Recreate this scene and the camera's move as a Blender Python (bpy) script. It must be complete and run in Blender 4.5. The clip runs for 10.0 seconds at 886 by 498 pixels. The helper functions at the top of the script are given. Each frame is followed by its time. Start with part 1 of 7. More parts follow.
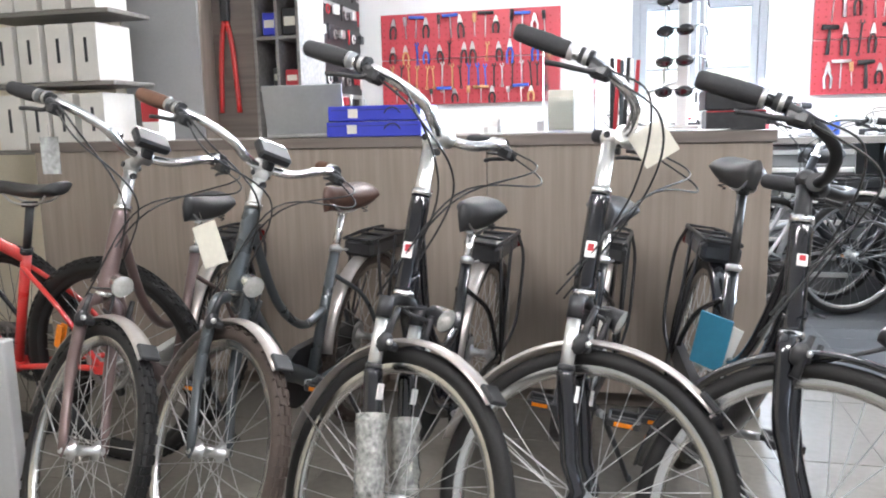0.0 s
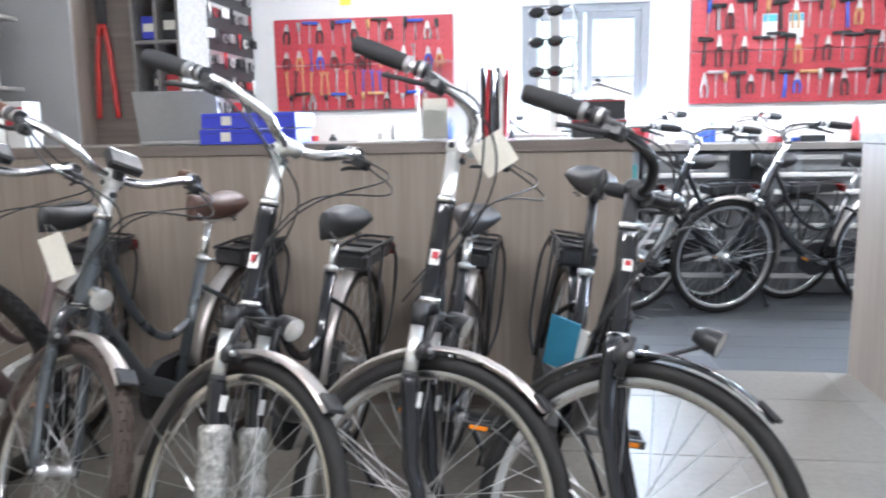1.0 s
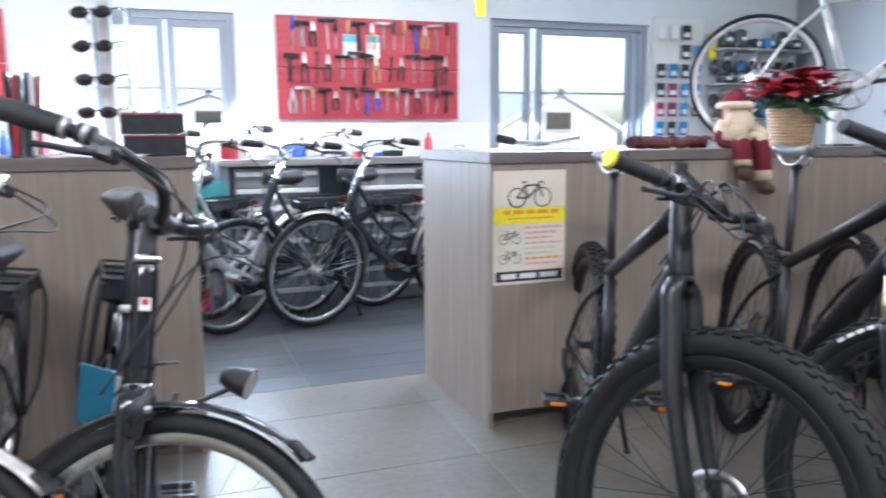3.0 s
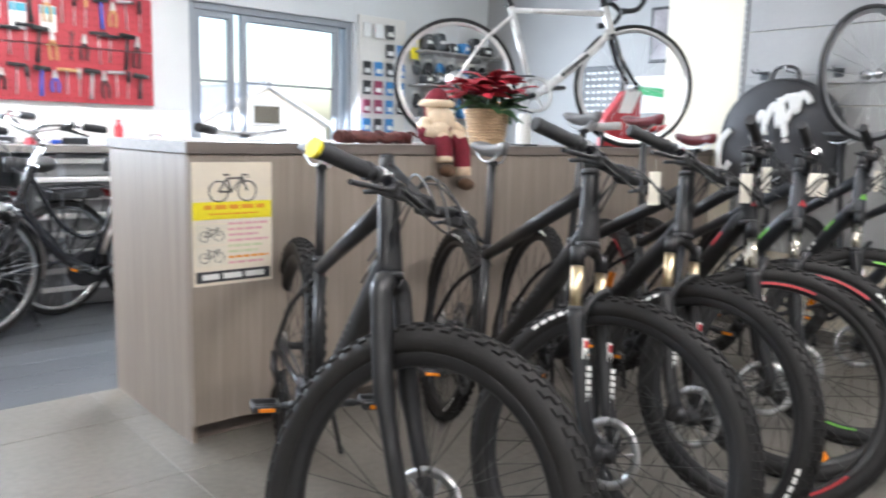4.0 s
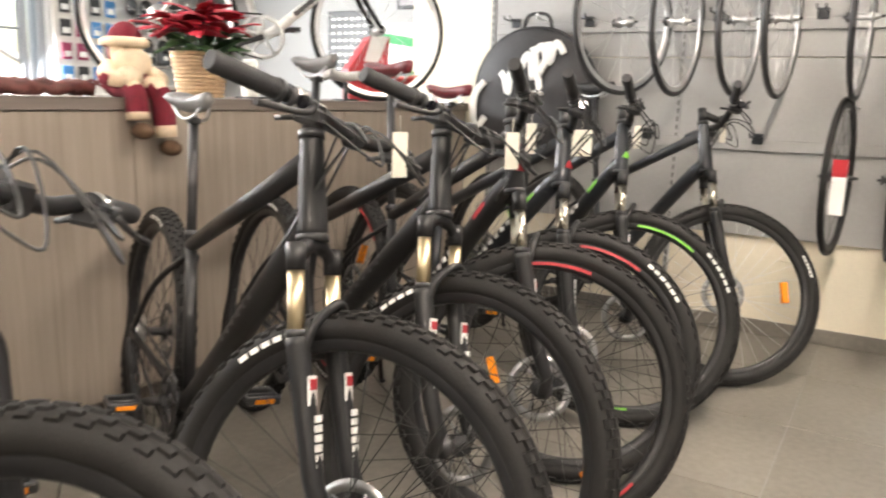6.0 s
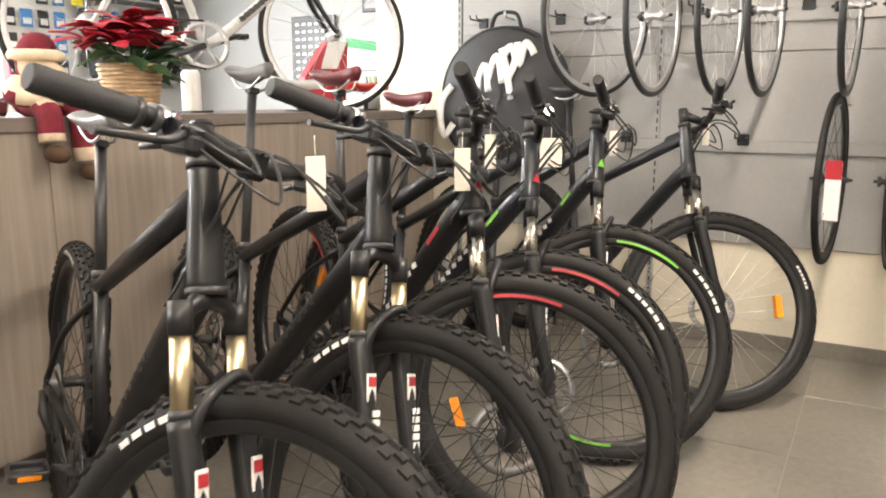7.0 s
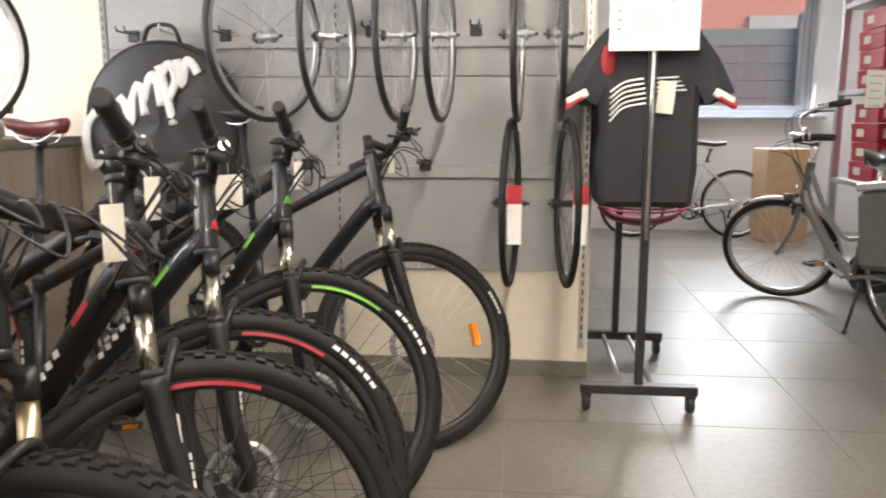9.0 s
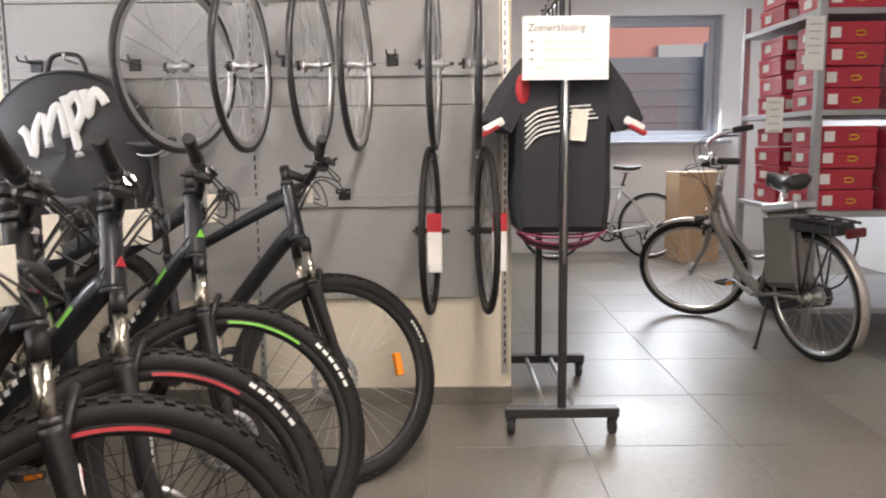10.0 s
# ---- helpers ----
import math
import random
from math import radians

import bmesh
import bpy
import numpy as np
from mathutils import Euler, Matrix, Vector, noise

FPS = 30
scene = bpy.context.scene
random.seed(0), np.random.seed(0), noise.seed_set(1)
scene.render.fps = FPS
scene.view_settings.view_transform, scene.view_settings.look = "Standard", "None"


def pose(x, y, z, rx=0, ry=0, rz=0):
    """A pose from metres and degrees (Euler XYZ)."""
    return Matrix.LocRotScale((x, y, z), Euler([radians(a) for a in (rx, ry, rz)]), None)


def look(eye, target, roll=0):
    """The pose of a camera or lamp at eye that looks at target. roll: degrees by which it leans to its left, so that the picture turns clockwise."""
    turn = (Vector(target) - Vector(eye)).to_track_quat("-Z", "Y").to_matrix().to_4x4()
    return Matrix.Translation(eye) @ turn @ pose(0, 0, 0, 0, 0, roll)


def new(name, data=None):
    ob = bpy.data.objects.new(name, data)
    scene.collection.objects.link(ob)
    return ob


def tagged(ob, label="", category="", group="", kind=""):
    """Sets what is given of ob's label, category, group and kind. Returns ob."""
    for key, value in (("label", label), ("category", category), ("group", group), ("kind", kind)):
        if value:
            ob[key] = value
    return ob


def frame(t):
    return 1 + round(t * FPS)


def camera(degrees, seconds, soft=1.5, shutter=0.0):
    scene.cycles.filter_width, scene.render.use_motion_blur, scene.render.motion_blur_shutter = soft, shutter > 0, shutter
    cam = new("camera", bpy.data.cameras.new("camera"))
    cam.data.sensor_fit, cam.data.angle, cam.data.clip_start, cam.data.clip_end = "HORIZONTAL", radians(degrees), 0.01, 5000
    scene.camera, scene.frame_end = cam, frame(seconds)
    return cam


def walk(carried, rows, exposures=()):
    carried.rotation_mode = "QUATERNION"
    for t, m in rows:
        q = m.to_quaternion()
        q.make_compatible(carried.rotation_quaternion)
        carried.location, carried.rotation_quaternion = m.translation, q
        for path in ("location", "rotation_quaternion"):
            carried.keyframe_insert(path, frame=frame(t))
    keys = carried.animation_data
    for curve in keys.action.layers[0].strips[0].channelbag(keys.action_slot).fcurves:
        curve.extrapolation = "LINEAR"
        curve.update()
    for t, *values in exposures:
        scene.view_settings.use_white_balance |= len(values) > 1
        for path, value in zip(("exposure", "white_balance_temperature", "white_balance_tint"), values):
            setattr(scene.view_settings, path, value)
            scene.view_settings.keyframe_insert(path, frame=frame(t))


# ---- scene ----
cam = camera(60.1, 10.0, 1.9, 0.4)
EXPOSURES = [(0.0, 1.78, 5850, 10), (1.0, 1.68, 5600, 10), (2.5, 1.40, 5250, 10), (4.0, 1.60, 5900, 10), (5.0, 1.88, 6350, 11), (6.0, 2.01, 7050, 12), (8.0, 1.96, 7200, 12), (9.0, 1.64, 6950, 14), (10.0, 1.46, 6800, 16)]
PATH = [
    (0, (0.524, 0.543, 1.117), (0.052, 2.461, 0.802), -1.2),
    (0.5, (0.602, 0.548, 1.117), (0.164, 2.475, 0.808), -1.3),
    (1, (0.694, 0.552, 1.128), (0.43, 2.511, 0.82), -1.0),
    (1.5, (0.763, 0.554, 1.134), (0.721, 2.531, 0.837), -0.6),
    (2, (0.818, 0.573, 1.137), (1.004, 2.544, 0.853), -0.9),
    (2.5, (0.877, 0.63, 1.139), (1.257, 2.572, 0.848), -1.1),
    (3.8, (0.973, 0.789, 1.13), (2.177, 2.361, 0.845), 1.1),
    (4, (0.991, 0.797, 1.124), (2.301, 2.28, 0.831), 1.5),
    (4.5, (1.089, 0.819, 1.111), (2.568, 2.13, 0.806), 2.2),
    (5, (1.275, 0.89, 1.104), (2.752, 2.2, 0.781), 1.0),
    (5.5, (1.41, 0.979, 1.101), (2.939, 2.218, 0.741), 1.4),
    (6, (1.511, 1.111, 1.113), (3.198, 2.113, 0.724), 1.7),
    (6.2, (1.559, 1.135, 1.109), (3.281, 2.079, 0.727), 1.1),
    (7.3, (1.877, 1.192, 1.138), (3.576, 2.176, 0.758), -0.2),
    (7.5, (1.927, 1.218, 1.141), (3.651, 2.158, 0.76), -0.1),
    (8, (2.022, 1.274, 1.167), (3.868, 1.954, 0.805), 0.7),
    (8.5, (2.066, 1.3, 1.173), (3.986, 1.734, 0.822), 0.6),
    (9, (2.087, 1.308, 1.163), (4.049, 1.503, 0.826), -0.0),
    (9.5, (2.096, 1.302, 1.168), (4.068, 1.408, 0.855), -0.6),
    (10, (2.097, 1.287, 1.172), (4.078, 1.291, 0.901), -0.6),
]
walk(cam, [(t, look(eye, target, roll)) for t, eye, target, roll in PATH], EXPOSURES)

# ---- world and light ----
world = bpy.data.worlds.new("sky")
scene.world = world
world.use_nodes = True
wn = world.node_tree.nodes
sky = wn.new("ShaderNodeTexSky")
sky.sky_type, sky.sun_disc, sky.sun_elevation, sky.sun_rotation = "NISHITA", False, radians(28), radians(200)
sky.air_density, sky.dust_density = 1.2, 3.0
world.node_tree.links.new(sky.outputs[0], wn["Background"].inputs[0])
wn["Background"].inputs[1].default_value = 0.15
sun_data = bpy.data.lights.new("sun", "SUN")
sun_data.energy, sun_data.angle, sun_data.color = 1.2, radians(12), (1.0, 0.95, 0.88)
sun_ob = new("sun", sun_data)
sun_ob.matrix_world = look((0, -10, 8), (0, 0, 0))


def area(name, place, target, sx, sy, watts, colour=(1, 1, 1)):
    d = bpy.data.lights.new(name, "AREA")
    d.shape, d.size, d.size_y, d.energy, d.color = "RECTANGLE", sx, sy, watts, colour
    ob = new(name, d)
    ob.matrix_world = look(place, target)
    return ob


# daylight in the openings
area("window_daylight", (1.0, 6.45, 1.6), (1.0, 3.0, 0.6), 0.9, 0.8, 60, (0.86, 0.93, 1.0))
area("window_daylight", (4.2, 6.45, 1.6), (4.2, 3.0, 0.6), 1.3, 0.9, 60, (0.86, 0.93, 1.0))
area("window_daylight", (10.2, -0.96, 1.84), (6.0, -0.9, 0.3), 1.2, 1.1, 34, (0.80, 0.90, 1.0))


# ---- materials ----
def mat(name, base, rough=0.5, metal=0.0, vary=0.12, scale=6.0, bump=0.0, fine=60.0, coat=0.0, spec=0.5, tint=None, amount=0.5):
    m = bpy.data.materials.new(name)
    m.use_nodes = True
    nt = m.node_tree
    n, L = nt.nodes, nt.links
    b = n["Principled BSDF"]
    b.inputs["Roughness"].default_value = rough
    b.inputs["Metallic"].default_value = metal
    b.inputs["Specular IOR Level"].default_value = spec
    b.inputs["Coat Weight"].default_value = coat
    tc = n.new("ShaderNodeTexCoord")
    big = n.new("ShaderNodeTexNoise")
    big.inputs["Scale"].default_value = scale
    big.inputs["Detail"].default_value = 5
    small = n.new("ShaderNodeTexNoise")
    small.inputs["Scale"].default_value = fine
    small.inputs["Detail"].default_value = 3
    L.new(tc.outputs["Object"], big.inputs["Vector"])
    L.new(tc.outputs["Object"], small.inputs["Vector"])
    mixn = n.new("ShaderNodeMix")
    mixn.inputs["Factor"].default_value = 0.4
    L.new(big.outputs["Fac"], mixn.inputs["A"])
    L.new(small.outputs["Fac"], mixn.inputs["B"])
    ramp = n.new("ShaderNodeMix")
    ramp.data_type = "RGBA"
    lo = tuple(c * (1 - vary) for c in base)
    hi = tuple(min(1, c * (1 + vary)) for c in (tint or base))
    ramp.inputs["A"].default_value = (*lo, 1)
    ramp.inputs["B"].default_value = (*hi, 1)
    spread = n.new("ShaderNodeMapRange")
    spread.inputs["From Min"].default_value, spread.inputs["From Max"].default_value = 0.3, 0.7
    L.new(mixn.outputs["Result"], spread.inputs["Value"])
    L.new(spread.outputs["Result"], ramp.inputs["Factor"])
    L.new(ramp.outputs["Result"], b.inputs["Base Color"])
    rr = n.new("ShaderNodeMapRange")
    rr.inputs["To Min"].default_value, rr.inputs["To Max"].default_value = max(0.03, rough - 0.08), min(1, rough + 0.1)
    L.new(big.outputs["Fac"], rr.inputs["Value"])
    L.new(rr.outputs["Result"], b.inputs["Roughness"])
    if bump:
        bp = n.new("ShaderNodeBump")
        bp.inputs["Strength"].default_value = bump
        bp.inputs["Distance"].default_value = 0.002
        L.new(small.outputs["Fac"], bp.inputs["Height"])
        L.new(bp.outputs["Normal"], b.inputs["Normal"])
    return m


def wood(name, base, stretch=(30, 30, 1.2), dark=0.75, rough=0.5):
    m = bpy.data.materials.new(name)
    m.use_nodes = True
    n, L = m.node_tree.nodes, m.node_tree.links
    b = n["Principled BSDF"]
    tc, mp = n.new("ShaderNodeTexCoord"), n.new("ShaderNodeMapping")
    mp.inputs["Scale"].default_value = stretch
    L.new(tc.outputs["Object"], mp.inputs["Vector"])
    no = n.new("ShaderNodeTexNoise")
    no.inputs["Scale"].default_value, no.inputs["Detail"].default_value = 1.5, 8
    L.new(mp.outputs["Vector"], no.inputs["Vector"])
    no2 = n.new("ShaderNodeTexNoise")
    no2.inputs["Scale"].default_value = 0.9
    L.new(tc.outputs["Object"], no2.inputs["Vector"])
    add = n.new("ShaderNodeMix")
    add.inputs["Factor"].default_value = 0.3
    L.new(no.outputs["Fac"], add.inputs["A"])
    L.new(no2.outputs["Fac"], add.inputs["B"])
    cr = n.new("ShaderNodeMix")
    cr.data_type = "RGBA"
    cr.inputs["A"].default_value = (*[c * dark for c in base], 1)
    cr.inputs["B"].default_value = (*[min(1, c * 1.18) for c in base], 1)
    sp = n.new("ShaderNodeMapRange")
    sp.inputs["From Min"].default_value, sp.inputs["From Max"].default_value = 0.35, 0.65
    L.new(add.outputs["Result"], sp.inputs["Value"])
    L.new(sp.outputs["Result"], cr.inputs["Factor"])
    L.new(cr.outputs["Result"], b.inputs["Base Color"])
    b.inputs["Roughness"].default_value = rough
    bp = n.new("ShaderNodeBump")
    bp.inputs["Strength"].default_value, bp.inputs["Distance"].default_value = 0.15, 0.001
    L.new(no.outputs["Fac"], bp.inputs["Height"])
    L.new(bp.outputs["Normal"], b.inputs["Normal"])
    return m


def tile_mat(name, base, rough):
    """Stone tile: cloudy over the whole floor, each piece a little different."""
    m = mat(name, base, rough, 0, 0.26, 2.2, 0.15, 38)
    n, L = m.node_tree.nodes, m.node_tree.links
    geo = n.new("ShaderNodeNewGeometry")
    for nd in n:
        if nd.type == "TEX_NOISE":
            L.new(geo.outputs["Position"], nd.inputs["Vector"])
    b = n["Principled BSDF"]
    src = b.inputs["Base Color"].links[0].from_socket
    oi = n.new("ShaderNodeObjectInfo")
    mr = n.new("ShaderNodeMapRange")
    mr.inputs["To Min"].default_value, mr.inputs["To Max"].default_value = 0.90, 1.08
    L.new(oi.outputs["Random"], mr.inputs["Value"])
    hsv = n.new("ShaderNodeHueSaturation")
    L.new(mr.outputs["Result"], hsv.inputs["Value"])
    L.new(src, hsv.inputs["Color"])
    L.new(hsv.outputs["Color"], b.inputs["Base Color"])
    return m


def glow(name, colour, strength):
    m = bpy.data.materials.new(name)
    m.use_nodes = True
    b = m.node_tree.nodes["Principled BSDF"]
    b.inputs["Base Color"].default_value = (*colour, 1)
    b.inputs["Emission Color"].default_value = (*colour, 1)
    b.inputs["Emission Strength"].default_value = strength
    return m


def glass(name, rough=0.0, colour=(1, 1, 1)):
    m = bpy.data.materials.new(name)
    m.use_nodes = True
    b = m.node_tree.nodes["Principled BSDF"]
    b.inputs["Base Color"].default_value = (*colour, 1)
    b.inputs["Roughness"].default_value = rough
    b.inputs["Transmission Weight"].default_value = 1.0
    b.inputs["IOR"].default_value = 1.45
    return m


RUBBER = mat("rubber_tyre", (0.014, 0.0132, 0.0128), 0.62, 0, 0.35, 20, 0.3, 200, spec=0.28)
RUBBER_BROWN = mat("brown_rubber", (0.055, 0.040, 0.032), 0.75, 0, 0.2, 20, 0.2, 200)
GRIP = mat("grip_rubber", (0.025, 0.025, 0.027), 0.7, 0, 0.3, 60, 0.4, 300)
GRIP_BROWN = mat("brown_leather_grip", (0.12, 0.055, 0.032), 0.6, 0, 0.3, 60, 0.4, 260)
BLACK = mat("black_plastic", (0.026, 0.026, 0.028), 0.40, 0, 0.3, 15)
BLACK_GLOSS = mat("black_gloss_paint", (0.008, 0.008, 0.011), 0.16, 0.0, 0.2, 8, coat=0.8)
BLACK_MATT = mat("black_matt_paint", (0.0105, 0.0105, 0.0115), 0.46, 0.0, 0.3, 8, coat=0.12, spec=0.4)
BRIGHT = mat("bright_alloy", (0.88, 0.88, 0.86), 0.30, 0.85, 0.06, 12)
CHROME = mat("polished_alloy", (0.86, 0.86, 0.86), 0.20, 1.0, 0.06, 12)
ALLOY = mat("brushed_alloy", (0.62, 0.62, 0.62), 0.33, 1.0, 0.1, 20)
RIM_ALLOY = mat("rim_alloy", (0.60, 0.59, 0.57), 0.22, 1.0, 0.08, 14)
STEEL = mat("steel_spoke", (0.62, 0.62, 0.62), 0.3, 1.0, 0.05, 10)
DISC = mat("worn_disc_steel", (0.34, 0.34, 0.34), 0.38, 1.0, 0.15, 30)
STEEL_BLACK = mat("black_spoke", (0.03, 0.03, 0.03), 0.4, 0.3, 0.1, 10)
GOLD = mat("gold_stanchion", (0.60, 0.49, 0.31), 0.34, 1.0, 0.06, 14)
STANCHION = mat("chrome_stanchion", (0.40, 0.37, 0.31), 0.28, 1.0, 0.06, 14)
GUARD_SILVER = mat("silver_mudguard", (0.55, 0.51, 0.48), 0.32, 0.7, 0.1, 14)
ROSE = mat("rose_grey_paint", (0.15, 0.105, 0.10), 0.32, 0.3, 0.1, 8, coat=0.4)
SLATE = mat("slate_blue_grey_paint", (0.08, 0.09, 0.098), 0.28, 0.4, 0.12, 8, coat=0.5)
PEARL = mat("pearl_white_paint", (0.68, 0.68, 0.66), 0.28, 0.1, 0.06, 8, coat=0.4)
RED_PAINT = mat("red_paint", (0.56, 0.035, 0.03), 0.28, 0.0, 0.1, 8, coat=0.5)
GREY_PAINT = mat("dark_grey_paint", (0.022, 0.025, 0.030), 0.32, 0.2, 0.2, 8, coat=0.2)
SILVER_PAINT = mat("silver_paint", (0.52, 0.54, 0.55), 0.33, 0.6, 0.08, 8)
GREEN = mat("green_decal", (0.17, 0.52, 0.05), 0.45)
RED = mat("red_decal", (0.42, 0.025, 0.035), 0.45)
WHITE = mat("white_print", (0.78, 0.78, 0.76), 0.5, 0, 0.05)
BLUE_ANOD = mat("blue_anodised", (0.03, 0.07, 0.35), 0.3, 0.6)
YELLOW = mat("yellow_plastic", (0.85, 0.72, 0.02), 0.45)
ORANGE = mat("amber_reflector", (0.90, 0.28, 0.02), 0.2, 0, 0.15, 90, 0.5, 220)
LENS = mat("lamp_lens", (0.75, 0.75, 0.72), 0.08, 0.6, 0.15, 80, 0.4, 160)
PAPER = mat("paper_tag", (0.74, 0.71, 0.62), 0.75, 0, 0.06, 30)
CARD_BROWN = mat("brown_cardboard", (0.42, 0.29, 0.18), 0.8, 0, 0.12, 12)
SADDLE = mat("black_saddle_leather", (0.035, 0.035, 0.036), 0.48, 0, 0.25, 25, 0.3, 200)
SADDLE_BROWN = mat("brown_saddle_leather", (0.085, 0.045, 0.033), 0.42, 0, 0.25, 25, 0.3, 200)
CABLE = mat("black_cable", (0.02, 0.02, 0.02), 0.4)
BUBBLE = mat("bubble_wrap", (0.30, 0.30, 0.285), 0.2, 0.3, 0.75, 60, 1.0, 110)
PLASTIC_BAG = mat("clear_plastic_film", (0.36, 0.37, 0.37), 0.2, 0.1, 0.5, 40, 1.0, 60)
LAMINATE = wood("taupe_wood_laminate", (0.29, 0.243, 0.203), dark=0.86)
LAMINATE_TOP = wood("dark_taupe_worktop", (0.185, 0.155, 0.135), (1.2, 30, 30))
PLINTH = wood("plinth_laminate", (0.16, 0.13, 0.11), (1.2, 30, 30))
FLOOR_TILE = tile_mat("grey_stone_tile", (0.18, 0.165, 0.143), 0.38)
FLOOR_DARK = tile_mat("dark_workshop_floor", (0.075, 0.08, 0.088), 0.42)
GROUT = mat("tile_grout", (0.27, 0.265, 0.25), 0.85, 0, 0.15, 20, 0.3)
WALL_GREY = mat("grey_wall_panel", (0.33, 0.33, 0.325), 0.5, 0, 0.07, 1.6, 0.1, 60)
WALL_CREAM = mat("cream_painted_brick", (0.74, 0.68, 0.55), 0.75, 0, 0.06, 3, 0.5, 60)
WALL_WHITE = mat("white_plaster", (0.66, 0.67, 0.67), 0.8, 0, 0.04, 3, 0.2, 80)
CEIL = mat("ceiling_paint", (0.78, 0.78, 0.76), 0.85, 0, 0.03, 2)
FRAME_GREY = mat("grey_aluminium_frame", (0.30, 0.32, 0.35), 0.4, 0.2, 0.06, 5)
PEG_RED = mat("red_pegboard", (0.42, 0.045, 0.06), 0.45, 0, 0.1, 8)
GLASS = glass("window_glass")
CLEAR = glass("clear_acrylic", 0.06, (0.93, 0.95, 0.95))
ACRYLIC = mat("frosted_acrylic", (0.62, 0.62, 0.60), 0.3, 0, 0.08, 10)
TUBE_LIGHT = glow("light_diffuser", (1.0, 0.92, 0.84), 32.5)


# ---- mesh building ----
class Shape:
    """Vertices and faces gathered for one part."""

    def __init__(self, m=None):
        self.v, self.f, self.s, self.m = [], [], [], m or Matrix()

    def put(self, verts, faces, smooth=False):
        k = len(self.v)
        self.v += [tuple(self.m @ Vector(p)) for p in verts]
        self.f += [tuple(i + k for i in f) for f in faces]
        self.s += [smooth] * len(faces)
        return self

    def tube(self, pts, r, n=10, caps=True, closed=False, flat=1.0):
        pts = [Vector(p) for p in pts]
        rs = r if isinstance(r, (list, tuple)) else [r] * len(pts)
        count = len(pts)
        tang = []
        for i in range(count):
            a = pts[i - 1] if (i or closed) else pts[0]
            b = pts[(i + 1) % count] if (i < count - 1 or closed) else pts[-1]
            tang.append((b - a).normalized())
        up = Vector((0, 0, 1)) if abs(tang[0].z) < 0.9 else Vector((1, 0, 0))
        side = tang[0].cross(up).normalized()
        verts, faces = [], []
        for i in range(count):
            side = (side - tang[i] * side.dot(tang[i])).normalized()
            other = tang[i].cross(side)
            for j in range(n):
                a = 2 * math.pi * j / n
                verts.append(pts[i] + side * (rs[i] * math.cos(a) * flat) + other * (rs[i] * math.sin(a)))
        for i in range(count if closed else count - 1):
            for j in range(n):
                p, q = i * n, ((i + 1) % count) * n
                faces.append((p + j, p + (j + 1) % n, q + (j + 1) % n, q + j))
        self.put(verts, faces, True)
        if caps and not closed:
            k = len(self.v) - len(verts)
            self.f += [tuple(k + j for j in reversed(range(n))), tuple(k + (count - 1) * n + j for j in range(n))]
            self.s += [False, False]
        return self

    def box(self, c, size, rot=(0, 0, 0), b=0.004):
        x, y, z = (d / 2 for d in size)
        b = min(b, x * 0.45, y * 0.45, z * 0.45)
        m = Matrix.LocRotScale(c, Euler([radians(a) for a in rot]), None)
        bm = bmesh.new()
        for sx in (-1, 1):
            for sy in (-1, 1):
                for sz in (-1, 1):
                    bm.verts.new((sx * (x - b), sy * (y - b), sz * z))
                    bm.verts.new((sx * (x - b), sy * y, sz * (z - b)))
                    bm.verts.new((sx * x, sy * (y - b), sz * (z - b)))
        bmesh.ops.convex_hull(bm, input=bm.verts)
        bmesh.ops.dissolve_limit(bm, angle_limit=0.01, verts=bm.verts, edges=bm.edges)
        bm.verts.index_update()
        verts = [m @ v.co for v in bm.verts]
        faces = [tuple(v.index for v in f.verts) for f in bm.faces]
        bm.free()
        return self.put(verts, faces)

    def lathe(self, prof, n=32, closed=False, smooth=True):
        """Turns (radius, along) pairs about the y axis."""
        verts = [(r * math.cos(2 * math.pi * i / n), y, r * math.sin(2 * math.pi * i / n)) for i in range(n) for r, y in prof]
        k = len(prof)
        faces = []
        for i in range(n):
            p, q = i * k, ((i + 1) % n) * k
            for j in range(k if closed else k - 1):
                faces.append((p + j, p + (j + 1) % k, q + (j + 1) % k, q + j))
        return self.put(verts, faces, smooth)

    def ball(self, c, r, n=12):
        r = r if isinstance(r, (list, tuple)) else (r, r, r)
        verts, faces, h = [], [], n // 2
        for i in range(h + 1):
            a = math.pi * i / h
            for j in range(n):
                t = 2 * math.pi * j / n
                verts.append((c[0] + r[0] * math.sin(a) * math.cos(t), c[1] + r[1] * math.sin(a) * math.sin(t), c[2] + r[2] * math.cos(a)))
        for i in range(h):
            for j in range(n):
                faces.append((i * n + j, (i + 1) * n + j, (i + 1) * n + (j + 1) % n, i * n + (j + 1) % n))
        return self.put(verts, faces, True)

    def prism(self, poly, y0, y1, smooth=False):
        """A polygon in x, z drawn out from y0 to y1."""
        n = len(poly)
        verts = [(x, y0, z) for x, z in poly] + [(x, y1, z) for x, z in poly]
        faces = [tuple(range(n)), tuple(n + i for i in reversed(range(n)))]
        faces += [(i, n + i, n + (i + 1) % n, (i + 1) % n) for i in range(n)]
        return self.put(verts, faces, smooth)

    def mesh(self, name, material):
        me = bpy.data.meshes.new(name)
        me.from_pydata(self.v, [], self.f)
        me.polygons.foreach_set("use_smooth", self.s)
        bm = bmesh.new()
        bm.from_mesh(me)
        bmesh.ops.recalc_face_normals(bm, faces=bm.faces)
        bm.to_mesh(me)
        bm.free()
        me.materials.append(material)
        return me


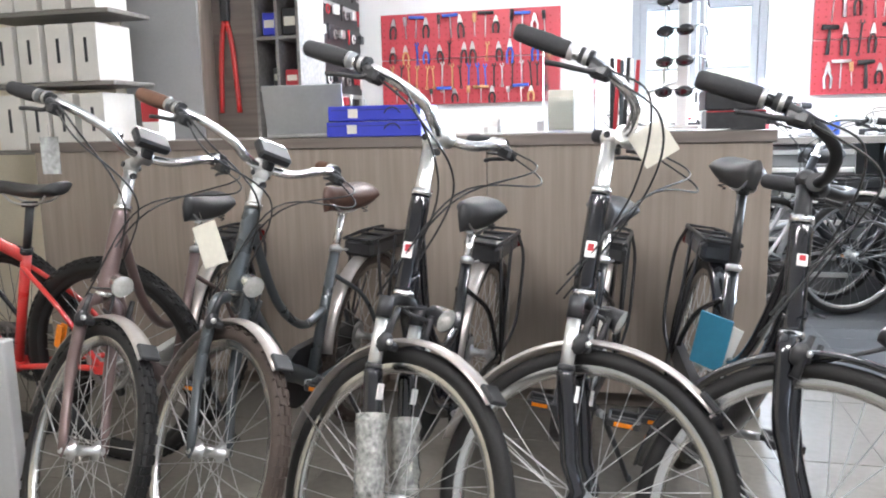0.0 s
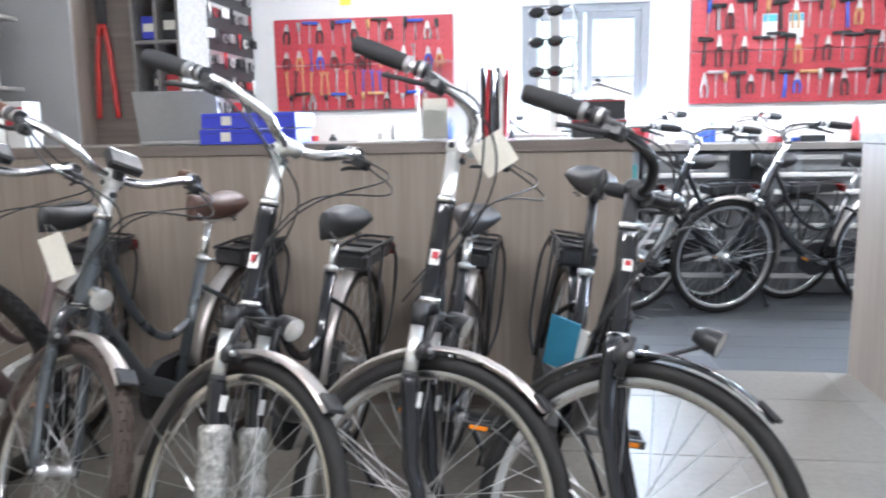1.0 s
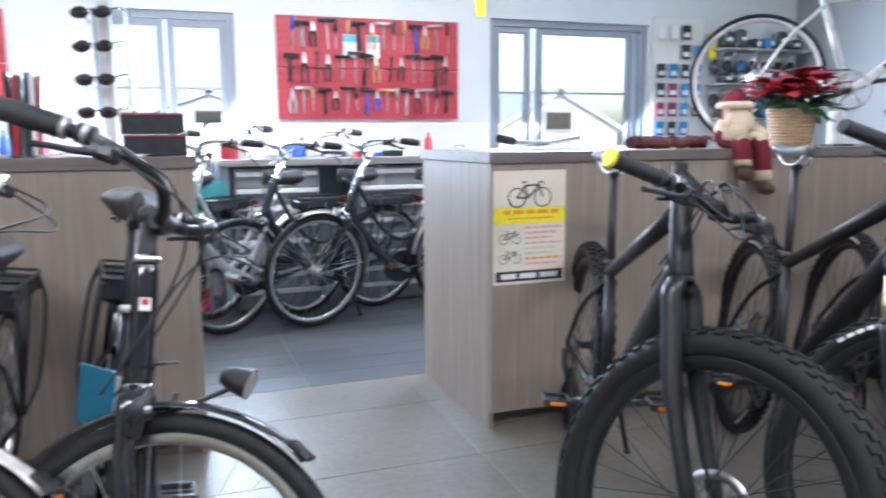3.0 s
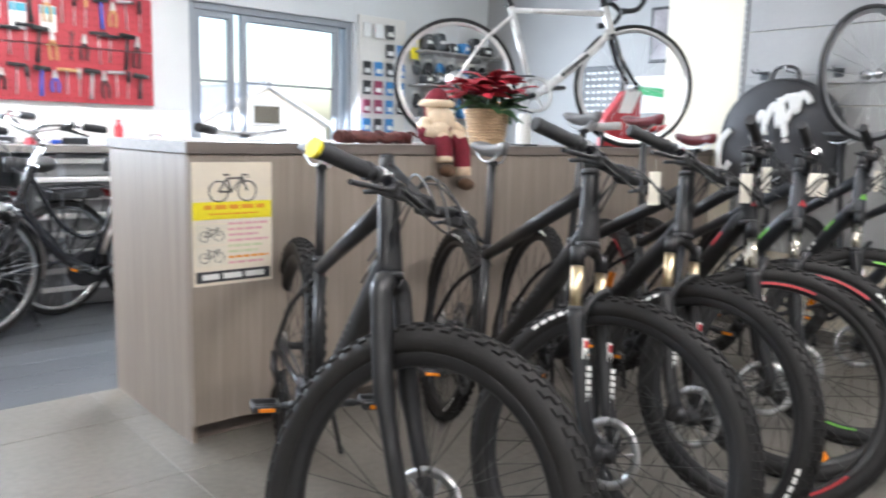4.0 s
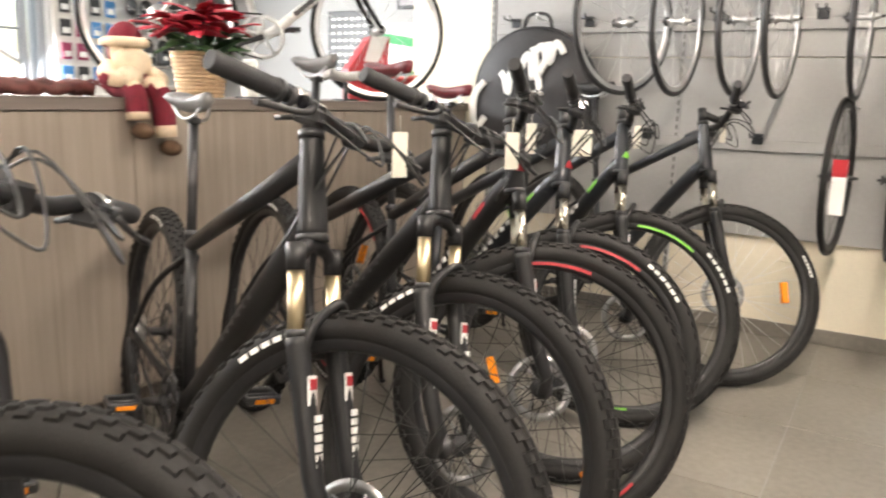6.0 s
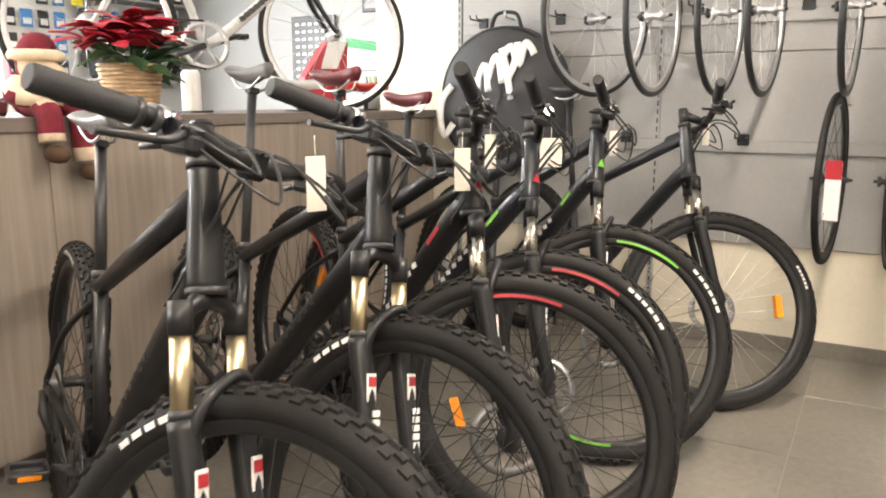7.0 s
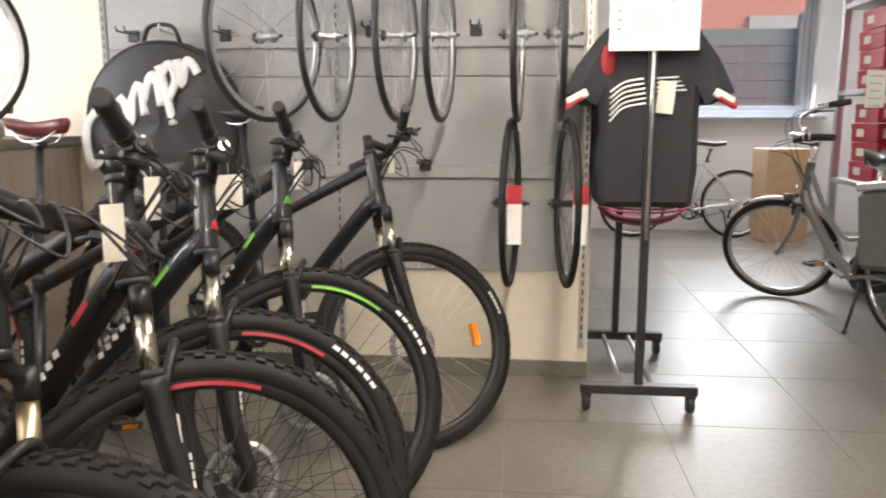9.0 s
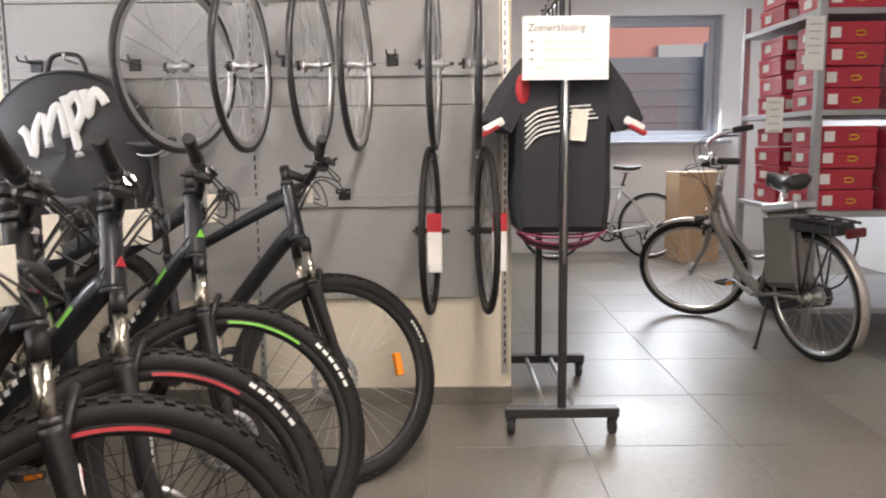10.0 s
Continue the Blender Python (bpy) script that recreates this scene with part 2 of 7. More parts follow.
def part(name, shape, material, parent=None, label="", m=None):
    """Links a shape (or a ready mesh) as one object, under a thing or a part."""
    me = shape if isinstance(shape, bpy.types.Mesh) else shape.mesh(name, material)
    ob = new(name, me)
    if parent:
        ob.parent = parent
    if m is not None:
        ob.matrix_local = m
    if label:
        ob["label"] = label
    return ob


def thing(name, label, category, group="", m=None, kind=""):
    ob = tagged(new(name), label, category, group, kind)
    ob.empty_display_size = 0.1
    if m is not None:
        ob.matrix_world = m
    return ob


def solid(name, shape, material, label, category, group="", kind="", m=None):
    ob = new(name, shape.mesh(name, material))
    if m is not None:
        ob.matrix_world = m
    return tagged(ob, label, category, group, kind)


def arc(cx, cz, r, a0, a1, n, y=0.0):
    return [(cx + r * math.cos(radians(a0 + (a1 - a0) * i / n)), y, cz + r * math.sin(radians(a0 + (a1 - a0) * i / n))) for i in range(n + 1)]


def bend(pts, n=8):
    """A smooth line through a few points."""
    p = [Vector(q) for q in pts]
    p = [2 * p[0] - p[1]] + p + [2 * p[-1] - p[-2]]
    out = []
    for i in range(1, len(p) - 2):
        for k in range(n):
            t = k / n
            out.append(0.5 * (2 * p[i] + (p[i + 1] - p[i - 1]) * t + (2 * p[i - 1] - 5 * p[i] + 4 * p[i + 1] - p[i + 2]) * t * t + (3 * p[i] - p[i - 1] - 3 * p[i + 1] + p[i + 2]) * t ** 3))
    return out + [p[-2]]


# ---- structure ----
def slab(name, lo, hi, material, label, b=0.004):
    c = [(a + d) / 2 for a, d in zip(lo, hi)]
    s = [d - a for a, d in zip(lo, hi)]
    ob = new(name, Shape().box(c, s, b=b).mesh(name, material))
    return tagged(ob, label, name.split("_")[0], "", "structure")


def wall_with_holes(name, axis, at, thick, lo, hi, top, holes, material, label):
    """A wall across x (axis 'y') or y (axis 'x') with openings (a0, a1, z0, z1)."""
    sh = Shape()
    edges = sorted({lo, hi, *[h[0] for h in holes], *[h[1] for h in holes]})
    for a, b in zip(edges, edges[1:]):
        spans = sorted((h[2], h[3]) for h in holes if h[0] < (a + b) / 2 < h[1])
        z = 0.0
        for s0, s1 in spans + [(top, top)]:
            if s0 > z + 1e-4:
                c, s = ((a + b) / 2, at + thick / 2, (z + s0) / 2), (b - a, abs(thick), s0 - z)
                if axis == "x":
                    c, s = (c[1], c[0], c[2]), (s[1], s[0], s[2])
                sh.box(c, s, b=0.0005)
            z = s1
    return solid(name, sh, material, label, "wall", kind="structure")


X0, X1, Y0, Y1, TOP = -3.2, 10.3, -2.6, 6.5, 2.75
floor = slab("floor", (X0, Y0, -0.12), (X1, Y1, -0.0022), GROUT, "grey tiled shop floor with pale joints")
slab("ceiling", (X0, Y0, TOP), (X1, Y1, TOP + 0.1), CEIL, "white painted ceiling of the shop")
wall_with_holes("wall_north", "y", Y1, 0.25, X0, X1 + 0.2, TOP, [(0.52, 1.45, 1.10, 2.03), (3.44, 4.93, 0.0, 2.08)], WALL_WHITE, "white plastered workshop wall with a window and a glazed door")
wall_with_holes("wall_far_east", "x", X1, 0.25, Y0, 3.6, TOP, [(-1.644, -0.282, 1.183, 2.478)], WALL_WHITE, "white painted block wall with a grey window")
slab("wall_west", (X0 - 0.2, Y0, 0), (X0, Y1, TOP), WALL_CREAM, "cream painted wall behind the counter end")
slab("wall_south", (X0, Y0 - 0.2, 0), (X1, Y0, TOP), WALL_WHITE, "white plastered wall behind the bikes")
slab("wall_east_workshop", (6.55, 3.75, 0), (6.75, Y1, TOP), WALL_GREY, "pale workshop wall hung with goods")
# the wall of the hanging wheels: cream below, grey panels above
bag_wall = slab("wall_display", (5.48, 0.99, 0), (5.74, 3.72, TOP), WALL_CREAM, "cream painted block wall carrying grey display panels")
slab("baseboard", (5.468, 0.985, 0), (5.48, 3.40, 0.075), FLOOR_TILE, "grey tile skirting along the cream wall")
PANEL_Z = [0.49, 0.905, 1.34, 1.78, 2.22, TOP - 0.01]
for z0, z1 in zip(PANEL_Z, PANEL_Z[1:]):
    for y0, y1 in ((1.045, 2.10), (2.12, 3.15)):
        part("panel", Shape().box((5.468, (y0 + y1) / 2, (z0 + z1) / 2), (0.02, y1 - y0, z1 - z0 - 0.004), b=0.002), WALL_GREY, bag_wall, "smooth grey wall panel")
for z in (0.93, 1.49, 2.05):
    part("rail", Shape().box((5.449, 2.09, z), (0.014, 2.10, 0.055), b=0.003), WALL_GREY, bag_wall, "grey metal hanging rail")
for y in (1.02, 2.11, 3.17):
    sh = Shape().box((5.466, y, 1.42), (0.022, 0.026, 2.6 if y > 1.5 else 2.56), b=0.002)
    st = part("upright", sh, ALLOY if y < 1.5 else WALL_GREY, bag_wall, "slotted metal upright")
    # thin black pieces stand for the shade in the slots; the upright is solid
    slot_shade = Shape()
    for k in range(62):
        slot_shade.box((5.4545, y, 0.2 + 0.04 * k), (0.002, 0.007, 0.024), b=0.0005)
    part("slot_shade", slot_shade, BLACK, st)

# workshop side of the counters
slab("wall_beam", (5.74, 3.60, 0), (6.55, 3.80, TOP), WALL_CREAM, "cream wall return beside the counter")

# floor tiles, one by one
TX, TY, TS = 5.549, 0.147, 0.60


def lay(x0, x1, y0, y1, material, name, sx, sy, ox, oy):
    bev, g = 0.0016, 0.0016
    cache = {}
    i0, i1 = math.floor((x0 - ox) / sx), math.ceil((x1 - ox) / sx)
    j0, j1 = math.floor((y0 - oy) / sy), math.ceil((y1 - oy) / sy)
    for i in range(i0, i1):
        for j in range(j0, j1):
            a, b = max(x0, ox + i * sx), min(x1, ox + (i + 1) * sx)
            c, d = max(y0, oy + j * sy), min(y1, oy + (j + 1) * sy)
            if b - a < 0.03 or d - c < 0.03:
                continue
            key = (round(b - a, 3), round(d - c, 3))
            if key not in cache:
                cache[key] = Shape().box((0, 0, -0.005), (b - a - 2 * g, d - c - 2 * g, 0.01), b=bev / 2).mesh(name, material)
            part(name, cache[key], material, floor, m=Matrix.Translation(((a + b) / 2, (c + d) / 2, 0)))


# ---- windows and the glazed door ----
def window_unit(name, cx, z0, z1, w, y, leaves, label, turn=0, sill=False):
    """A grey framed window in a wall; leaves: (a0, a1, glass_split) along it."""
    root = tagged(new(name), label, "window" if "window" in name else "door", "", "structure")
    root.matrix_world = Matrix.Translation((cx, y, 0) if not turn else (y, cx, 0)) @ pose(0, 0, 0, 0, 0, turn)
    t = 0.055
    fr = Shape()
    fr.box((-w / 2 + t / 2, 0, (z0 + z1) / 2), (t, 0.08, z1 - z0))
    fr.box((w / 2 - t / 2, 0, (z0 + z1) / 2), (t, 0.08, z1 - z0))
    fr.box((0, 0, z1 - t / 2), (w - 2 * t, 0.08, t))
    fr.box((0, 0, z0 + t / 2), (w - 2 * t, 0.08, t))
    part("window_frame", fr, FRAME_GREY, root)
    for a0, a1, split in leaves:
        lf = Shape()
        q = 0.05
        zb, zt = z0 + t, z1 - t
        lf.box((a0 + q / 2, 0.005, (zb + zt) / 2), (q, 0.06, zt - zb))
        lf.box((a1 - q / 2, 0.005, (zb + zt) / 2), (q, 0.06, zt - zb))
        lf.box(((a0 + a1) / 2, 0.005, zt - q / 2), (a1 - a0 - 2 * q, 0.06, q))
        lf.box(((a0 + a1) / 2, 0.005, zb + q / 2), (a1 - a0 - 2 * q, 0.06, q))
        sash = part("sash", lf, FRAME_GREY, root)
        pane = part("pane", Shape().box(((a0 + a1) / 2, 0.01, (zb + zt) / 2), (a1 - a0 - 2 * q, 0.008, zt - zb - 2 * q), b=0.001), GLASS, sash, "clear glass pane")
        pane.visible_shadow = False
        if split:
            part("glazing_bar", Shape().box(((a0 + a1) / 2, 0.005, split), (a1 - a0 - 2 * q, 0.03, 0.018), b=0.002), FRAME_GREY, sash)
    if sill:
        part("window_sill", Shape().box((0, -0.09, z0 - 0.015), (w + 0.06, 0.26, 0.03)), FRAME_GREY, root, "grey stone window sill")
    return root


window_unit("window_1", 0.985, 1.10, 2.03, 0.93, 6.57, [(-0.41, -0.01, 1.50), (0.01, 0.41, 1.50)], "grey framed two-leaf workshop window, overexposed daylight")
window_unit("door_1", 4.185, 0.01, 2.08, 1.49, 6.57, [(-0.69, -0.36, 1.50), (-0.30, 0.62, 1.50)], "grey aluminium glazed door with a side light")
window_unit("window_2", -0.963, 1.183, 2.478, 1.362, 10.42, [(-0.62, 0.62, 0)], "grey framed window looking onto a brick house", 90, False)
slab("window_sill", (10.14, -1.72, 1.15), (10.30, -0.21, 1.183), FRAME_GREY, "dark stone sill under the window")

# ---- outside ----
OUT_WALL = mat("far_render", (0.70, 0.71, 0.72), 0.8)
OUT_ROOF = mat("far_roof", (0.42, 0.45, 0.50), 0.8)
BRICK_RED = mat("red_brick", (0.42, 0.20, 0.18), 0.85, 0, 0.2, 14, 0.4, 60)
TIMBER = wood("weathered_timber", (0.13, 0.145, 0.17), (1.2, 30, 30))
GROUND = mat("asphalt_yard", (0.16, 0.16, 0.16), 0.9, 0, 0.2, 2, 0.3)
for lo, hi in (((-60, Y1 + 0.25, -0.3), (80, 90, -0.02)), ((X1 + 0.26, -60, -0.3), (80, Y1 + 0.24, -0.02))):
    slab("ground", lo, hi, GROUND, "grey paved yard outside the windows")


def far_house(x, y, w, d, h, roof, turn):
    h_ob = thing("house", "pale rendered gabled house across the street", "house", m=pose(x, y, 0, 0, 0, turn))
    part("wall", Shape().prism([(-w / 2, 0), (w / 2, 0), (w / 2, h), (0, h + roof), (-w / 2, h)], 0, d), OUT_WALL, h_ob)
    rf = Shape()
    for s in (-1, 1):
        a = math.degrees(math.atan2(roof, w / 2))
        rf.box((s * w / 4, d / 2, h + roof / 2 + 0.12), (math.hypot(w / 2, roof) + 0.3, d + 0.5, 0.16), (0, s * a, 0))
    part("roof", rf, OUT_ROOF, h_ob)
    for k, (wx, wz, ww, wh) in enumerate(((0, h + 0.35, 1.2, 0.8), (-w / 4, h - 1.6, 1.3, 1.2), (w / 4, h - 1.6, 1.3, 1.2))):
        wd = part("window", Shape().box((wx, -0.03, wz), (ww, 0.1, wh)), FRAME_GREY, h_ob)
        part("pane", Shape().box((wx, -0.09, wz), (ww - 0.2, 0.02, wh - 0.2)), BLACK_GLOSS, wd)


far_house(14.6, 26, 5.0, 8, 1.35, 1.3, 0)
far_house(2.6, 30, 7, 8, 1.5, 1.2, 0)
far_house(9.6, 32, 6.0, 6, 1.4, 1.0, 0)
bh = thing("brick_house", "red brick house with a pale window, close outside", "house")
part("wall", Shape().box((17.0, -0.2, 2.6), (0.3, 12, 5.6)), BRICK_RED, bh)
part("window", Shape().box((16.83, -3.3, 2.8), (0.08, 1.1, 0.34)), FRAME_GREY, bh)
fence = thing("timber_fence", "weathered grey horizontal board fence", "fence")
for k in range(10):
    part("board", Shape().box((13.4, -0.5, 0.15 + 0.235 * k), (0.03, 8, 0.232), (0, 3, 0)), TIMBER, fence)
for y in (-2.5, -0.1, 2.2):
    part("post", Shape().box((13.33, y, 1.25), (0.1, 0.1, 2.5)).ball((13.33, y, 2.53), 0.06), TIMBER, fence)


# ---- counters ----
def counter(x0, x1, y, depth, label):
    root = thing("shop_counter", label, "counter", "shop counters", m=Matrix.Translation(((x0 + x1) / 2, y, 0)))
    w = x1 - x0
    part("plinth", Shape().box((0, depth / 2, 0.035), (w - 0.02, depth - 0.10, 0.07)), PLINTH, root)
    n = max(1, round(w / 1.02))
    for k in range(n):
        a = -w / 2 + k * w / n
        part("front_panel", Shape().box((a + w / n / 2, 0.009, 0.555), (w / n - 0.003, 0.018, 0.97), b=0.0015), LAMINATE, root)
    for s in (-1, 1):
        part("end_panel", Shape().box((s * (w / 2 - 0.011), depth / 2 + 0.01, 0.52), (0.022, depth - 0.022, 1.04), b=0.0015), LAMINATE, root)
    part("body", Shape().box((0, depth / 2 + 0.02, 0.55), (w - 0.06, depth - 0.08, 0.95)), PLINTH, root)
    part("worktop", Shape().box((0, depth / 2, 1.061), (w + 0.02, depth + 0.02, 0.042), b=0.002), LAMINATE_TOP, root)
    return root


counter(-2.10, 1.02, 3.50, 0.80, "taupe wood laminate shop counter behind city bikes")
counter(2.065, 5.46, 3.33, 0.80, "taupe wood laminate shop counter with a poster")

# ---- bicycles ----
WHEELS = {}


def wheel_meshes(key):
    """Meshes of one kind of wheel, in the x z plane round the origin."""
    if key in WHEELS:
        return WHEELS[key]
    R, tr, rim_d, tyre_m, rim_m, knobs, spoke_m, nsp = key
    T = Shape()
    prof = [(R - tr + tr * math.cos(a), tr * 0.98 * math.sin(a)) for a in [2 * math.pi * i / 12 for i in range(12)]]
    T.lathe(prof, 72, closed=True)
    if knobs:
        rows = ((0.0, 0.96), (0.42, 0.93), (-0.42, 0.93), (0.78, 0.80), (-0.78, 0.80))
        n = knobs
        for i in range(n):
            for q, (off, _) in enumerate(rows):
                a = 2 * math.pi * (i + (0.5 if q in (1, 2) else 0)) / n
                ang = off * 1.05
                rr = R - tr + (tr + 0.0015) * math.cos(ang)
                yy = (tr + 0.0015) * math.sin(ang)
                old = T.m
                T.m = Matrix.Rotation(-a, 4, "Y") @ Matrix.Translation((rr, yy, 0)) @ Matrix.Rotation(ang, 4, "Z")
                L = 2 * math.pi * R / n * (0.52 if q else 0.6)
                hx, wy = 0.0032, tr * 0.17
                v = [(-hx, -wy, -L / 2), (-hx, wy, -L / 2), (-hx, wy, L / 2), (-hx, -wy, L / 2)]
                v += [(hx, p[1] * 0.8, p[2] * 0.85) for p in v]
                T.put(v, [(4, 5, 6, 7), (0, 1, 5, 4), (1, 2, 6, 5), (2, 3, 7, 6), (3, 0, 4, 7)])
                T.m = old
    ro = R - 2 * tr + 0.006
    ri = ro - rim_d
    w = tr * 0.62
    rim = Shape().lathe([(ro, -w), (ro + 0.004, -w), (ro, -w * 0.8), (ro - 0.006, 0), (ro, w * 0.8), (ro + 0.004, w), (ro, w), (ri + 0.006, w * 0.9), (ri, w * 0.45), (ri, -w * 0.45), (ri + 0.006, -w * 0.9)], 72, closed=True)
    hub = Shape().lathe([(0.004, -0.062), (0.009, -0.062), (0.012, -0.05), (0.012, -0.038), (0.026, -0.034), (0.026, -0.030), (0.014, -0.022), (0.013, 0.022), (0.026, 0.030), (0.026, 0.034), (0.012, 0.038), (0.012, 0.05), (0.009, 0.062), (0.004, 0.062)], 18)
    spoke = Shape().tube([(0, 0, 0), (0, 0, 1)], 1.0, 5, caps=False)
    WHEELS[key] = (T.mesh("tyre", tyre_m), rim.mesh("rim", rim_m), hub.mesh("hub", BLACK if spoke_m == STEEL_BLACK else ALLOY), spoke.mesh("spoke", spoke_m), ri)
    return WHEELS[key]


def add_wheel(root, name, m, key, rotor=False, reflector=None, phase=0.0, decal=None, sidebars=None):
    tyre, rim, hub, spoke, ri = wheel_meshes(key)
    nsp = key[7]
    w = part(name, rim, None, root, m=m)
    w.name = name
    part("tyre", tyre, None, w, m=Matrix())
    part("hub", hub, None, w, m=Matrix())
    for k in range(nsp):
        a = 2 * math.pi * k / nsp + phase
        side = 1 if k % 2 else -1
        lean = 1.05 * (1 if (k // 2) % 2 else -1)
        p = Vector((0.025 * math.cos(a + lean), 0.031 * side, 0.025 * math.sin(a + lean)))
        q = Vector(((ri + 0.003) * math.cos(a), 0.0, (ri + 0.003) * math.sin(a)))
        dv = q - p
        mm = Matrix.Translation(p) @ dv.to_track_quat("Z", "Y").to_matrix().to_4x4() @ Matrix.Diagonal((0.0011, 0.0011, dv.length, 1))
        part("spoke", spoke, None, w, m=mm)
    if rotor:
        s = Shape().lathe([(0.066, 0.037), (0.088, 0.037), (0.088, 0.039), (0.066, 0.039)], 40, closed=True)
        for k in range(6):
            a = k * math.pi / 3
            s.tube([(0.02 * math.cos(a), 0.038, 0.02 * math.sin(a)), (0.07 * math.cos(a + 0.35), 0.038, 0.07 * math.sin(a + 0.35))], 0.0035, 5)
        part("brake_disc", s, DISC, w, "drilled steel brake disc")
    if reflector is not None:
        a = radians(reflector)
        mm = Matrix.Rotation(-a, 4, "Y") @ Matrix.Translation((ri * 0.78, 0, 0))
        s = Shape(mm).box((0, 0.012, 0), (0.026, 0.008, 0.085), b=0.004).box((0, -0.006, 0), (0.026, 0.008, 0.085), b=0.004)
        part("reflector", s, ORANGE, w, "amber spoke reflector")
    R, tr = key[0], key[1]
    if sidebars:
        # bars of print on the tyre wall
        for a_mid, span, colour in sidebars:
            for sd in (-1, 1):
                s = Shape()
                n = 6
                for k in range(n):
                    a0 = radians(a_mid - span / 2 + span * k / n)
                    a1 = radians(a_mid - span / 2 + span * (k + 0.72) / n)
                    v = []
                    for a in (a0, a1):
                        for rr, yy in ((R - tr * 1.16, tr * 0.985), (R - tr * 0.80, tr * 0.965)):
                            v.append((rr * math.cos(a), sd * (yy + 0.0012), rr * math.sin(a)))
                    s.put(v, [(0, 1, 3, 2)])
                part("tyre_print", s, colour, w)
    if decal:
        for colour, spans in decal:
            for sd in (-1, 1):
                ro, rr = R - 2 * tr + 0.004, R - 2 * tr + 0.006 - key[2]
                wv = tr * 0.62
                for a0, a1 in spans:
                    s = Shape()
                    n = 10
                    v = []
                    for k in range(n + 1):
                        a = radians(a0 + (a1 - a0) * k / n)
                        for rad in (ro - 0.002, rr + 0.008):
                            v.append((rad * math.cos(a), sd * (wv + 0.0015), rad * math.sin(a)))
                    s.put(v, [(2 * k, 2 * k + 1, 2 * k + 3, 2 * k + 2) for k in range(n)])
                    part("rim_decal", s, colour, w)
    return w


def saddle_shape(L=0.26, W=0.155, H=0.055, soft=1.0):
    s = Shape()
    rings, n = 12, 14
    verts, faces = [], []
    for i in range(rings + 1):
        u = i / rings
        x = L * (0.5 - u)
        half = 0.02 + (W / 2 - 0.02) * (max(0, (u - 0.15) / 0.85) ** 1.5)
        if u > 0.9:
            half *= 1 - (u - 0.9) * 2.5
        if u < 0.06:
            half *= 0.55
        top = 0.008 * math.cos(u * 5) + 0.012 * u
        for j in range(n):
            a = 2 * math.pi * j / n
            cz = math.sin(a)
            verts.append((x, half * math.cos(a) * (1.0 if cz > -0.2 else 0.85), top + (H * 0.42 * soft if cz > 0 else H * 0.58) * cz))
    for i in range(rings):
        for j in range(n):
            faces.append((i * n + j, i * n + (j + 1) % n, (i + 1) * n + (j + 1) % n, (i + 1) * n + j))
    faces += [tuple(range(n)), tuple(rings * n + j for j in range(n))]
    return s.put(verts, faces, True)


def tag_shape(w=0.045, h=0.11):
    return Shape().box((0, 0, -h / 2 - 0.02), (w, 0.0012, h), b=0.0004).tube([(0, 0, 0.012), (0, 0, -0.022)], 0.0008, 4)


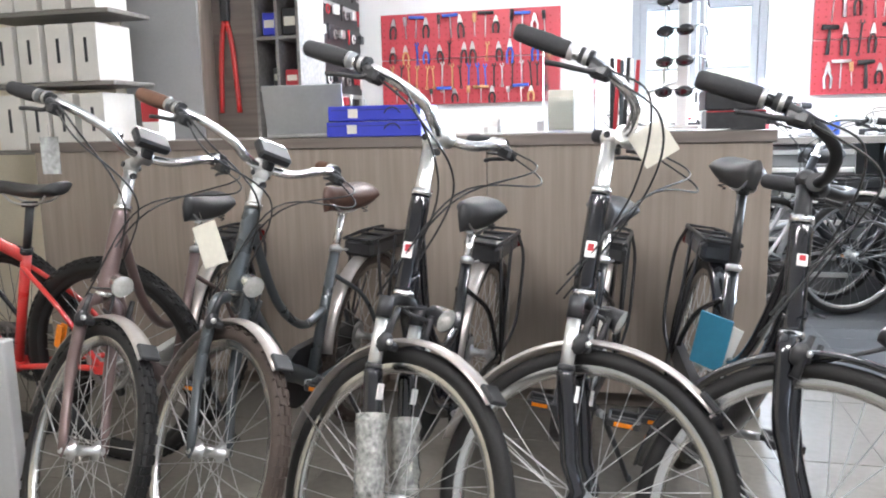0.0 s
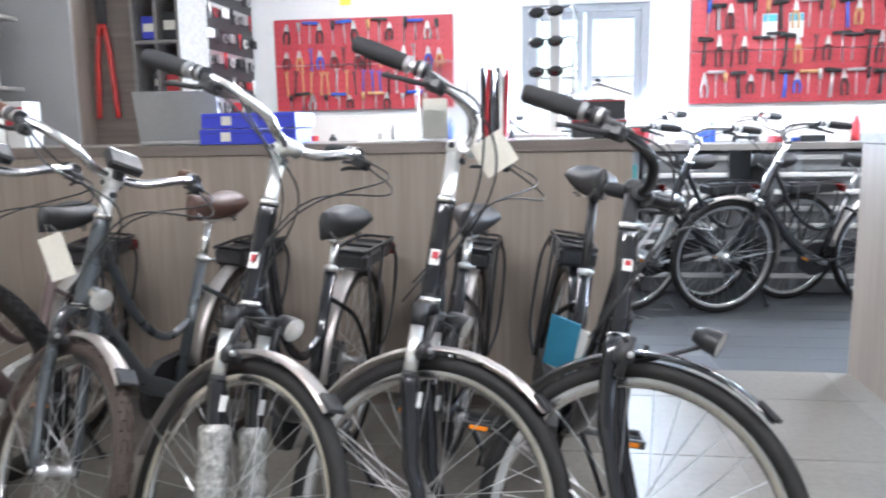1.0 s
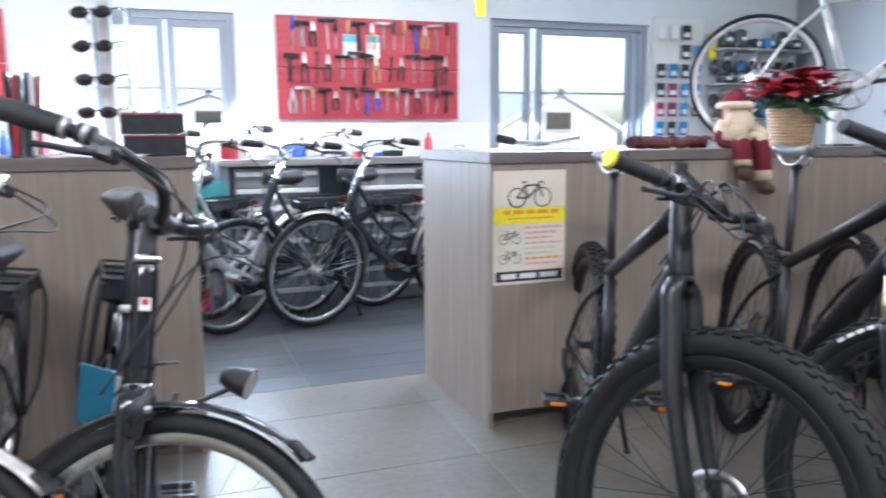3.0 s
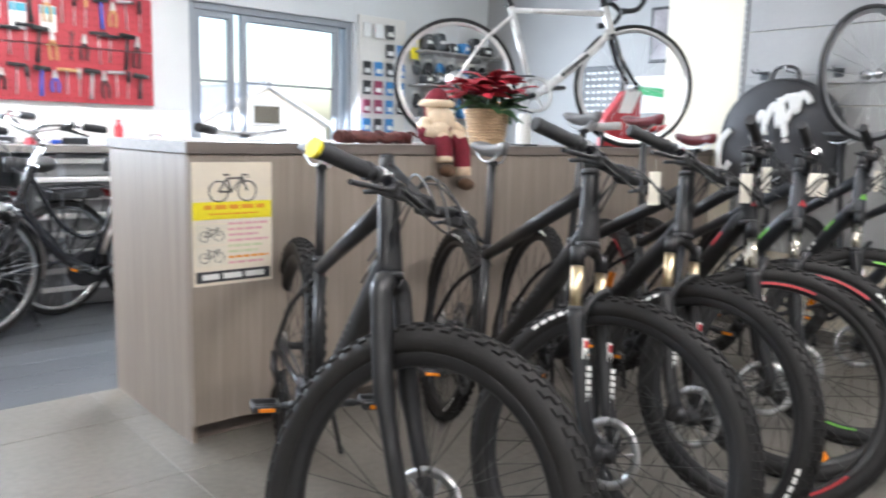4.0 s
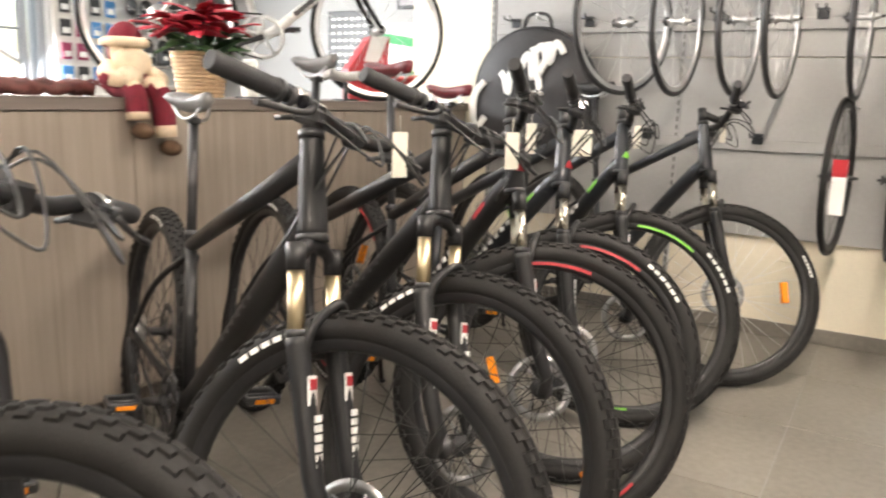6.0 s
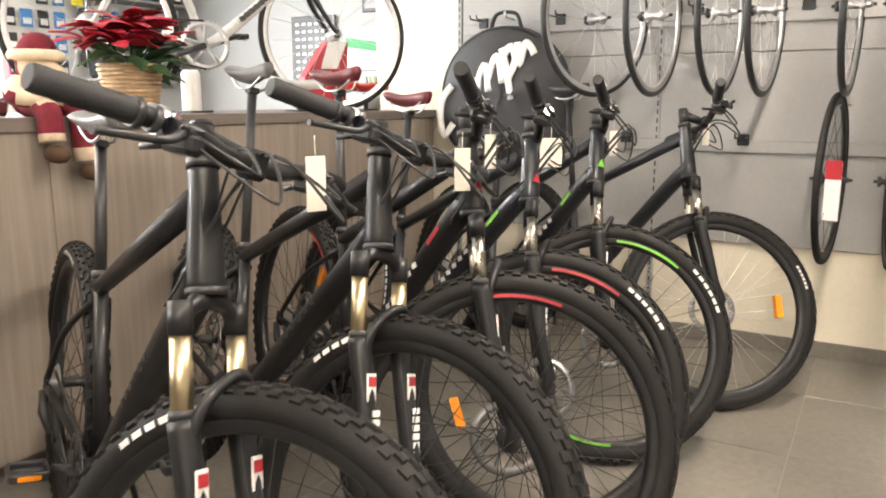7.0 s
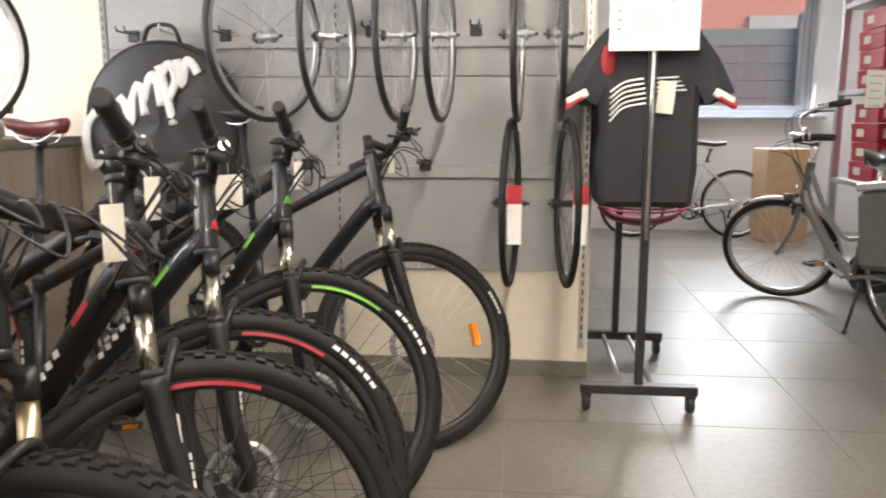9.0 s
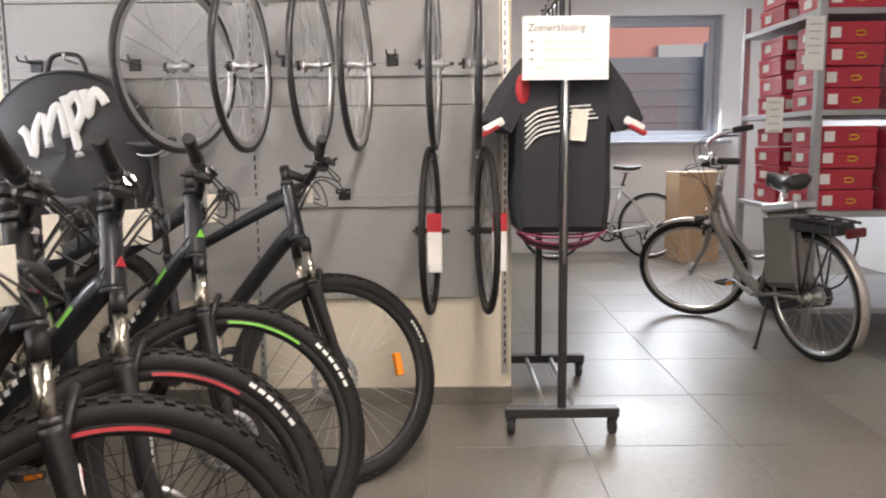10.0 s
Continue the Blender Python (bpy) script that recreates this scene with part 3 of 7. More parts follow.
def bike(kind, label, hx, hy, heading=-90, lean=6, steer=0, group="", **o):
    """A bicycle. hx, hy: where its head tube stands. Its own axes: x ahead, y to its left, z up; the origin under the rear axle."""
    city = kind == "city"
    road = kind == "road"
    R = o.get("R", 0.35 if city else 0.335 if road else 0.368)
    wb = o.get("wb", 1.09 if city else 0.99 if road else 1.10)
    ha = radians(o.get("head_angle", 68.5 if city else 73 if road else 68.5))
    off = 0.065 if city else 0.05
    ax0 = Vector((wb - off / math.sin(ha), 0, R))
    ad = Vector((-math.cos(ha), 0, math.sin(ha)))

    def axis(z, fwd=0.0, side=0.0):
        k = (z - R) / ad.z
        return ax0 + ad * k + Vector((math.sin(ha), 0, math.cos(ha))) * fwd + Vector((0, side, 0))

    zb = o.get("head_bottom", 0.70 if city else 0.62 if road else 0.86)
    zt = o.get("head_top", zb + (0.20 if city else 0.13 if road else 0.10))
    href = axis(o.get("href", 0.5 * (zb + zt)))
    M = pose(0, 0, 0, 0, 0, heading) @ pose(0, 0, 0, -lean, 0, 0)
    size = o.get("size", 1.0)
    w = (M @ href) * size
    RM = Matrix.Translation((hx - w.x, hy - w.y, o.get("lift", 0.0))) @ M @ Matrix.Diagonal((size, size, size, 1))
    root = thing("bicycle", label, "bicycle", group, m=RM)
    S = Matrix.Translation(ax0) @ Matrix.Rotation(radians(steer), 4, ad) @ Matrix.Translation(-ax0)
    fm, km = o.get("paint", BLACK_GLOSS), o.get("fork_paint", o.get("paint", BLACK_GLOSS))
    rear, front, bb = Vector((0, 0, R)), Vector((wb, 0, R)), Vector((0.43, 0, o.get("bb", 0.29 if city else 0.27 if road else 0.315)))
    sa = radians(o.get("seat_angle", 71 if city else 73.5))
    sd = Vector((-math.cos(sa), 0, math.sin(sa)))
    st_len = o.get("seat_tube", 0.45 if city else 0.50 if road else 0.44)
    st_top = bb + sd * st_len
    # frame
    F = Shape()
    big = 1.0 if not city else 1.05
    ht = 0.029 if kind == "mtb" else 0.023 * big
    F.tube([axis(zb - 0.012), axis(zb), axis(zb + 0.03), axis(zt - 0.02), axis(zt), axis(zt + 0.01)], [ht * 0.95, ht, ht * 0.97, 0.0232 * big, 0.0225 * big, 0.021], 16)
    F.tube([bb - sd * 0.02, st_top], 0.017 if not city else 0.018, 14)
    if city:
        low = [axis(zb + 0.035), axis(zb + 0.0) + Vector((-0.06, 0, -0.07)), Vector((0.62, 0, 0.40)), Vector((0.50, 0, 0.33)), bb]
        F.tube(bend(low, 6), o.get("down_r", 0.030), 16)
        if o.get("second_tube", True):
            F.tube(bend([axis(zt - 0.03), Vector((0.66, 0, 0.62)), Vector((0.50, 0, 0.50)), bb + sd * 0.24], 6), 0.014, 12)
    else:
        dr = 0.031 if not road else 0.022
        F.tube(bend([axis(zb + 0.015), axis(zb) + Vector((-0.10, 0, -0.075 if not road else -0.1)), bb + Vector((0.08, 0, 0.05)), bb], 6), [dr * 0.85] + [dr] * 17 + [dr * 0.9], 16, flat=1.0)
        F.tube([axis(zt - 0.03), axis(zt - 0.03).lerp(st_top - sd * 0.03, 0.5), st_top - sd * 0.03], [dr * 0.76, dr * 0.70, dr * 0.62], 14)
    for s in (-1, 1):
        F.tube(bend([bb + Vector((-0.03, 0.022 * s, 0)), Vector((0.26, 0.04 * s, 0.5 * (bb.z + R))), Vector((0.02, 0.066 * s, R))], 4), 0.0105, 8)
        F.tube(bend([st_top - sd * (0.09 if city else 0.06) + Vector((0, 0.014 * s, 0)), (st_top.lerp(rear, 0.5)) + Vector((0, 0.05 * s, 0.0)), rear + Vector((0.01, 0.066 * s, 0.01))], 4), 0.0085, 8)
        F.box(rear + Vector((0.012, 0.066 * s, 0)), (0.05, 0.007, 0.045))
    F.tube([bb + Vector((0, -0.036, 0)), bb + Vector((0, 0.036, 0))], 0.023, 14)
    frame_ob = part("frame", F, fm, root, o.get("frame_label", ""))
    part("headset_cup", Shape().tube([axis(zt + 0.008), axis(zt + 0.022)], 0.025, 14), CHROME if city else BLACK, root)
    part("headset_cup", Shape().tube([axis(zb - 0.02), axis(zb - 0.008)], ht + 0.002, 14), CHROME if city else BLACK, root)
    for (za, wdt, hgt, colour) in o.get("badges", ()):
        p = axis(za, 0.0245 * big)
        part("badge", Shape(Matrix.Translation(p) @ Matrix.Rotation(ha - math.pi / 2, 4, "Y")).box((0, 0, 0), (0.004, wdt, hgt), b=0.0015), colour, frame_ob)
        part("badge_emblem", Shape(Matrix.Translation(axis(za + 0.004, 0.0245 * big + 0.0025)) @ Matrix.Rotation(ha - math.pi / 2, 4, "Y")).box((0, 0, 0), (0.002, wdt * 0.6, hgt * 0.45), b=0.0005), RED, frame_ob)
    if kind == "mtb":
        if o.get("emblem"):
            tri = Shape(Matrix.Translation(axis(zb + 0.045, 0.0285)) @ Matrix.Rotation(ha - math.pi / 2, 4, "Y") @ Matrix.Rotation(math.pi / 2, 4, "Z"))
            tri.prism([(-0.013, -0.010), (0.013, -0.010), (0.005, 0.007), (0.0, 0.014), (-0.005, 0.007)], -0.0035, 0.003)
            part("head_badge", tri, o["emblem"], frame_ob)
        d0, d1 = axis(zb) + Vector((-0.10, 0, -0.075)), bb + Vector((0.08, 0, 0.05))
        dd = (d1 - d0)
        turn_d = Matrix.Rotation(math.atan2(-dd.z, dd.x), 4, "Y")
        for s in (-1, 1):
            lets = Shape()
            for k in range(6):
                lets.m = Matrix.Translation(d0.lerp(d1, 0.22 + 0.06 * k) + Vector((0, 0.0305 * s, 0))) @ turn_d
                lets.box((0, 0, 0), (0.020, 0.003, 0.015), (0, 18, 0), b=0.001)
            part("tube_print", lets, o.get("print_mat", GREY_PAINT), frame_ob)
            if o.get("stripe"):
                sm_ = Shape(Matrix.Translation(d0.lerp(d1, 0.03) + Vector((0, 0.029 * s, 0.004))) @ turn_d)
                sm_.box((0, 0, 0), (0.065, 0.005, 0.013), b=0.001)
                part("tube_stripe", sm_, o["stripe"], frame_ob)
    if road:
        d0, d1 = axis(zb) + Vector((-0.10, 0, -0.1)), bb + Vector((0.08, 0, 0.05))
        dd = d1 - d0
        for s in (-1, 1):
            lets = Shape()
            for k in range(7):
                lets.m = Matrix.Translation(d0.lerp(d1, 0.15 + 0.085 * k) + Vector((0, 0.0215 * s, 0))) @ Matrix.Rotation(math.atan2(-dd.z, dd.x), 4, "Y")
                lets.box((0, 0, 0), (0.026, 0.003, 0.022), (0, 12, 0), b=0.001)
            part("tube_print", lets, BLACK, frame_ob)
    # seat post and saddle
    sp_top = st_top + sd * o.get("post", 0.14)
    part("seatpost", Shape().tube([st_top - sd * 0.02, sp_top], 0.0138, 12).box(sp_top + Vector((0, 0, 0.004)), (0.05, 0.03, 0.018)), o.get("post_mat", CHROME if city else BLACK), root)
    part("seat_clamp", Shape().tube([st_top - sd * 0.012, st_top + sd * 0.008], 0.0205, 14).tube([st_top + Vector((0, 0.02, -0.002)), st_top + Vector((-0.03, 0.03, -0.004))], 0.004, 6), ALLOY if city else BLACK, root)
    sm = o.get("saddle_mat", SADDLE)
    wide = o.get("saddle_w", 0.20 if city else 0.14)
    sz = sp_top + Vector((-0.005, 0, 0.052))
    sad = part("saddle", saddle_shape(0.265, wide, 0.085 if city else 0.045), sm, root, o.get("saddle_label", ""), m=Matrix.Translation(sz) @ pose(0, 0, 0, 0, o.get("saddle_tilt", -2), 0))
    for s in (-1, 1):
        part("saddle_rail", Shape().tube(bend([(0.10, 0.012 * s, -0.015), (0.05, 0.02 * s, -0.042), (-0.05, 0.022 * s, -0.042), (-0.10, 0.035 * s, -0.01)], 4), 0.0036, 6), ALLOY, sad)
    if city:
        for s in (-1, 1):
            part("spring", Shape().tube([(-0.085 + 0.006 * math.cos(t * 0.9), 0.04 * s + 0.012 * math.sin(t * 0.9), -0.05 + 0.0018 * t) for t in range(26)], 0.0022, 5), BLACK, sad)
    # fork, built round the steering axis
    fz = o.get("fork_kind", "rigid")
    fork = part("fork", Shape().tube([axis(zb - 0.02), axis(zb + 0.02)], 0.017, 12), km, root, m=S)
    if fz == "rigid":
        sh = Shape()
        wl = 0.043 if not city else 0.048
        r0 = o.get("leg_r", 0.0145)
        for s in (-1, 1):
            sh.tube(bend([axis(zb - 0.022, 0.0, 0.012 * s), axis(zb - 0.045, 0.002, wl * 0.92 * s), axis(zb - 0.11, 0.004, wl * s), axis((zb + R) / 2 - 0.03, 0.012, 0.051 * s), front + Vector((0, 0.055 * s, 0))], 5), [r0] * 12 + [r0 * 0.95] * 4 + [r0 * 0.75] * 4 + [r0 * 0.6], 12)
            sh.box(front + Vector((0, 0.055 * s, 0)), (0.022, 0.007, 0.034))
        part("fork_leg", sh, km, fork, m=Matrix())
    else:
        wl = 0.062 if not city else 0.056
        zc = zb - 0.035
        crown = Shape()
        crown.tube(bend([axis(zc - 0.025, 0.005, -wl), axis(zc, 0.005, -wl * 0.6), axis(zc + 0.01, 0.003, 0), axis(zc, 0.005, wl * 0.6), axis(zc - 0.025, 0.005, wl)], 4), [0.012] * 5 + [0.0145] * 7 + [0.012] * 5, 12)
        for s in (-1, 1):
            crown.tube([axis(zc - 0.04, 0.005, wl * s), axis(zc + 0.006, 0.005, wl * s)], 0.0178, 14)
        part("fork_crown", crown, o.get("crown_mat", BLACK_MATT), fork, m=Matrix())
        zs = o.get("lower_top", zc - (o.get("travel", 0.155) if not city else 0.15))
        for s in (-1, 1):
            part("stanchion", Shape().tube([axis(zs - 0.01, 0.005, wl * s), axis(zc - 0.04, 0.005, wl * s)], 0.0155, 16), o.get("stanchion", STANCHION), fork, m=Matrix())
            low = Shape()
            p_ax = front + Vector((-0.002, wl * s, 0))
            t0 = axis(zs, 0.006, wl * s)
            low.tube([t0, t0.lerp(p_ax, 0.04), t0.lerp(p_ax, 0.7), p_ax + Vector((0, 0, 0.03)), p_ax - Vector((0, 0, 0.02))], [0.0215, 0.0215, 0.019, 0.0175, 0.014], 16)
            low.box(p_ax, (0.03, 0.02, 0.04))
            leg = part("fork_lower", low, km, fork, m=Matrix())
            part("wiper_seal", Shape().tube([t0, t0 + ad * 0.014], 0.0195, 14), BLACK, leg)
            if o.get("fork_print"):
                md = t0.lerp(p_ax, 0.25)
                fr_m = Matrix.Translation(md + Vector((0.0195, 0, 0))) @ Matrix.Rotation(ha - math.pi / 2, 4, "Y") @ Matrix.Rotation(math.pi, 4, "Y")
                pr = Shape(fr_m)
                if o["fork_print"] == "suspension":
                    pr.box((-0.001, 0, 0.0), (0.004, 0.025, 0.050), b=0.001)
                    part("decal", pr, WHITE, leg)
                    rr = Shape(fr_m).box((-0.0035, 0, -0.010), (0.002, 0.020, 0.018), b=0.0005)
                    part("decal_bar", rr, RED, leg)
                    md2 = t0.lerp(p_ax, 0.56)
                    bars = Shape(Matrix.Translation(md2 + Vector((0.017, 0, 0))) @ Matrix.Rotation(ha - math.pi / 2, 4, "Y"))
                    for k in range(8):
                        bars.box((0.002, 0, -0.055 + 0.016 * k), (0.004, 0.019, 0.0115), b=0.0005)
                    part("print", bars, WHITE, leg)
                else:
                    pr.box((-0.001, 0, -0.03), (0.004, 0.018, 0.035), b=0.001)
                    part("decal", pr, WHITE, leg)
        if not city:
            arch = Shape().tube(bend([axis(zs - 0.05, 0.012, -wl), axis(zs + 0.015, 0.035, -wl * 0.9), axis(zs + 0.055, 0.055, 0), axis(zs + 0.015, 0.035, wl * 0.9), axis(zs - 0.05, 0.012, wl)], 5), 0.009, 10)
            part("fork_arch", arch, km, fork, m=Matrix())
        if o.get("wrapped"):
            for s in (-1, 1):
                p_ax = front + Vector((0, wl * s, 0))
                t0 = axis(zs, 0.006, wl * s).lerp(p_ax, 0.35)
                rnd = random.Random(7 + s)
                pts = [t0.lerp(p_ax, k / 9) for k in range(10)]
                part("bubble_wrap", Shape().tube(pts, [0.031 + 0.006 * rnd.random() for _ in pts], 11), BUBBLE, fork, "crumpled bubble wrap round the fork leg", m=Matrix())
    # wheels
    key = o.get("wheel", (R, 0.021, 0.022, RUBBER, RIM_ALLOY, 0, STEEL, 32) if city else (R, 0.014, 0.026, RUBBER, BLACK_GLOSS, 0, STEEL_BLACK, 20) if road else (R, 0.0275, 0.020, RUBBER, BLACK_MATT, 64, STEEL_BLACK, 32))
    add_wheel(root, "front_wheel", S @ Matrix.Translation(front) @ Matrix.Rotation(radians(o.get("spin", 0)), 4, "Y"), key, o.get("disc", kind == "mtb"), o.get("reflector"), 0.1, o.get("rim_decal"), o.get("tyre_print"))
    add_wheel(root, "rear_wheel", Matrix.Translation(rear) @ Matrix.Rotation(radians(40), 4, "Y"), key, o.get("disc", kind == "mtb"), o.get("reflector"), 0.0, o.get("rim_decal"), o.get("tyre_print"))
    # drive
    ring_r = 0.082 if not road else 0.098
    cr = Shape().lathe([(ring_r - 0.020, -0.054), (ring_r, -0.053), (ring_r, -0.050), (ring_r - 0.020, -0.049)], 36, closed=True).lathe([(0.010, -0.056), (0.024, -0.056), (0.024, -0.046), (0.010, -0.046)], 18, closed=True)
    for k in range(5):
        a = 2 * math.pi * k / 5 + 0.3
        cr.tube([(0.016 * math.cos(a), -0.0515, 0.016 * math.sin(a)), ((ring_r - 0.012) * math.cos(a), -0.0515, (ring_r - 0.012) * math.sin(a))], [0.009, 0.006], 6)
    for k in range(36):
        a = 2 * math.pi * k / 36
        rr = 0.084 if not road else 0.10
        cr.box((rr * math.cos(a), -0.0515, rr * math.sin(a)), (0.006, 0.003, 0.006), (0, -math.degrees(a), 0), b=0.001)
    crank = part("chainring", cr, o.get("ring_steel", BLACK), root, m=Matrix.Translation(bb))
    ca = radians(o.get("crank", 200))
    for s, aa in ((-1, ca), (1, ca + math.pi)):
        tip = bb + Vector((0.17 * math.cos(aa), 0.075 * s, 0.17 * math.sin(aa)))
        part("crank_arm", Shape().tube([bb + Vector((0, 0.06 * s, 0)), tip], [0.013, 0.010], 8), ALLOY if city else BLACK, root)
        pd = Shape()
        for q in (-1, 1):
            pd.box(tip + Vector((0.036 * q, 0.055 * s, 0)), (0.014, 0.085, 0.022), b=0.003)
            pd.box(tip + Vector((0, (0.055 + 0.04 * q) * s, 0)), (0.07, 0.010, 0.018), b=0.003)
        pd.tube([tip, tip + Vector((0, 0.09 * s, 0))], 0.008, 8)
        pedal = part("pedal", pd, BLACK, root)
        for q in (-1, 1):
            part("pedal_reflector", Shape().box(tip + Vector((0.0445 * q, 0.055 * s, 0)), (0.003, 0.05, 0.012), b=0.001), ORANGE, pedal)
    ch = Shape()
    rr = 0.082 if not road else 0.098
    ch.tube([bb + Vector((0, -0.0515, rr)), rear + Vector((0, -0.045, 0.036))], 0.0042, 6).tube([bb + Vector((0, -0.0515, -rr)), rear + Vector((0.04, -0.045, -0.07)), rear + Vector((0, -0.045, -0.036))], 0.0042, 6)
    part("chain", ch, STEEL_BLACK, root)
    cas = Shape(Matrix.Translation(rear))
    for k in range(7):
        cas.lathe([(0.016, -0.036 - 0.004 * k), (0.052 - 0.0045 * k, -0.036 - 0.004 * k), (0.052 - 0.0045 * k, -0.0375 - 0.004 * k), (0.016, -0.0375 - 0.004 * k)], 24)
    part("cassette", cas, ALLOY, root)
    if not city:
        der = Shape().tube([rear + Vector((-0.005, -0.07, -0.02)), rear + Vector((0.02, -0.072, -0.07)), rear + Vector((0.045, -0.055, -0.12))], [0.011, 0.013, 0.010], 8)
        der.m = Matrix.Translation(rear + Vector((0.045, -0.046, -0.13)))
        der.lathe([(0.004, -0.003), (0.02, -0.003), (0.02, 0.003), (0.004, 0.003)], 14)
        part("derailleur", der, BLACK, root)
    if city and o.get("chaincase", True):
        cc = o.get("chaincase_mat", BLACK)
        pts = arc(bb.x, bb.z, 0.105, -100, 100, 10) + arc(0, R, 0.062, 100, 260, 8)
        part("chain_case", Shape().prism([(p[0], p[2]) for p in pts], -0.070, -0.040), cc, root, o.get("chaincase_label", ""))
    # stand
    if o.get("stand", True):
        b0 = Vector((0.33, 0.035, bb.z - 0.02)) if city else Vector((0.16, 0.06, R - 0.05))
        foot_y = 0.17
        foot_z = math.tan(radians(lean)) * foot_y
        part("kickstand", Shape().tube([b0, b0 + Vector((-0.03, 0.03, -0.03)), Vector((b0.x - 0.06, foot_y, foot_z + 0.006))], [0.011, 0.010, 0.008], 8).ball((b0.x - 0.06, foot_y, foot_z + 0.012), (0.02, 0.012, 0.011), 8), BLACK, root)
    # stem and handlebar, turned with the fork
    zbar = o.get("bar_z", 1.10 if city else 0.99)
    if city:
        col_top = zt + o.get("column", 0.13)
        stem = Shape().tube([axis(zt + 0.01), axis(zt + 0.03), axis(col_top)], [0.019, 0.0175, 0.0175], 14)
        stem.ball(axis(col_top), 0.024, 10)
        cl = axis(col_top) + Vector((o.get("reach", 0.055), 0, zbar - col_top))
        stem.tube([axis(col_top), cl], [0.016, 0.015], 12).tube([cl + Vector((0, -0.024, 0)), cl + Vector((0, 0.024, 0))], 0.021, 14)
        stem_ob = part("stem", stem, o.get("stem_mat", CHROME), root, o.get("stem_label", ""), m=S)
        part("stem_bolt", Shape().tube([axis(col_top, 0, -0.027), axis(col_top, 0, 0.027)], 0.008, 8).tube([axis(col_top - 0.03, 0.02), axis(col_top - 0.03, 0.03)], 0.009, 8), BLACK, stem_ob, m=Matrix())
    else:
        top = axis(zt + 0.055)
        cl = top + Vector((o.get("reach", 0.075), 0, 0.012 + o.get("rise", 0.0)))
        stem = Shape().tube([axis(zt + 0.02), axis(zt + 0.07)], 0.0185, 14).tube([top, cl], [0.0165, 0.0155], 12).box(cl, (0.03, 0.045, 0.045), b=0.007)
        stem_ob = part("stem", stem, o.get("stem_mat", BLACK_MATT), root, m=S)
        part("top_cap", Shape().tube([axis(zt + 0.07), axis(zt + 0.077)], 0.0175, 14), o.get("cap_mat", BLACK), stem_ob, m=Matrix())
    def side_pts(s):
        if city:
            b = o.get("bar_pts", ((0, 0, 0), (0.03, 0.07, 0.012), (0.035, 0.14, 0.045), (-0.02, 0.22, 0.06), (-0.11, 0.275, 0.055), (-0.21, 0.305, 0.045)))
        elif road:
            b = ((0, 0, 0), (0, 0.10, 0), (0.0, 0.19, 0.0), (0.05, 0.21, -0.005), (0.09, 0.212, -0.05), (0.05, 0.215, -0.11), (-0.03, 0.217, -0.125))
        else:
            hb_ = o.get("half_bar", 0.355) / 0.355
            b = ((0, 0, 0), (0, 0.07 * hb_, 0.0), (-0.005, 0.13 * hb_, 0.012), (-0.025, 0.23 * hb_, 0.018), (-0.055, 0.355 * hb_, 0.02))
        return [cl + Vector((x, y * s, z)) for x, y, z in b]
    bl, br = side_pts(1), side_pts(-1)
    bar_line = bend(list(reversed(br)) + bl[1:], 6)
    bar = part("handlebar", Shape().tube(bar_line, 0.0125 if city else 0.0135, 12), o.get("bar_mat", CHROME if city else BLACK_MATT), root, m=S)
    gm = o.get("grip_mat", GRIP)
    for s, pts in ((1, bl), (-1, br)):
        e, d2 = pts[-1], pts[-2]
        dv = (e - d2).normalized()
        glen = o.get("grip_len", 0.125 if not road else 0.02)
        g0 = e - dv * glen
        gs = Shape()
        n = 12
        gs.tube([g0.lerp(e, k / n) for k in range(n + 1)] + [e + dv * 0.004], [(0.0165 if not city else 0.018) + (0.0008 if k % 2 else 0) + (0.002 * math.sin(k / n * math.pi) if city else 0) for k in range(n + 1)] + [0.015], 14)
        grip = part("grip", gs, gm, bar, o.get("grip_label", ""), m=Matrix())
        if city or kind == "mtb":
            part("grip_ring", Shape().tube([g0 - dv * 0.006, g0 + dv * 0.004], 0.0195, 14), o.get("ring_mat", ALLOY if city else BLACK), grip, m=Matrix())
        if o.get("end_mat") and s < 0:
            part("grip_end", Shape().tube([e + dv * 0.002, e + dv * 0.012], 0.0195, 16), o["end_mat"], grip, m=Matrix())
        # lever, shifter and cable
        if not road:
            fwd = Vector((1, 0, -0.25)).normalized()
            lv0 = g0 - dv * 0.035
            side_v = dv
            lev = Shape().tube([lv0 - dv * 0.016, lv0 + dv * 0.014], 0.018, 12).tube([lv0, lv0 + fwd * 0.045], [0.012, 0.010], 8)
            clampo = part("brake_lever", lev, o.get("lever_body", BLACK), bar, m=Matrix())
            part("lever_blade", Shape().tube(bend([lv0 + fwd * 0.042, lv0 + fwd * 0.058 + dv * 0.03 + Vector((0, 0, -0.012)), lv0 + fwd * 0.052 + dv * 0.085 + Vector((0, 0, -0.022)), lv0 + fwd * 0.06 + dv * 0.125 + Vector((0, 0, -0.026))], 4), [0.006] * 4 + [0.0055] * 9, 8), o.get("lever_mat", BLACK), clampo, m=Matrix())
            part("clamp_band", Shape().tube([lv0 - dv * 0.006, lv0 + dv * 0.004], 0.0195, 12), ALLOY, clampo, m=Matrix())
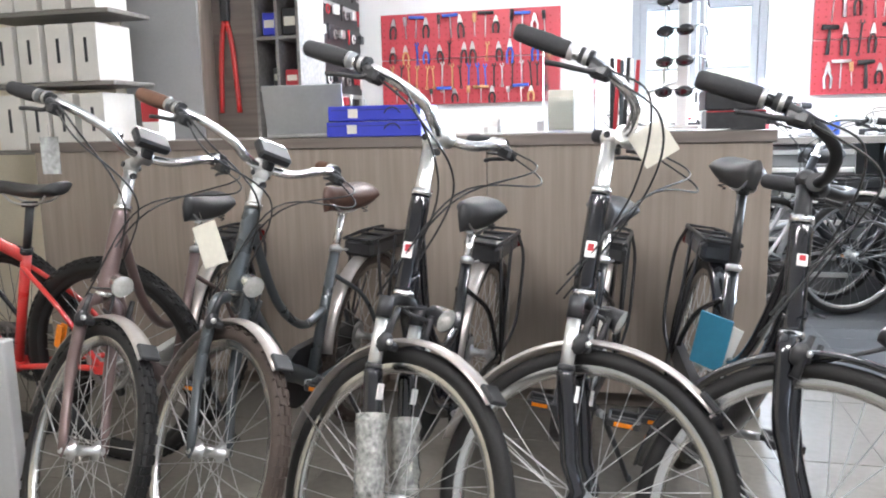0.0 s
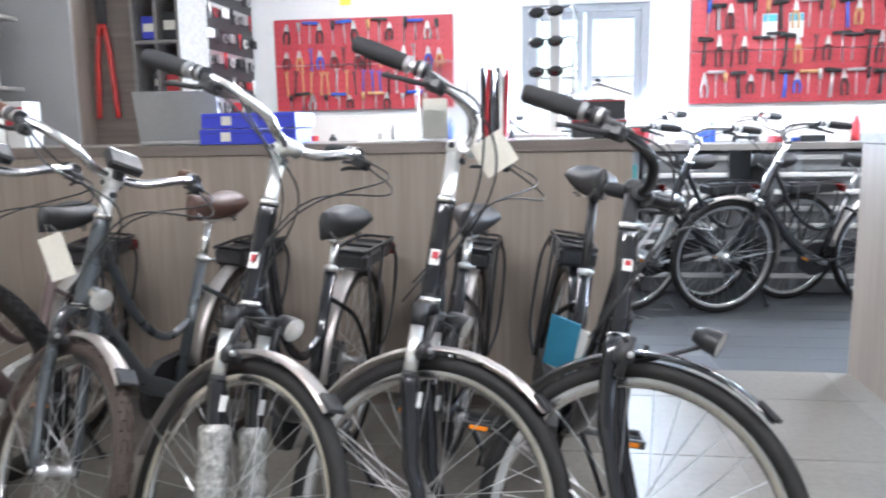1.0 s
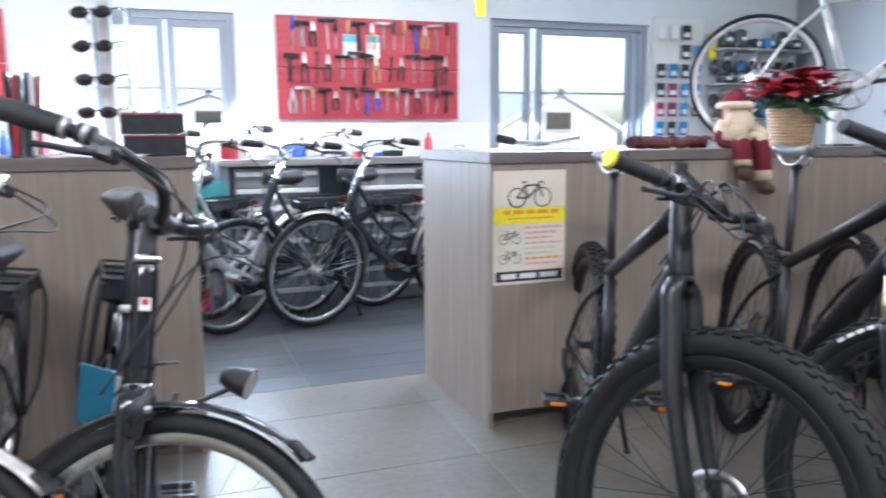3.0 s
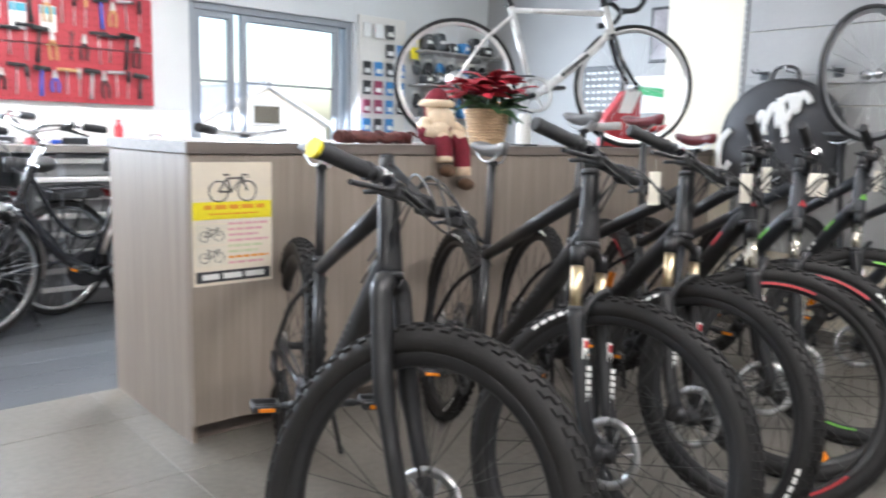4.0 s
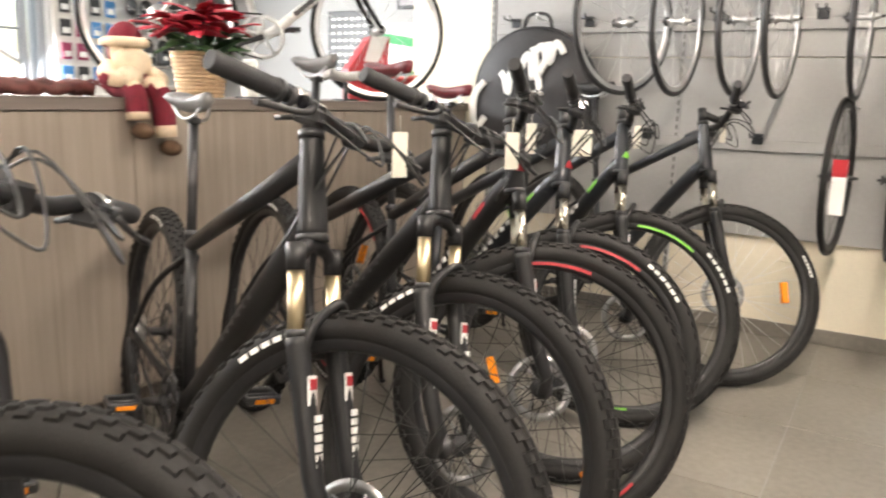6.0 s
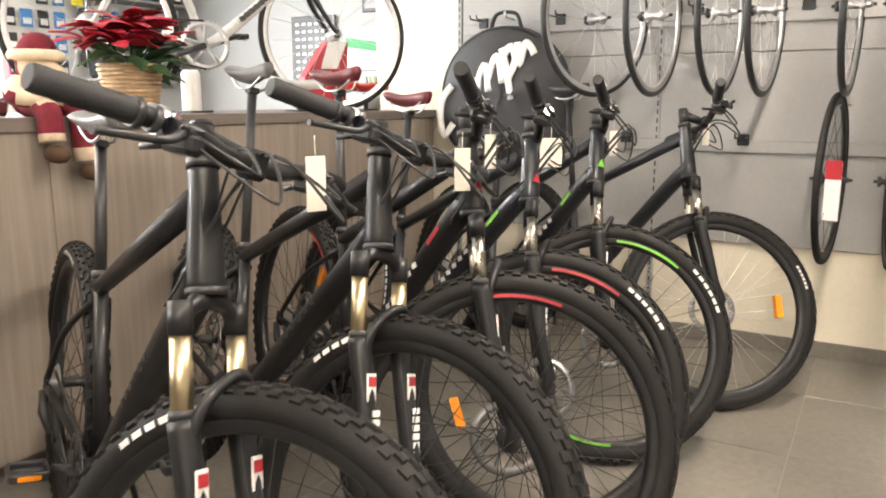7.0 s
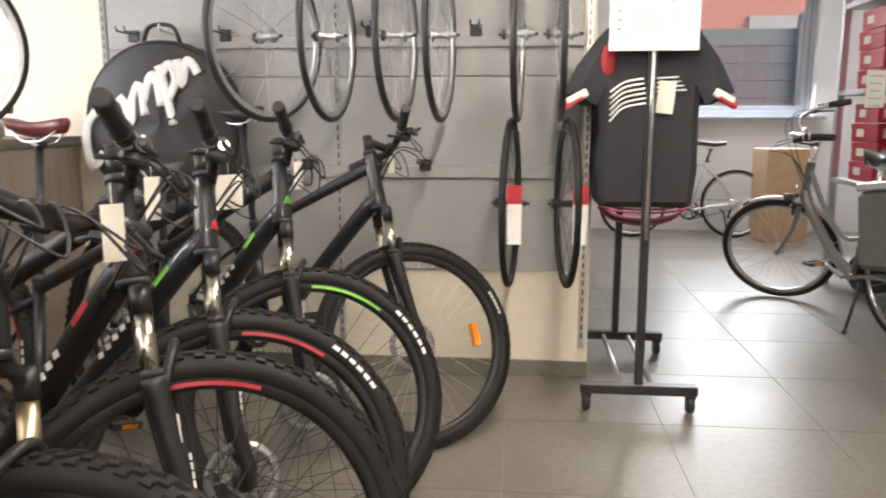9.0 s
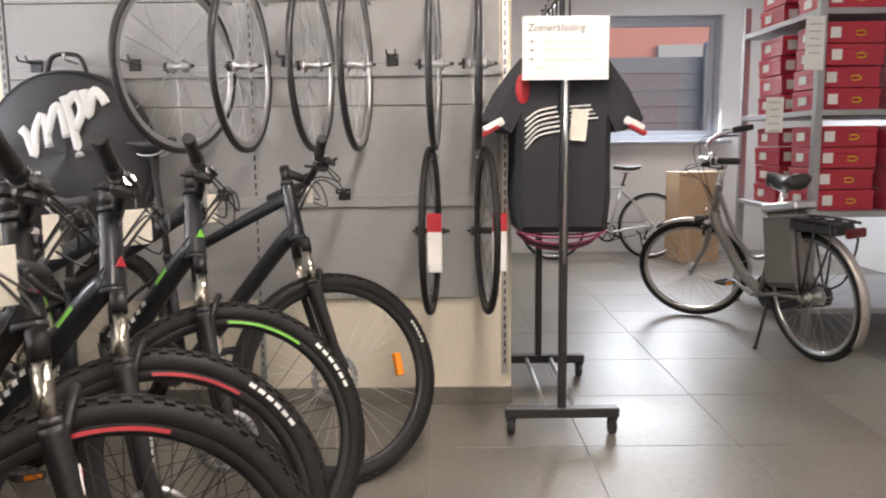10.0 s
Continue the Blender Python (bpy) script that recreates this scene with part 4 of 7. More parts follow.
            if kind == "mtb":
                part("reservoir", Shape().tube([lv0 + fwd * 0.020 - dv * 0.045, lv0 + fwd * 0.034 + dv * 0.012], [0.009, 0.013], 10), BLACK_GLOSS, clampo, m=Matrix())
                part("clamp_bolt", Shape().tube([lv0 + fwd * 0.022 + Vector((0, 0, 0.012)), lv0 + fwd * 0.030 + Vector((0, 0, 0.015))], 0.006, 8), CHROME, clampo, m=Matrix())
            part("shifter", Shape().box(lv0 - dv * 0.03 + Vector((0.012, 0, -0.02)), (0.05, 0.035, 0.028), b=0.008).tube([lv0 - dv * 0.03 + Vector((-0.01, 0, -0.025)), lv0 - dv * 0.02 + Vector((-0.045, 0, -0.035))], 0.005, 6), BLACK, bar, m=Matrix())
            start = lv0 + fwd * 0.03 - dv * 0.03
            hang = o.get("cable_drop", 0.0)
            for q in range(2):
                mid1 = start - dv * (0.05 + 0.02 * q) + Vector((0.06 + 0.02 * q, 0, -0.03 - 0.03 * q - hang * 0.3))
                mid2 = axis(zt + 0.01, 0.085 + 0.02 * q, s * (0.035 - 0.03 * q)) - Vector((0, 0, hang))
                endp = axis(zb + 0.03, 0.01, -s * 0.028) + Vector((-0.04, 0, -0.03 - 0.05 * q))
                part("cable", Shape().tube(bend([start + Vector((0, 0, -0.012 * q)), mid1, mid2, endp], 8), 0.0026, 6), CABLE, bar, m=Matrix())
    if o.get("bell"):
        p = cl + Vector((0.0, -0.09, 0.035))
        part("bell", Shape().ball(p, (0.022, 0.022, 0.016), 12), CHROME, bar, m=Matrix())
    if o.get("display"):
        p = cl + Vector((0.02, 0.0, 0.05))
        d = part("display", Shape().box(p, (0.065, 0.10, 0.03), (0, 25, 0), b=0.008).box(p - Vector((0.0, 0, 0.03)), (0.03, 0.03, 0.04)), BLACK, bar, m=Matrix())
        part("screen", Shape().box(p + Vector((-0.008, 0, 0.0155)), (0.045, 0.08, 0.003), (0, 25, 0), b=0.001), CHROME, d, m=Matrix())
    if o.get("tag"):
        tw, th, where = o["tag"]
        p = cl + Vector(where)
        rnd = random.Random(int(hx * 100))
        part("price_tag", tag_shape(tw, th), o.get("tag_mat", PAPER), root, "pale paper price tag on a string", m=RM.inverted() @ Matrix.Translation(RM @ S @ p) @ pose(0, 0, 0, 0, o.get("tag_tilt", 0), -30 + rnd.uniform(-15, 15) + o.get("tag_turn", 0)))
    # lights, guards, rack
    if o.get("lamp", city):
        lz = o.get("lamp_z", zb - 0.02)
        p = axis(lz, o.get("lamp_f", 0.085), o.get("lamp_side", 0.03))
        L = Shape()
        L.m = Matrix.Translation(p) @ pose(0, 0, 0, 0, 0, -90)
        L.lathe([(0.004, -0.045), (0.016, -0.042), (0.024, -0.02), (0.028, 0.008), (0.030, 0.014)], 18)
        lamp = part("headlamp", L, o.get("lamp_mat", CHROME), root, m=S)
        ln = Shape(Matrix.Translation(p) @ pose(0, 0, 0, 0, 0, -90))
        ln.lathe([(0.0, 0.016), (0.012, 0.0165), (0.024, 0.0145), (0.029, 0.012)], 18)
        part("lens", ln, LENS, lamp, "clear ribbed lamp glass", m=Matrix())
        part("bracket", Shape().tube(bend([axis(zb - 0.05, 0.01), axis(zb - 0.06, 0.05), p - Vector((0.02, 0, 0.02))], 4), 0.005, 6), BLACK, lamp, m=Matrix())
    if o.get("guards", city):
        gmtl = o.get("guard_mat", GUARD_SILVER)
        def guard(c, a0, a1, wd):
            G = Shape()
            n, k = 26, 7
            verts, faces = [], []
            for i in range(n + 1):
                a = radians(a0 + (a1 - a0) * i / n)
                for j in range(k):
                    u = (j / (k - 1) - 0.5) * 2
                    rad = R + 0.022 - 0.012 * u * u
                    verts.append((c.x + rad * math.cos(a), u * wd, c.z + rad * math.sin(a)))
                for j in range(k):
                    u = (1 - j / (k - 1) - 0.5) * 2
                    rad = R + 0.0195 - 0.012 * u * u
                    verts.append((c.x + rad * math.cos(a), u * wd * 0.97, c.z + rad * math.sin(a)))
            k2 = 2 * k
            for i in range(n):
                for j in range(k2):
                    faces.append((i * k2 + j, i * k2 + (j + 1) % k2, (i + 1) * k2 + (j + 1) % k2, (i + 1) * k2 + j))
            faces += [tuple(range(k2)), tuple(n * k2 + j for j in range(k2))]
            return G.put(verts, faces, True)
        g1 = part("front_mudguard", guard(front, o.get("guard_front", 66), 190, 0.026), gmtl, root, m=S)
        flap = Shape()
        flap.m = Matrix.Translation(front) @ Matrix.Rotation(-radians(o.get("guard_front", 66) + 3), 4, "Y")
        flap.box((R + 0.021, 0, 0.0), (0.012, 0.05, 0.05), b=0.004)
        part("guard_tip", flap, BLACK, g1, m=Matrix())
        for s in (-1, 1):
            part("guard_stay", Shape().tube([front + Vector((0, 0.06 * s, 0)), front + Vector(((R + 0.015) * math.cos(radians(175)), 0.026 * s, (R + 0.015) * math.sin(radians(175))))], 0.0022, 5), STEEL, g1, m=Matrix())
        part("rear_mudguard", guard(rear, 5, 215, 0.027), gmtl, root)
    if o.get("rim_brake", city):
        for s in (-1, 1):
            rb = Shape()
            rb.tube([axis(zb - 0.10 if fz == "rigid" else R * 2 - 0.06, 0.025, 0.062 * s), axis(zb - 0.02 if fz == "rigid" else R * 2 + 0.03, 0.05, 0.058 * s)], [0.011, 0.007], 6)
            rb.box(axis(R * 2 - 0.045, 0.02, 0.045 * s), (0.06, 0.03, 0.018))
            rb.ball(axis(R * 2 - 0.045, 0.03, 0.062 * s), (0.018, 0.018, 0.026), 8)
            arm = part("rim_brake", rb, BLACK, root, m=S)
            part("brake_bolt", Shape().ball(axis(R * 2 - 0.045, 0.048, 0.064 * s), 0.008, 8), ALLOY, arm, m=Matrix())
        part("brake_wire", Shape().tube([axis(R * 2 + 0.03, 0.05, -0.058), axis(R * 2 + 0.045, 0.05, 0.058)], 0.003, 6), CABLE, root, m=S)
    if o.get("rack", city):
        rk = Shape()
        zt2 = 2 * R + 0.07
        for s in (-1, 1):
            rk.tube(bend([(0.12, 0.05 * s, zt2), (-0.05, 0.06 * s, zt2 + 0.004), (-0.22, 0.06 * s, zt2), (-0.28, 0.045 * s, zt2 - 0.004)], 4), 0.0065, 8)
            rk.tube([(0.06, 0.055 * s, zt2), (0.01, 0.075 * s, R + 0.02)], 0.006, 8)
            rk.tube([(-0.10, 0.06 * s, zt2), (0.0, 0.075 * s, R + 0.02)], 0.006, 8)
            rk.tube(bend([(-0.20, 0.06 * s, zt2), (-0.22, 0.085 * s, zt2 - 0.1), (-0.12, 0.095 * s, R + 0.1), (0.0, 0.078 * s, R + 0.02)], 4), 0.006, 8)
        for x in (0.10, -0.03, -0.15, -0.27):
            rk.tube([(x, -0.055, zt2), (x, 0.055, zt2)], 0.005, 6)
        rack = part("luggage_rack", rk, o.get("rack_mat", BLACK), root)
        part("rear_lamp", Shape().box((-0.300, 0, zt2 - 0.045), (0.03, 0.11, 0.045), b=0.01), RED_DARK, rack, "dark red rear lamp")
        part("rack_pack", Shape().box((-0.06, 0, zt2 - 0.035), (0.34, 0.12, 0.062), b=0.02), o.get("pack_mat", BLACK), rack)
    return root


RED_DARK = mat("dark_red_lamp_plastic", (0.10, 0.008, 0.008), 0.25, 0, 0.1, 20)
ALLOY_SADDLE = mat("grey_saddle_cover", (0.12, 0.117, 0.115), 0.4, 0, 0.2, 20)
CITY = "row of city bikes"
MTB = "row of mountain bikes"
city_key = (0.332, 0.0215, 0.024, RUBBER, RIM_ALLOY, 44, STEEL, 32)
bike("city", "rose-grey city bike with silver bars and a display", -0.86, 2.357, heading=-82, lean=6, steer=52, group=CITY, paint=ROSE, fork_paint=ROSE, stem_mat=ALLOY, display=True, wheel=city_key, R=0.332, post=0.10,
     bar_z=1.071, reach=0.043, chaincase_mat=ACRYLIC, tag=(0.06, 0.10, (-0.10, -0.22, -0.02)), tag_turn=20, tag_mat=PLASTIC_BAG, leg_r=0.017, lamp_z=0.71, lamp_side=0.0, bell=True, second_tube=True)
bike("city", "slate grey city bike with brown grips and brown tyres", -0.503, 2.426, heading=-96, lean=5, steer=63, group=CITY, paint=SLATE, fork_paint=SLATE, stem_mat=PEARL, display=True, wheel=(0.326, 0.0215, 0.024, RUBBER_BROWN, RIM_ALLOY, 44, STEEL, 32), R=0.326,
     grip_mat=GRIP_BROWN, saddle_mat=SADDLE_BROWN, bar_z=1.02, column=0.10, reach=-0.005, tag=(0.085, 0.12, (-0.02, -0.10, -0.19)), tag_tilt=-18, tag_turn=20, leg_r=0.017, lamp_z=0.71, lamp_side=0.0, post=0.127)
susp = dict(fork_kind="susp", stanchion=BRIGHT, stem_mat=BRIGHT, crown_mat=BLACK, fork_print="brand", head_bottom=0.75, bar_z=1.108, reach=0.033, column=0.14, R=0.335)
bike("city", "black city bike, fork legs wrapped in bubble film", 0.022, 2.256, heading=-93.2, lean=5.4, steer=64, group=CITY, wrapped=True, badges=((0.83, 0.024, 0.038, WHITE),), href=0.82, post=0.09, lamp_side=0.085, lamp_f=0.06, lamp_z=0.70, lamp_mat=BLACK, **susp)
bike("city", "black city bike with a square white paper tag", 0.437, 2.325, heading=-92.5, lean=7, steer=76, group=CITY, badges=((0.83, 0.024, 0.038, WHITE),), href=0.82, post=0.09, lamp_side=0.085, lamp_f=0.06, lamp_z=0.70, lamp_mat=BLACK, tag=(0.085, 0.085, (0.03, -0.05, 0.035)), tag_tilt=-32, tag_turn=42, **susp)
bike("city", "glossy black city bike with black bars and booklet", 0.868, 2.253, heading=-85.6, lean=8.8, steer=62, group=CITY, badges=((0.83, 0.022, 0.026, WHITE),), href=0.82, post=0.22, stem_mat=BLACK, post_mat=BLACK, pack_mat=GREY_PAINT, bar_mat=BLACK_MATT, guard_mat=BLACK_GLOSS, lamp=True, lamp_f=0.20, lamp_z=0.69, lamp_side=0.0, lamp_mat=BLACK, fork_kind="rigid", leg_r=0.020,
     head_bottom=0.70, bar_z=0.997, column=0.10, reach=0.028, R=0.345, rim_brake=True)

SADDLE_RED = mat("red_saddle_cover", (0.12, 0.012, 0.018), 0.35, 0, 0.4, 20)
mt = dict(group=MTB, paint=BLACK_MATT, fork_paint=BLACK_MATT, fork_kind="susp", fork_print="suspension", tag=(0.034, 0.088, (0.03, 0.10, 0.06)), href=0.91)
gold_frame = dict(mt, R=0.381, wb=1.30, head_bottom=0.874, head_top=1.03, head_angle=72.5, reach=0.102, rise=-0.039, half_bar=0.336, travel=0.151, stanchion=GOLD, saddle_mat=ALLOY_SADDLE, tyre_print=((128, 26, WHITE), (-8, 22, WHITE)))
trail_frame = dict(mt, R=0.386, wb=1.20, head_bottom=0.888, head_top=1.045, head_angle=72.3, reach=0.033, rise=-0.047, half_bar=0.339, travel=0.147, print_mat=WHITE)
bike("mtb", "matt black fat-tyre bike with a carbon fork", 2.01, 2.13, lean=4.2, steer=41, heading=-110.8, wb=1.27, seat_angle=73.5, head_bottom=0.832, head_top=1.0, href=0.87, reach=0.127, rise=-0.08, half_bar=0.325, group=MTB, paint=BLACK_MATT, fork_paint=BLACK_MATT, fork_kind="rigid", leg_r=0.024, end_mat=YELLOW, wheel=(0.379, 0.034, 0.026, RUBBER, BLACK_MATT, 56, STEEL_BLACK, 32), R=0.379, post=0.29)
bike("mtb", "matt black mountain bike with a gold fork", 2.584, 2.03, heading=-116.6, lean=7.4, steer=34, post=0.31, **gold_frame)
bike("mtb", "matt black mountain bike with gold stanchions", 3.034, 2.028, heading=-118.4, lean=10.9, steer=23, post=0.458, **gold_frame)
bike("mtb", "black and grey mountain bike with red rim stripes", 3.40, 2.013, heading=-117.7, lean=7.5, steer=57.7, reflector=-40, rim_decal=((RED, ((82, 112), (-66, -30))),), tyre_print=((-55, 26, WHITE),), post=0.443, emblem=RED, stripe=RED, saddle_mat=SADDLE_RED, **trail_frame)
bike("mtb", "grey mountain bike with red details and a square tag", 3.827, 2.048, heading=-117.7, lean=14.5, steer=52.2, reflector=215, rim_decal=((RED, ((70, 105),)),), tyre_print=((58, 24, WHITE),), post=0.398, emblem=RED, stripe=GREEN, saddle_mat=SADDLE_RED, **{**trail_frame, "tag": (0.075, 0.09, (0.03, 0.10, 0.07)), "paint": GREY_PAINT})
bike("mtb", "grey mountain bike with green rim stripes", 4.302, 2.011, heading=-127, lean=11.5, steer=58, rim_decal=((GREEN, ((66, 104), (250, 290))),), tyre_print=((48, 26, WHITE),), post=0.22, emblem=GREEN, stripe=GREEN, **{**trail_frame, "paint": GREY_PAINT})
bike("mtb", "dark grey mountain bike at the end of the row", 4.863, 1.831, heading=-120.8, lean=7.5, steer=58, reflector=18, tyre_print=((36, 16, WHITE),), post=0.42, wheel=(0.372, 0.0265, 0.020, RUBBER, BLACK_MATT, 64, STEEL, 32), R=0.372, wb=1.20, head_bottom=0.862, head_top=1.03, head_angle=72, reach=0.084, rise=-0.023, **{**mt, "paint": GREY_PAINT, "fork_print": None})

# ---- more bicycles round the shop ----
bike("mtb", "red mountain bike standing along the counter", -1.98, 2.72, heading=176, lean=4, steer=0, paint=RED_PAINT, fork_paint=BLACK_MATT, fork_kind="susp", fork_print=None, reflector=60, tyre_print=((-20, 30, WHITE),), wheel=(0.36, 0.026, 0.020, RUBBER, BLACK_MATT, 64, STEEL, 32), R=0.36, post=0.16)
bike("mtb", "dark bike behind the red one, partly hidden", -2.5, 2.95, heading=170, lean=4, steer=0, paint=BLACK_MATT, fork_kind="susp", fork_print=None, post=0.14)
for k, (x, y, hd, lab) in enumerate(((1.05, 5.14, -150, "silver city bike waiting for repair in the workshop"), (1.50, 5.30, -158, "grey city bike with a front rack in the workshop"), (2.0, 5.28, -160, "dark city bike beside the workshop drawers"), (0.58, 5.1, -140, "black city bike parked in the workshop"))):
    bike("city", lab, x, y, heading=hd, lean=6, steer=12 * (k % 2), group="bikes in the workshop", paint=(SILVER_PAINT, GREY_PAINT, BLACK_GLOSS, BLACK_GLOSS)[k], fork_paint=(SILVER_PAINT, ALLOY, BLACK_GLOSS, BLACK_GLOSS)[k], post=0.15, guards=k != 1)
bike("road", "white racing bike standing on the counter", 4.50, 3.46, heading=-37, lean=2, steer=0, lift=1.083, paint=PEARL, ring_steel=ALLOY, wheel=(0.335, 0.013, 0.024, RUBBER, ALLOY, 0, STEEL, 20), fork_paint=BLACK_GLOSS, post=0.12, stand=False, size=1.0)
CHAMPAGNE = mat("champagne_paint", (0.27, 0.26, 0.25), 0.33, 0.5, 0.08, 8)
bike("city", "champagne electric city bike with a grey battery", 6.90, -0.42, heading=14.5, lean=5, steer=48, paint=CHAMPAGNE, fork_paint=CHAMPAGNE, R=0.35, post=0.2, lamp_mat=BLACK, guard_mat=GUARD_SILVER)
bike("road", "silver racing bike against the far wall", 9.80, 0.03, heading=92, lean=-3, steer=6, paint=SILVER_PAINT, fork_paint=SILVER_PAINT, wheel=(0.335, 0.016, 0.02, RUBBER, RIM_ALLOY, 0, STEEL, 28), post=0.12)
bat = thing("bike_battery", "grey battery pack on the electric bike", "battery")
part("shell", Shape().box((6.27, -0.60, 0.58), (0.28, 0.13, 0.42), (0, 8, 14.5), b=0.03), mat("grey_battery_shell", (0.16, 0.15, 0.14), 0.5), bat)
part("cap", Shape().box((6.285, -0.595, 0.815), (0.29, 0.14, 0.05), (0, 8, 14.5), b=0.015), ALLOY, bat)

# booklet hanging from the glossy black bike
bk = thing("booklet", "blue and white bike passport booklet", "booklet", m=pose(0.74, 2.62, 0.54, 8, 14, -25))
part("cover", Shape().box((0, 0, 0), (0.088, 0.006, 0.155), b=0.002), mat("blue_booklet", (0.05, 0.25, 0.40), 0.4), bk)
part("page", Shape().box((0.018, 0.006, -0.012), (0.088, 0.004, 0.155), (0, 8, 0), b=0.001), WHITE, bk)


def words(text, size, material, name, parent, m, extrude=0.0004):
    c = bpy.data.curves.new(name, "FONT")
    c.body, c.size, c.extrude = text, size, extrude
    c.align_x = "CENTER"
    tmp = bpy.data.objects.new(name, c)
    scene.collection.objects.link(tmp)
    me = bpy.data.meshes.new_from_object(tmp.evaluated_get(bpy.context.evaluated_depsgraph_get()))
    bpy.data.objects.remove(tmp)
    me.materials.append(material)
    ob = new(name, me)
    ob.parent = parent
    ob.matrix_local = m
    return ob


def bars(parent, x0, x1, z, h, material, y=0.0, n=6, seed=1, name="print_line"):
    """A line of print that cannot be read, as short bars facing -y."""
    rnd = random.Random(seed)
    sh, x = Shape(), x0
    while x < x1 - 0.004:
        w = min(rnd.uniform(0.6, 2.2) * h * 2, x1 - x)
        sh.box((x + w / 2, y, z), (w, 0.0008, h), b=0.0002)
        x += w + h * 0.7
    return part(name, sh, material, parent)


# ---- poster on the counter ----
PINK = mat("pink_print", (0.68, 0.38, 0.42), 0.6)
INK = mat("dark_ink", (0.035, 0.035, 0.04), 0.6)
OLIVE = mat("green_print", (0.56, 0.60, 0.38), 0.6)
ORANGE_INK = mat("orange_ink", (0.75, 0.30, 0.03), 0.6)
po = thing("poster", "cream poster with bikes and a yellow band", "poster", m=Matrix.Translation((2.225, 3.327, 0.795)))
part("sheet", Shape().box((0, 0, 0), (0.305, 0.0016, 0.435), b=0.0004), mat("cream_poster_paper", (0.76, 0.68, 0.56), 0.55, 0, 0.05, 12), po)
part("band", Shape().box((0, -0.0014, 0.048), (0.301, 0.001, 0.062), b=0.0002), YELLOW, po)
bars(po, -0.11, 0.12, 0.060, 0.015, ORANGE_INK, -0.0022, seed=3)
bars(po, -0.09, 0.10, 0.036, 0.006, ORANGE_INK, -0.0022, seed=4)
part("footer", Shape().box((0, -0.0014, -0.186), (0.285, 0.001, 0.040), b=0.0002), INK, po)
bars(po, -0.12, 0.12, -0.186, 0.020, WHITE, -0.0024, seed=5)
for k in range(8):
    bars(po, -0.02, 0.135 - 0.02 * (k % 3), 0.0 - 0.02 * k, 0.009, (PINK, PINK, PINK, PINK, OLIVE, OLIVE, ORANGE_INK, PINK)[k], -0.0016, seed=10 + k)


def bike_print(cx, cz, r, name="bike_drawing"):
    sh = Shape()
    for s in (-1, 1):
        sh.tube([(cx + s * r * 1.5 + r * math.cos(a), -0.0018, cz + r * math.sin(a)) for a in [2 * math.pi * i / 20 for i in range(20)]], r * 0.07, 4, closed=True)
    p = {"r": (-1.5, 0), "b": (-0.25, -0.05), "s": (-0.6, 1.25), "h": (1.05, 1.3), "f": (1.5, 0), "s2": (-0.68, 1.6), "h2": (0.98, 1.65)}
    for a, b in ("rb", "rs", "bs", "sh", "bh", "hf"):
        q0, q1 = p[a], p[b]
        sh.tube([(cx + q0[0] * r, -0.0018, cz + q0[1] * r), (cx + q1[0] * r, -0.0018, cz + q1[1] * r)], r * 0.09, 4)
    sh.tube([(cx - 0.95 * r, -0.0018, cz + 1.62 * r), (cx - 0.4 * r, -0.0018, cz + 1.62 * r)], r * 0.09, 4)
    sh.tube([(cx + 1.05 * r, -0.0018, cz + 1.3 * r), (cx + r, -0.0018, cz + 1.6 * r), (cx + 1.5 * r, -0.0018, cz + 1.62 * r), (cx + 1.6 * r, -0.0018, cz + 1.3 * r)], r * 0.09, 4)
    return part(name, sh, INK, po)


bike_print(0.0, 0.115, 0.036)
bike_print(-0.083, -0.042, 0.018)
bike_print(-0.083, -0.118, 0.018)

for cz in (-0.036, -0.112):
    part("picture_cell", Shape().box((-0.083, -0.0012, cz), (0.118, 0.0008, 0.070), b=0.0002), mat("pale_print_cell", (0.70, 0.65, 0.55), 0.6), po)

# ---- on the taupe counters ----
BLUE_CARD = mat("blue_carton", (0.045, 0.06, 0.52), 0.45, 0, 0.08, 10)
for k in range(2):
    b = thing("blue_box", "flat blue carton with a small white label", "box", "blue boxes", m=pose(-0.50 + 0.012 * k, 3.66, 1.083 + 0.064 * k, 0, 0, 2 - 4 * k))
    part("carton", Shape().box((0, 0, 0.031), (0.40, 0.24, 0.061), b=0.003), BLUE_CARD, b)
    part("lid_line", Shape().box((0, -0.1208, 0.045), (0.38, 0.001, 0.002), b=0.0003), INK, b)
    part("label", Shape().box((-0.09, -0.121, 0.031), (0.042, 0.001, 0.036), b=0.0003), PAPER, b)
    part("handle_flap", Shape().tube(arc(0.08, 0.018, 0.035, 20, 160, 8, -0.122), 0.003, 5), INK, b)
lap = thing("laptop", "silver laptop with its lid open", "laptop", m=pose(-0.86, 3.72, 1.083, 0, 0, 4))
part("base", Shape().box((0, 0.10, 0.009), (0.36, 0.25, 0.017), b=0.005), ALLOY, lap)
part("lid", Shape().box((0, -0.035, 0.115), (0.36, 0.010, 0.225), (14, 0, 0), b=0.004), SILVER_PAINT, lap)
bs = thing("brochure_holder", "clear acrylic brochure holder with leaflets", "brochure holder", m=pose(0.30, 3.68, 1.083, 0, 0, 6))
part("back_plate", Shape().box((-0.02, 0.05, 0.165), (0.20, 0.004, 0.33), (-8, 0, 0), b=0.001), CLEAR, bs)
part("front_plate", Shape().box((-0.02, -0.03, 0.07), (0.20, 0.004, 0.14), (-8, 0, 0), b=0.001), CLEAR, bs)
part("side_plate", Shape().box((0.082, 0.01, 0.12), (0.004, 0.10, 0.24), b=0.001), CLEAR, bs)
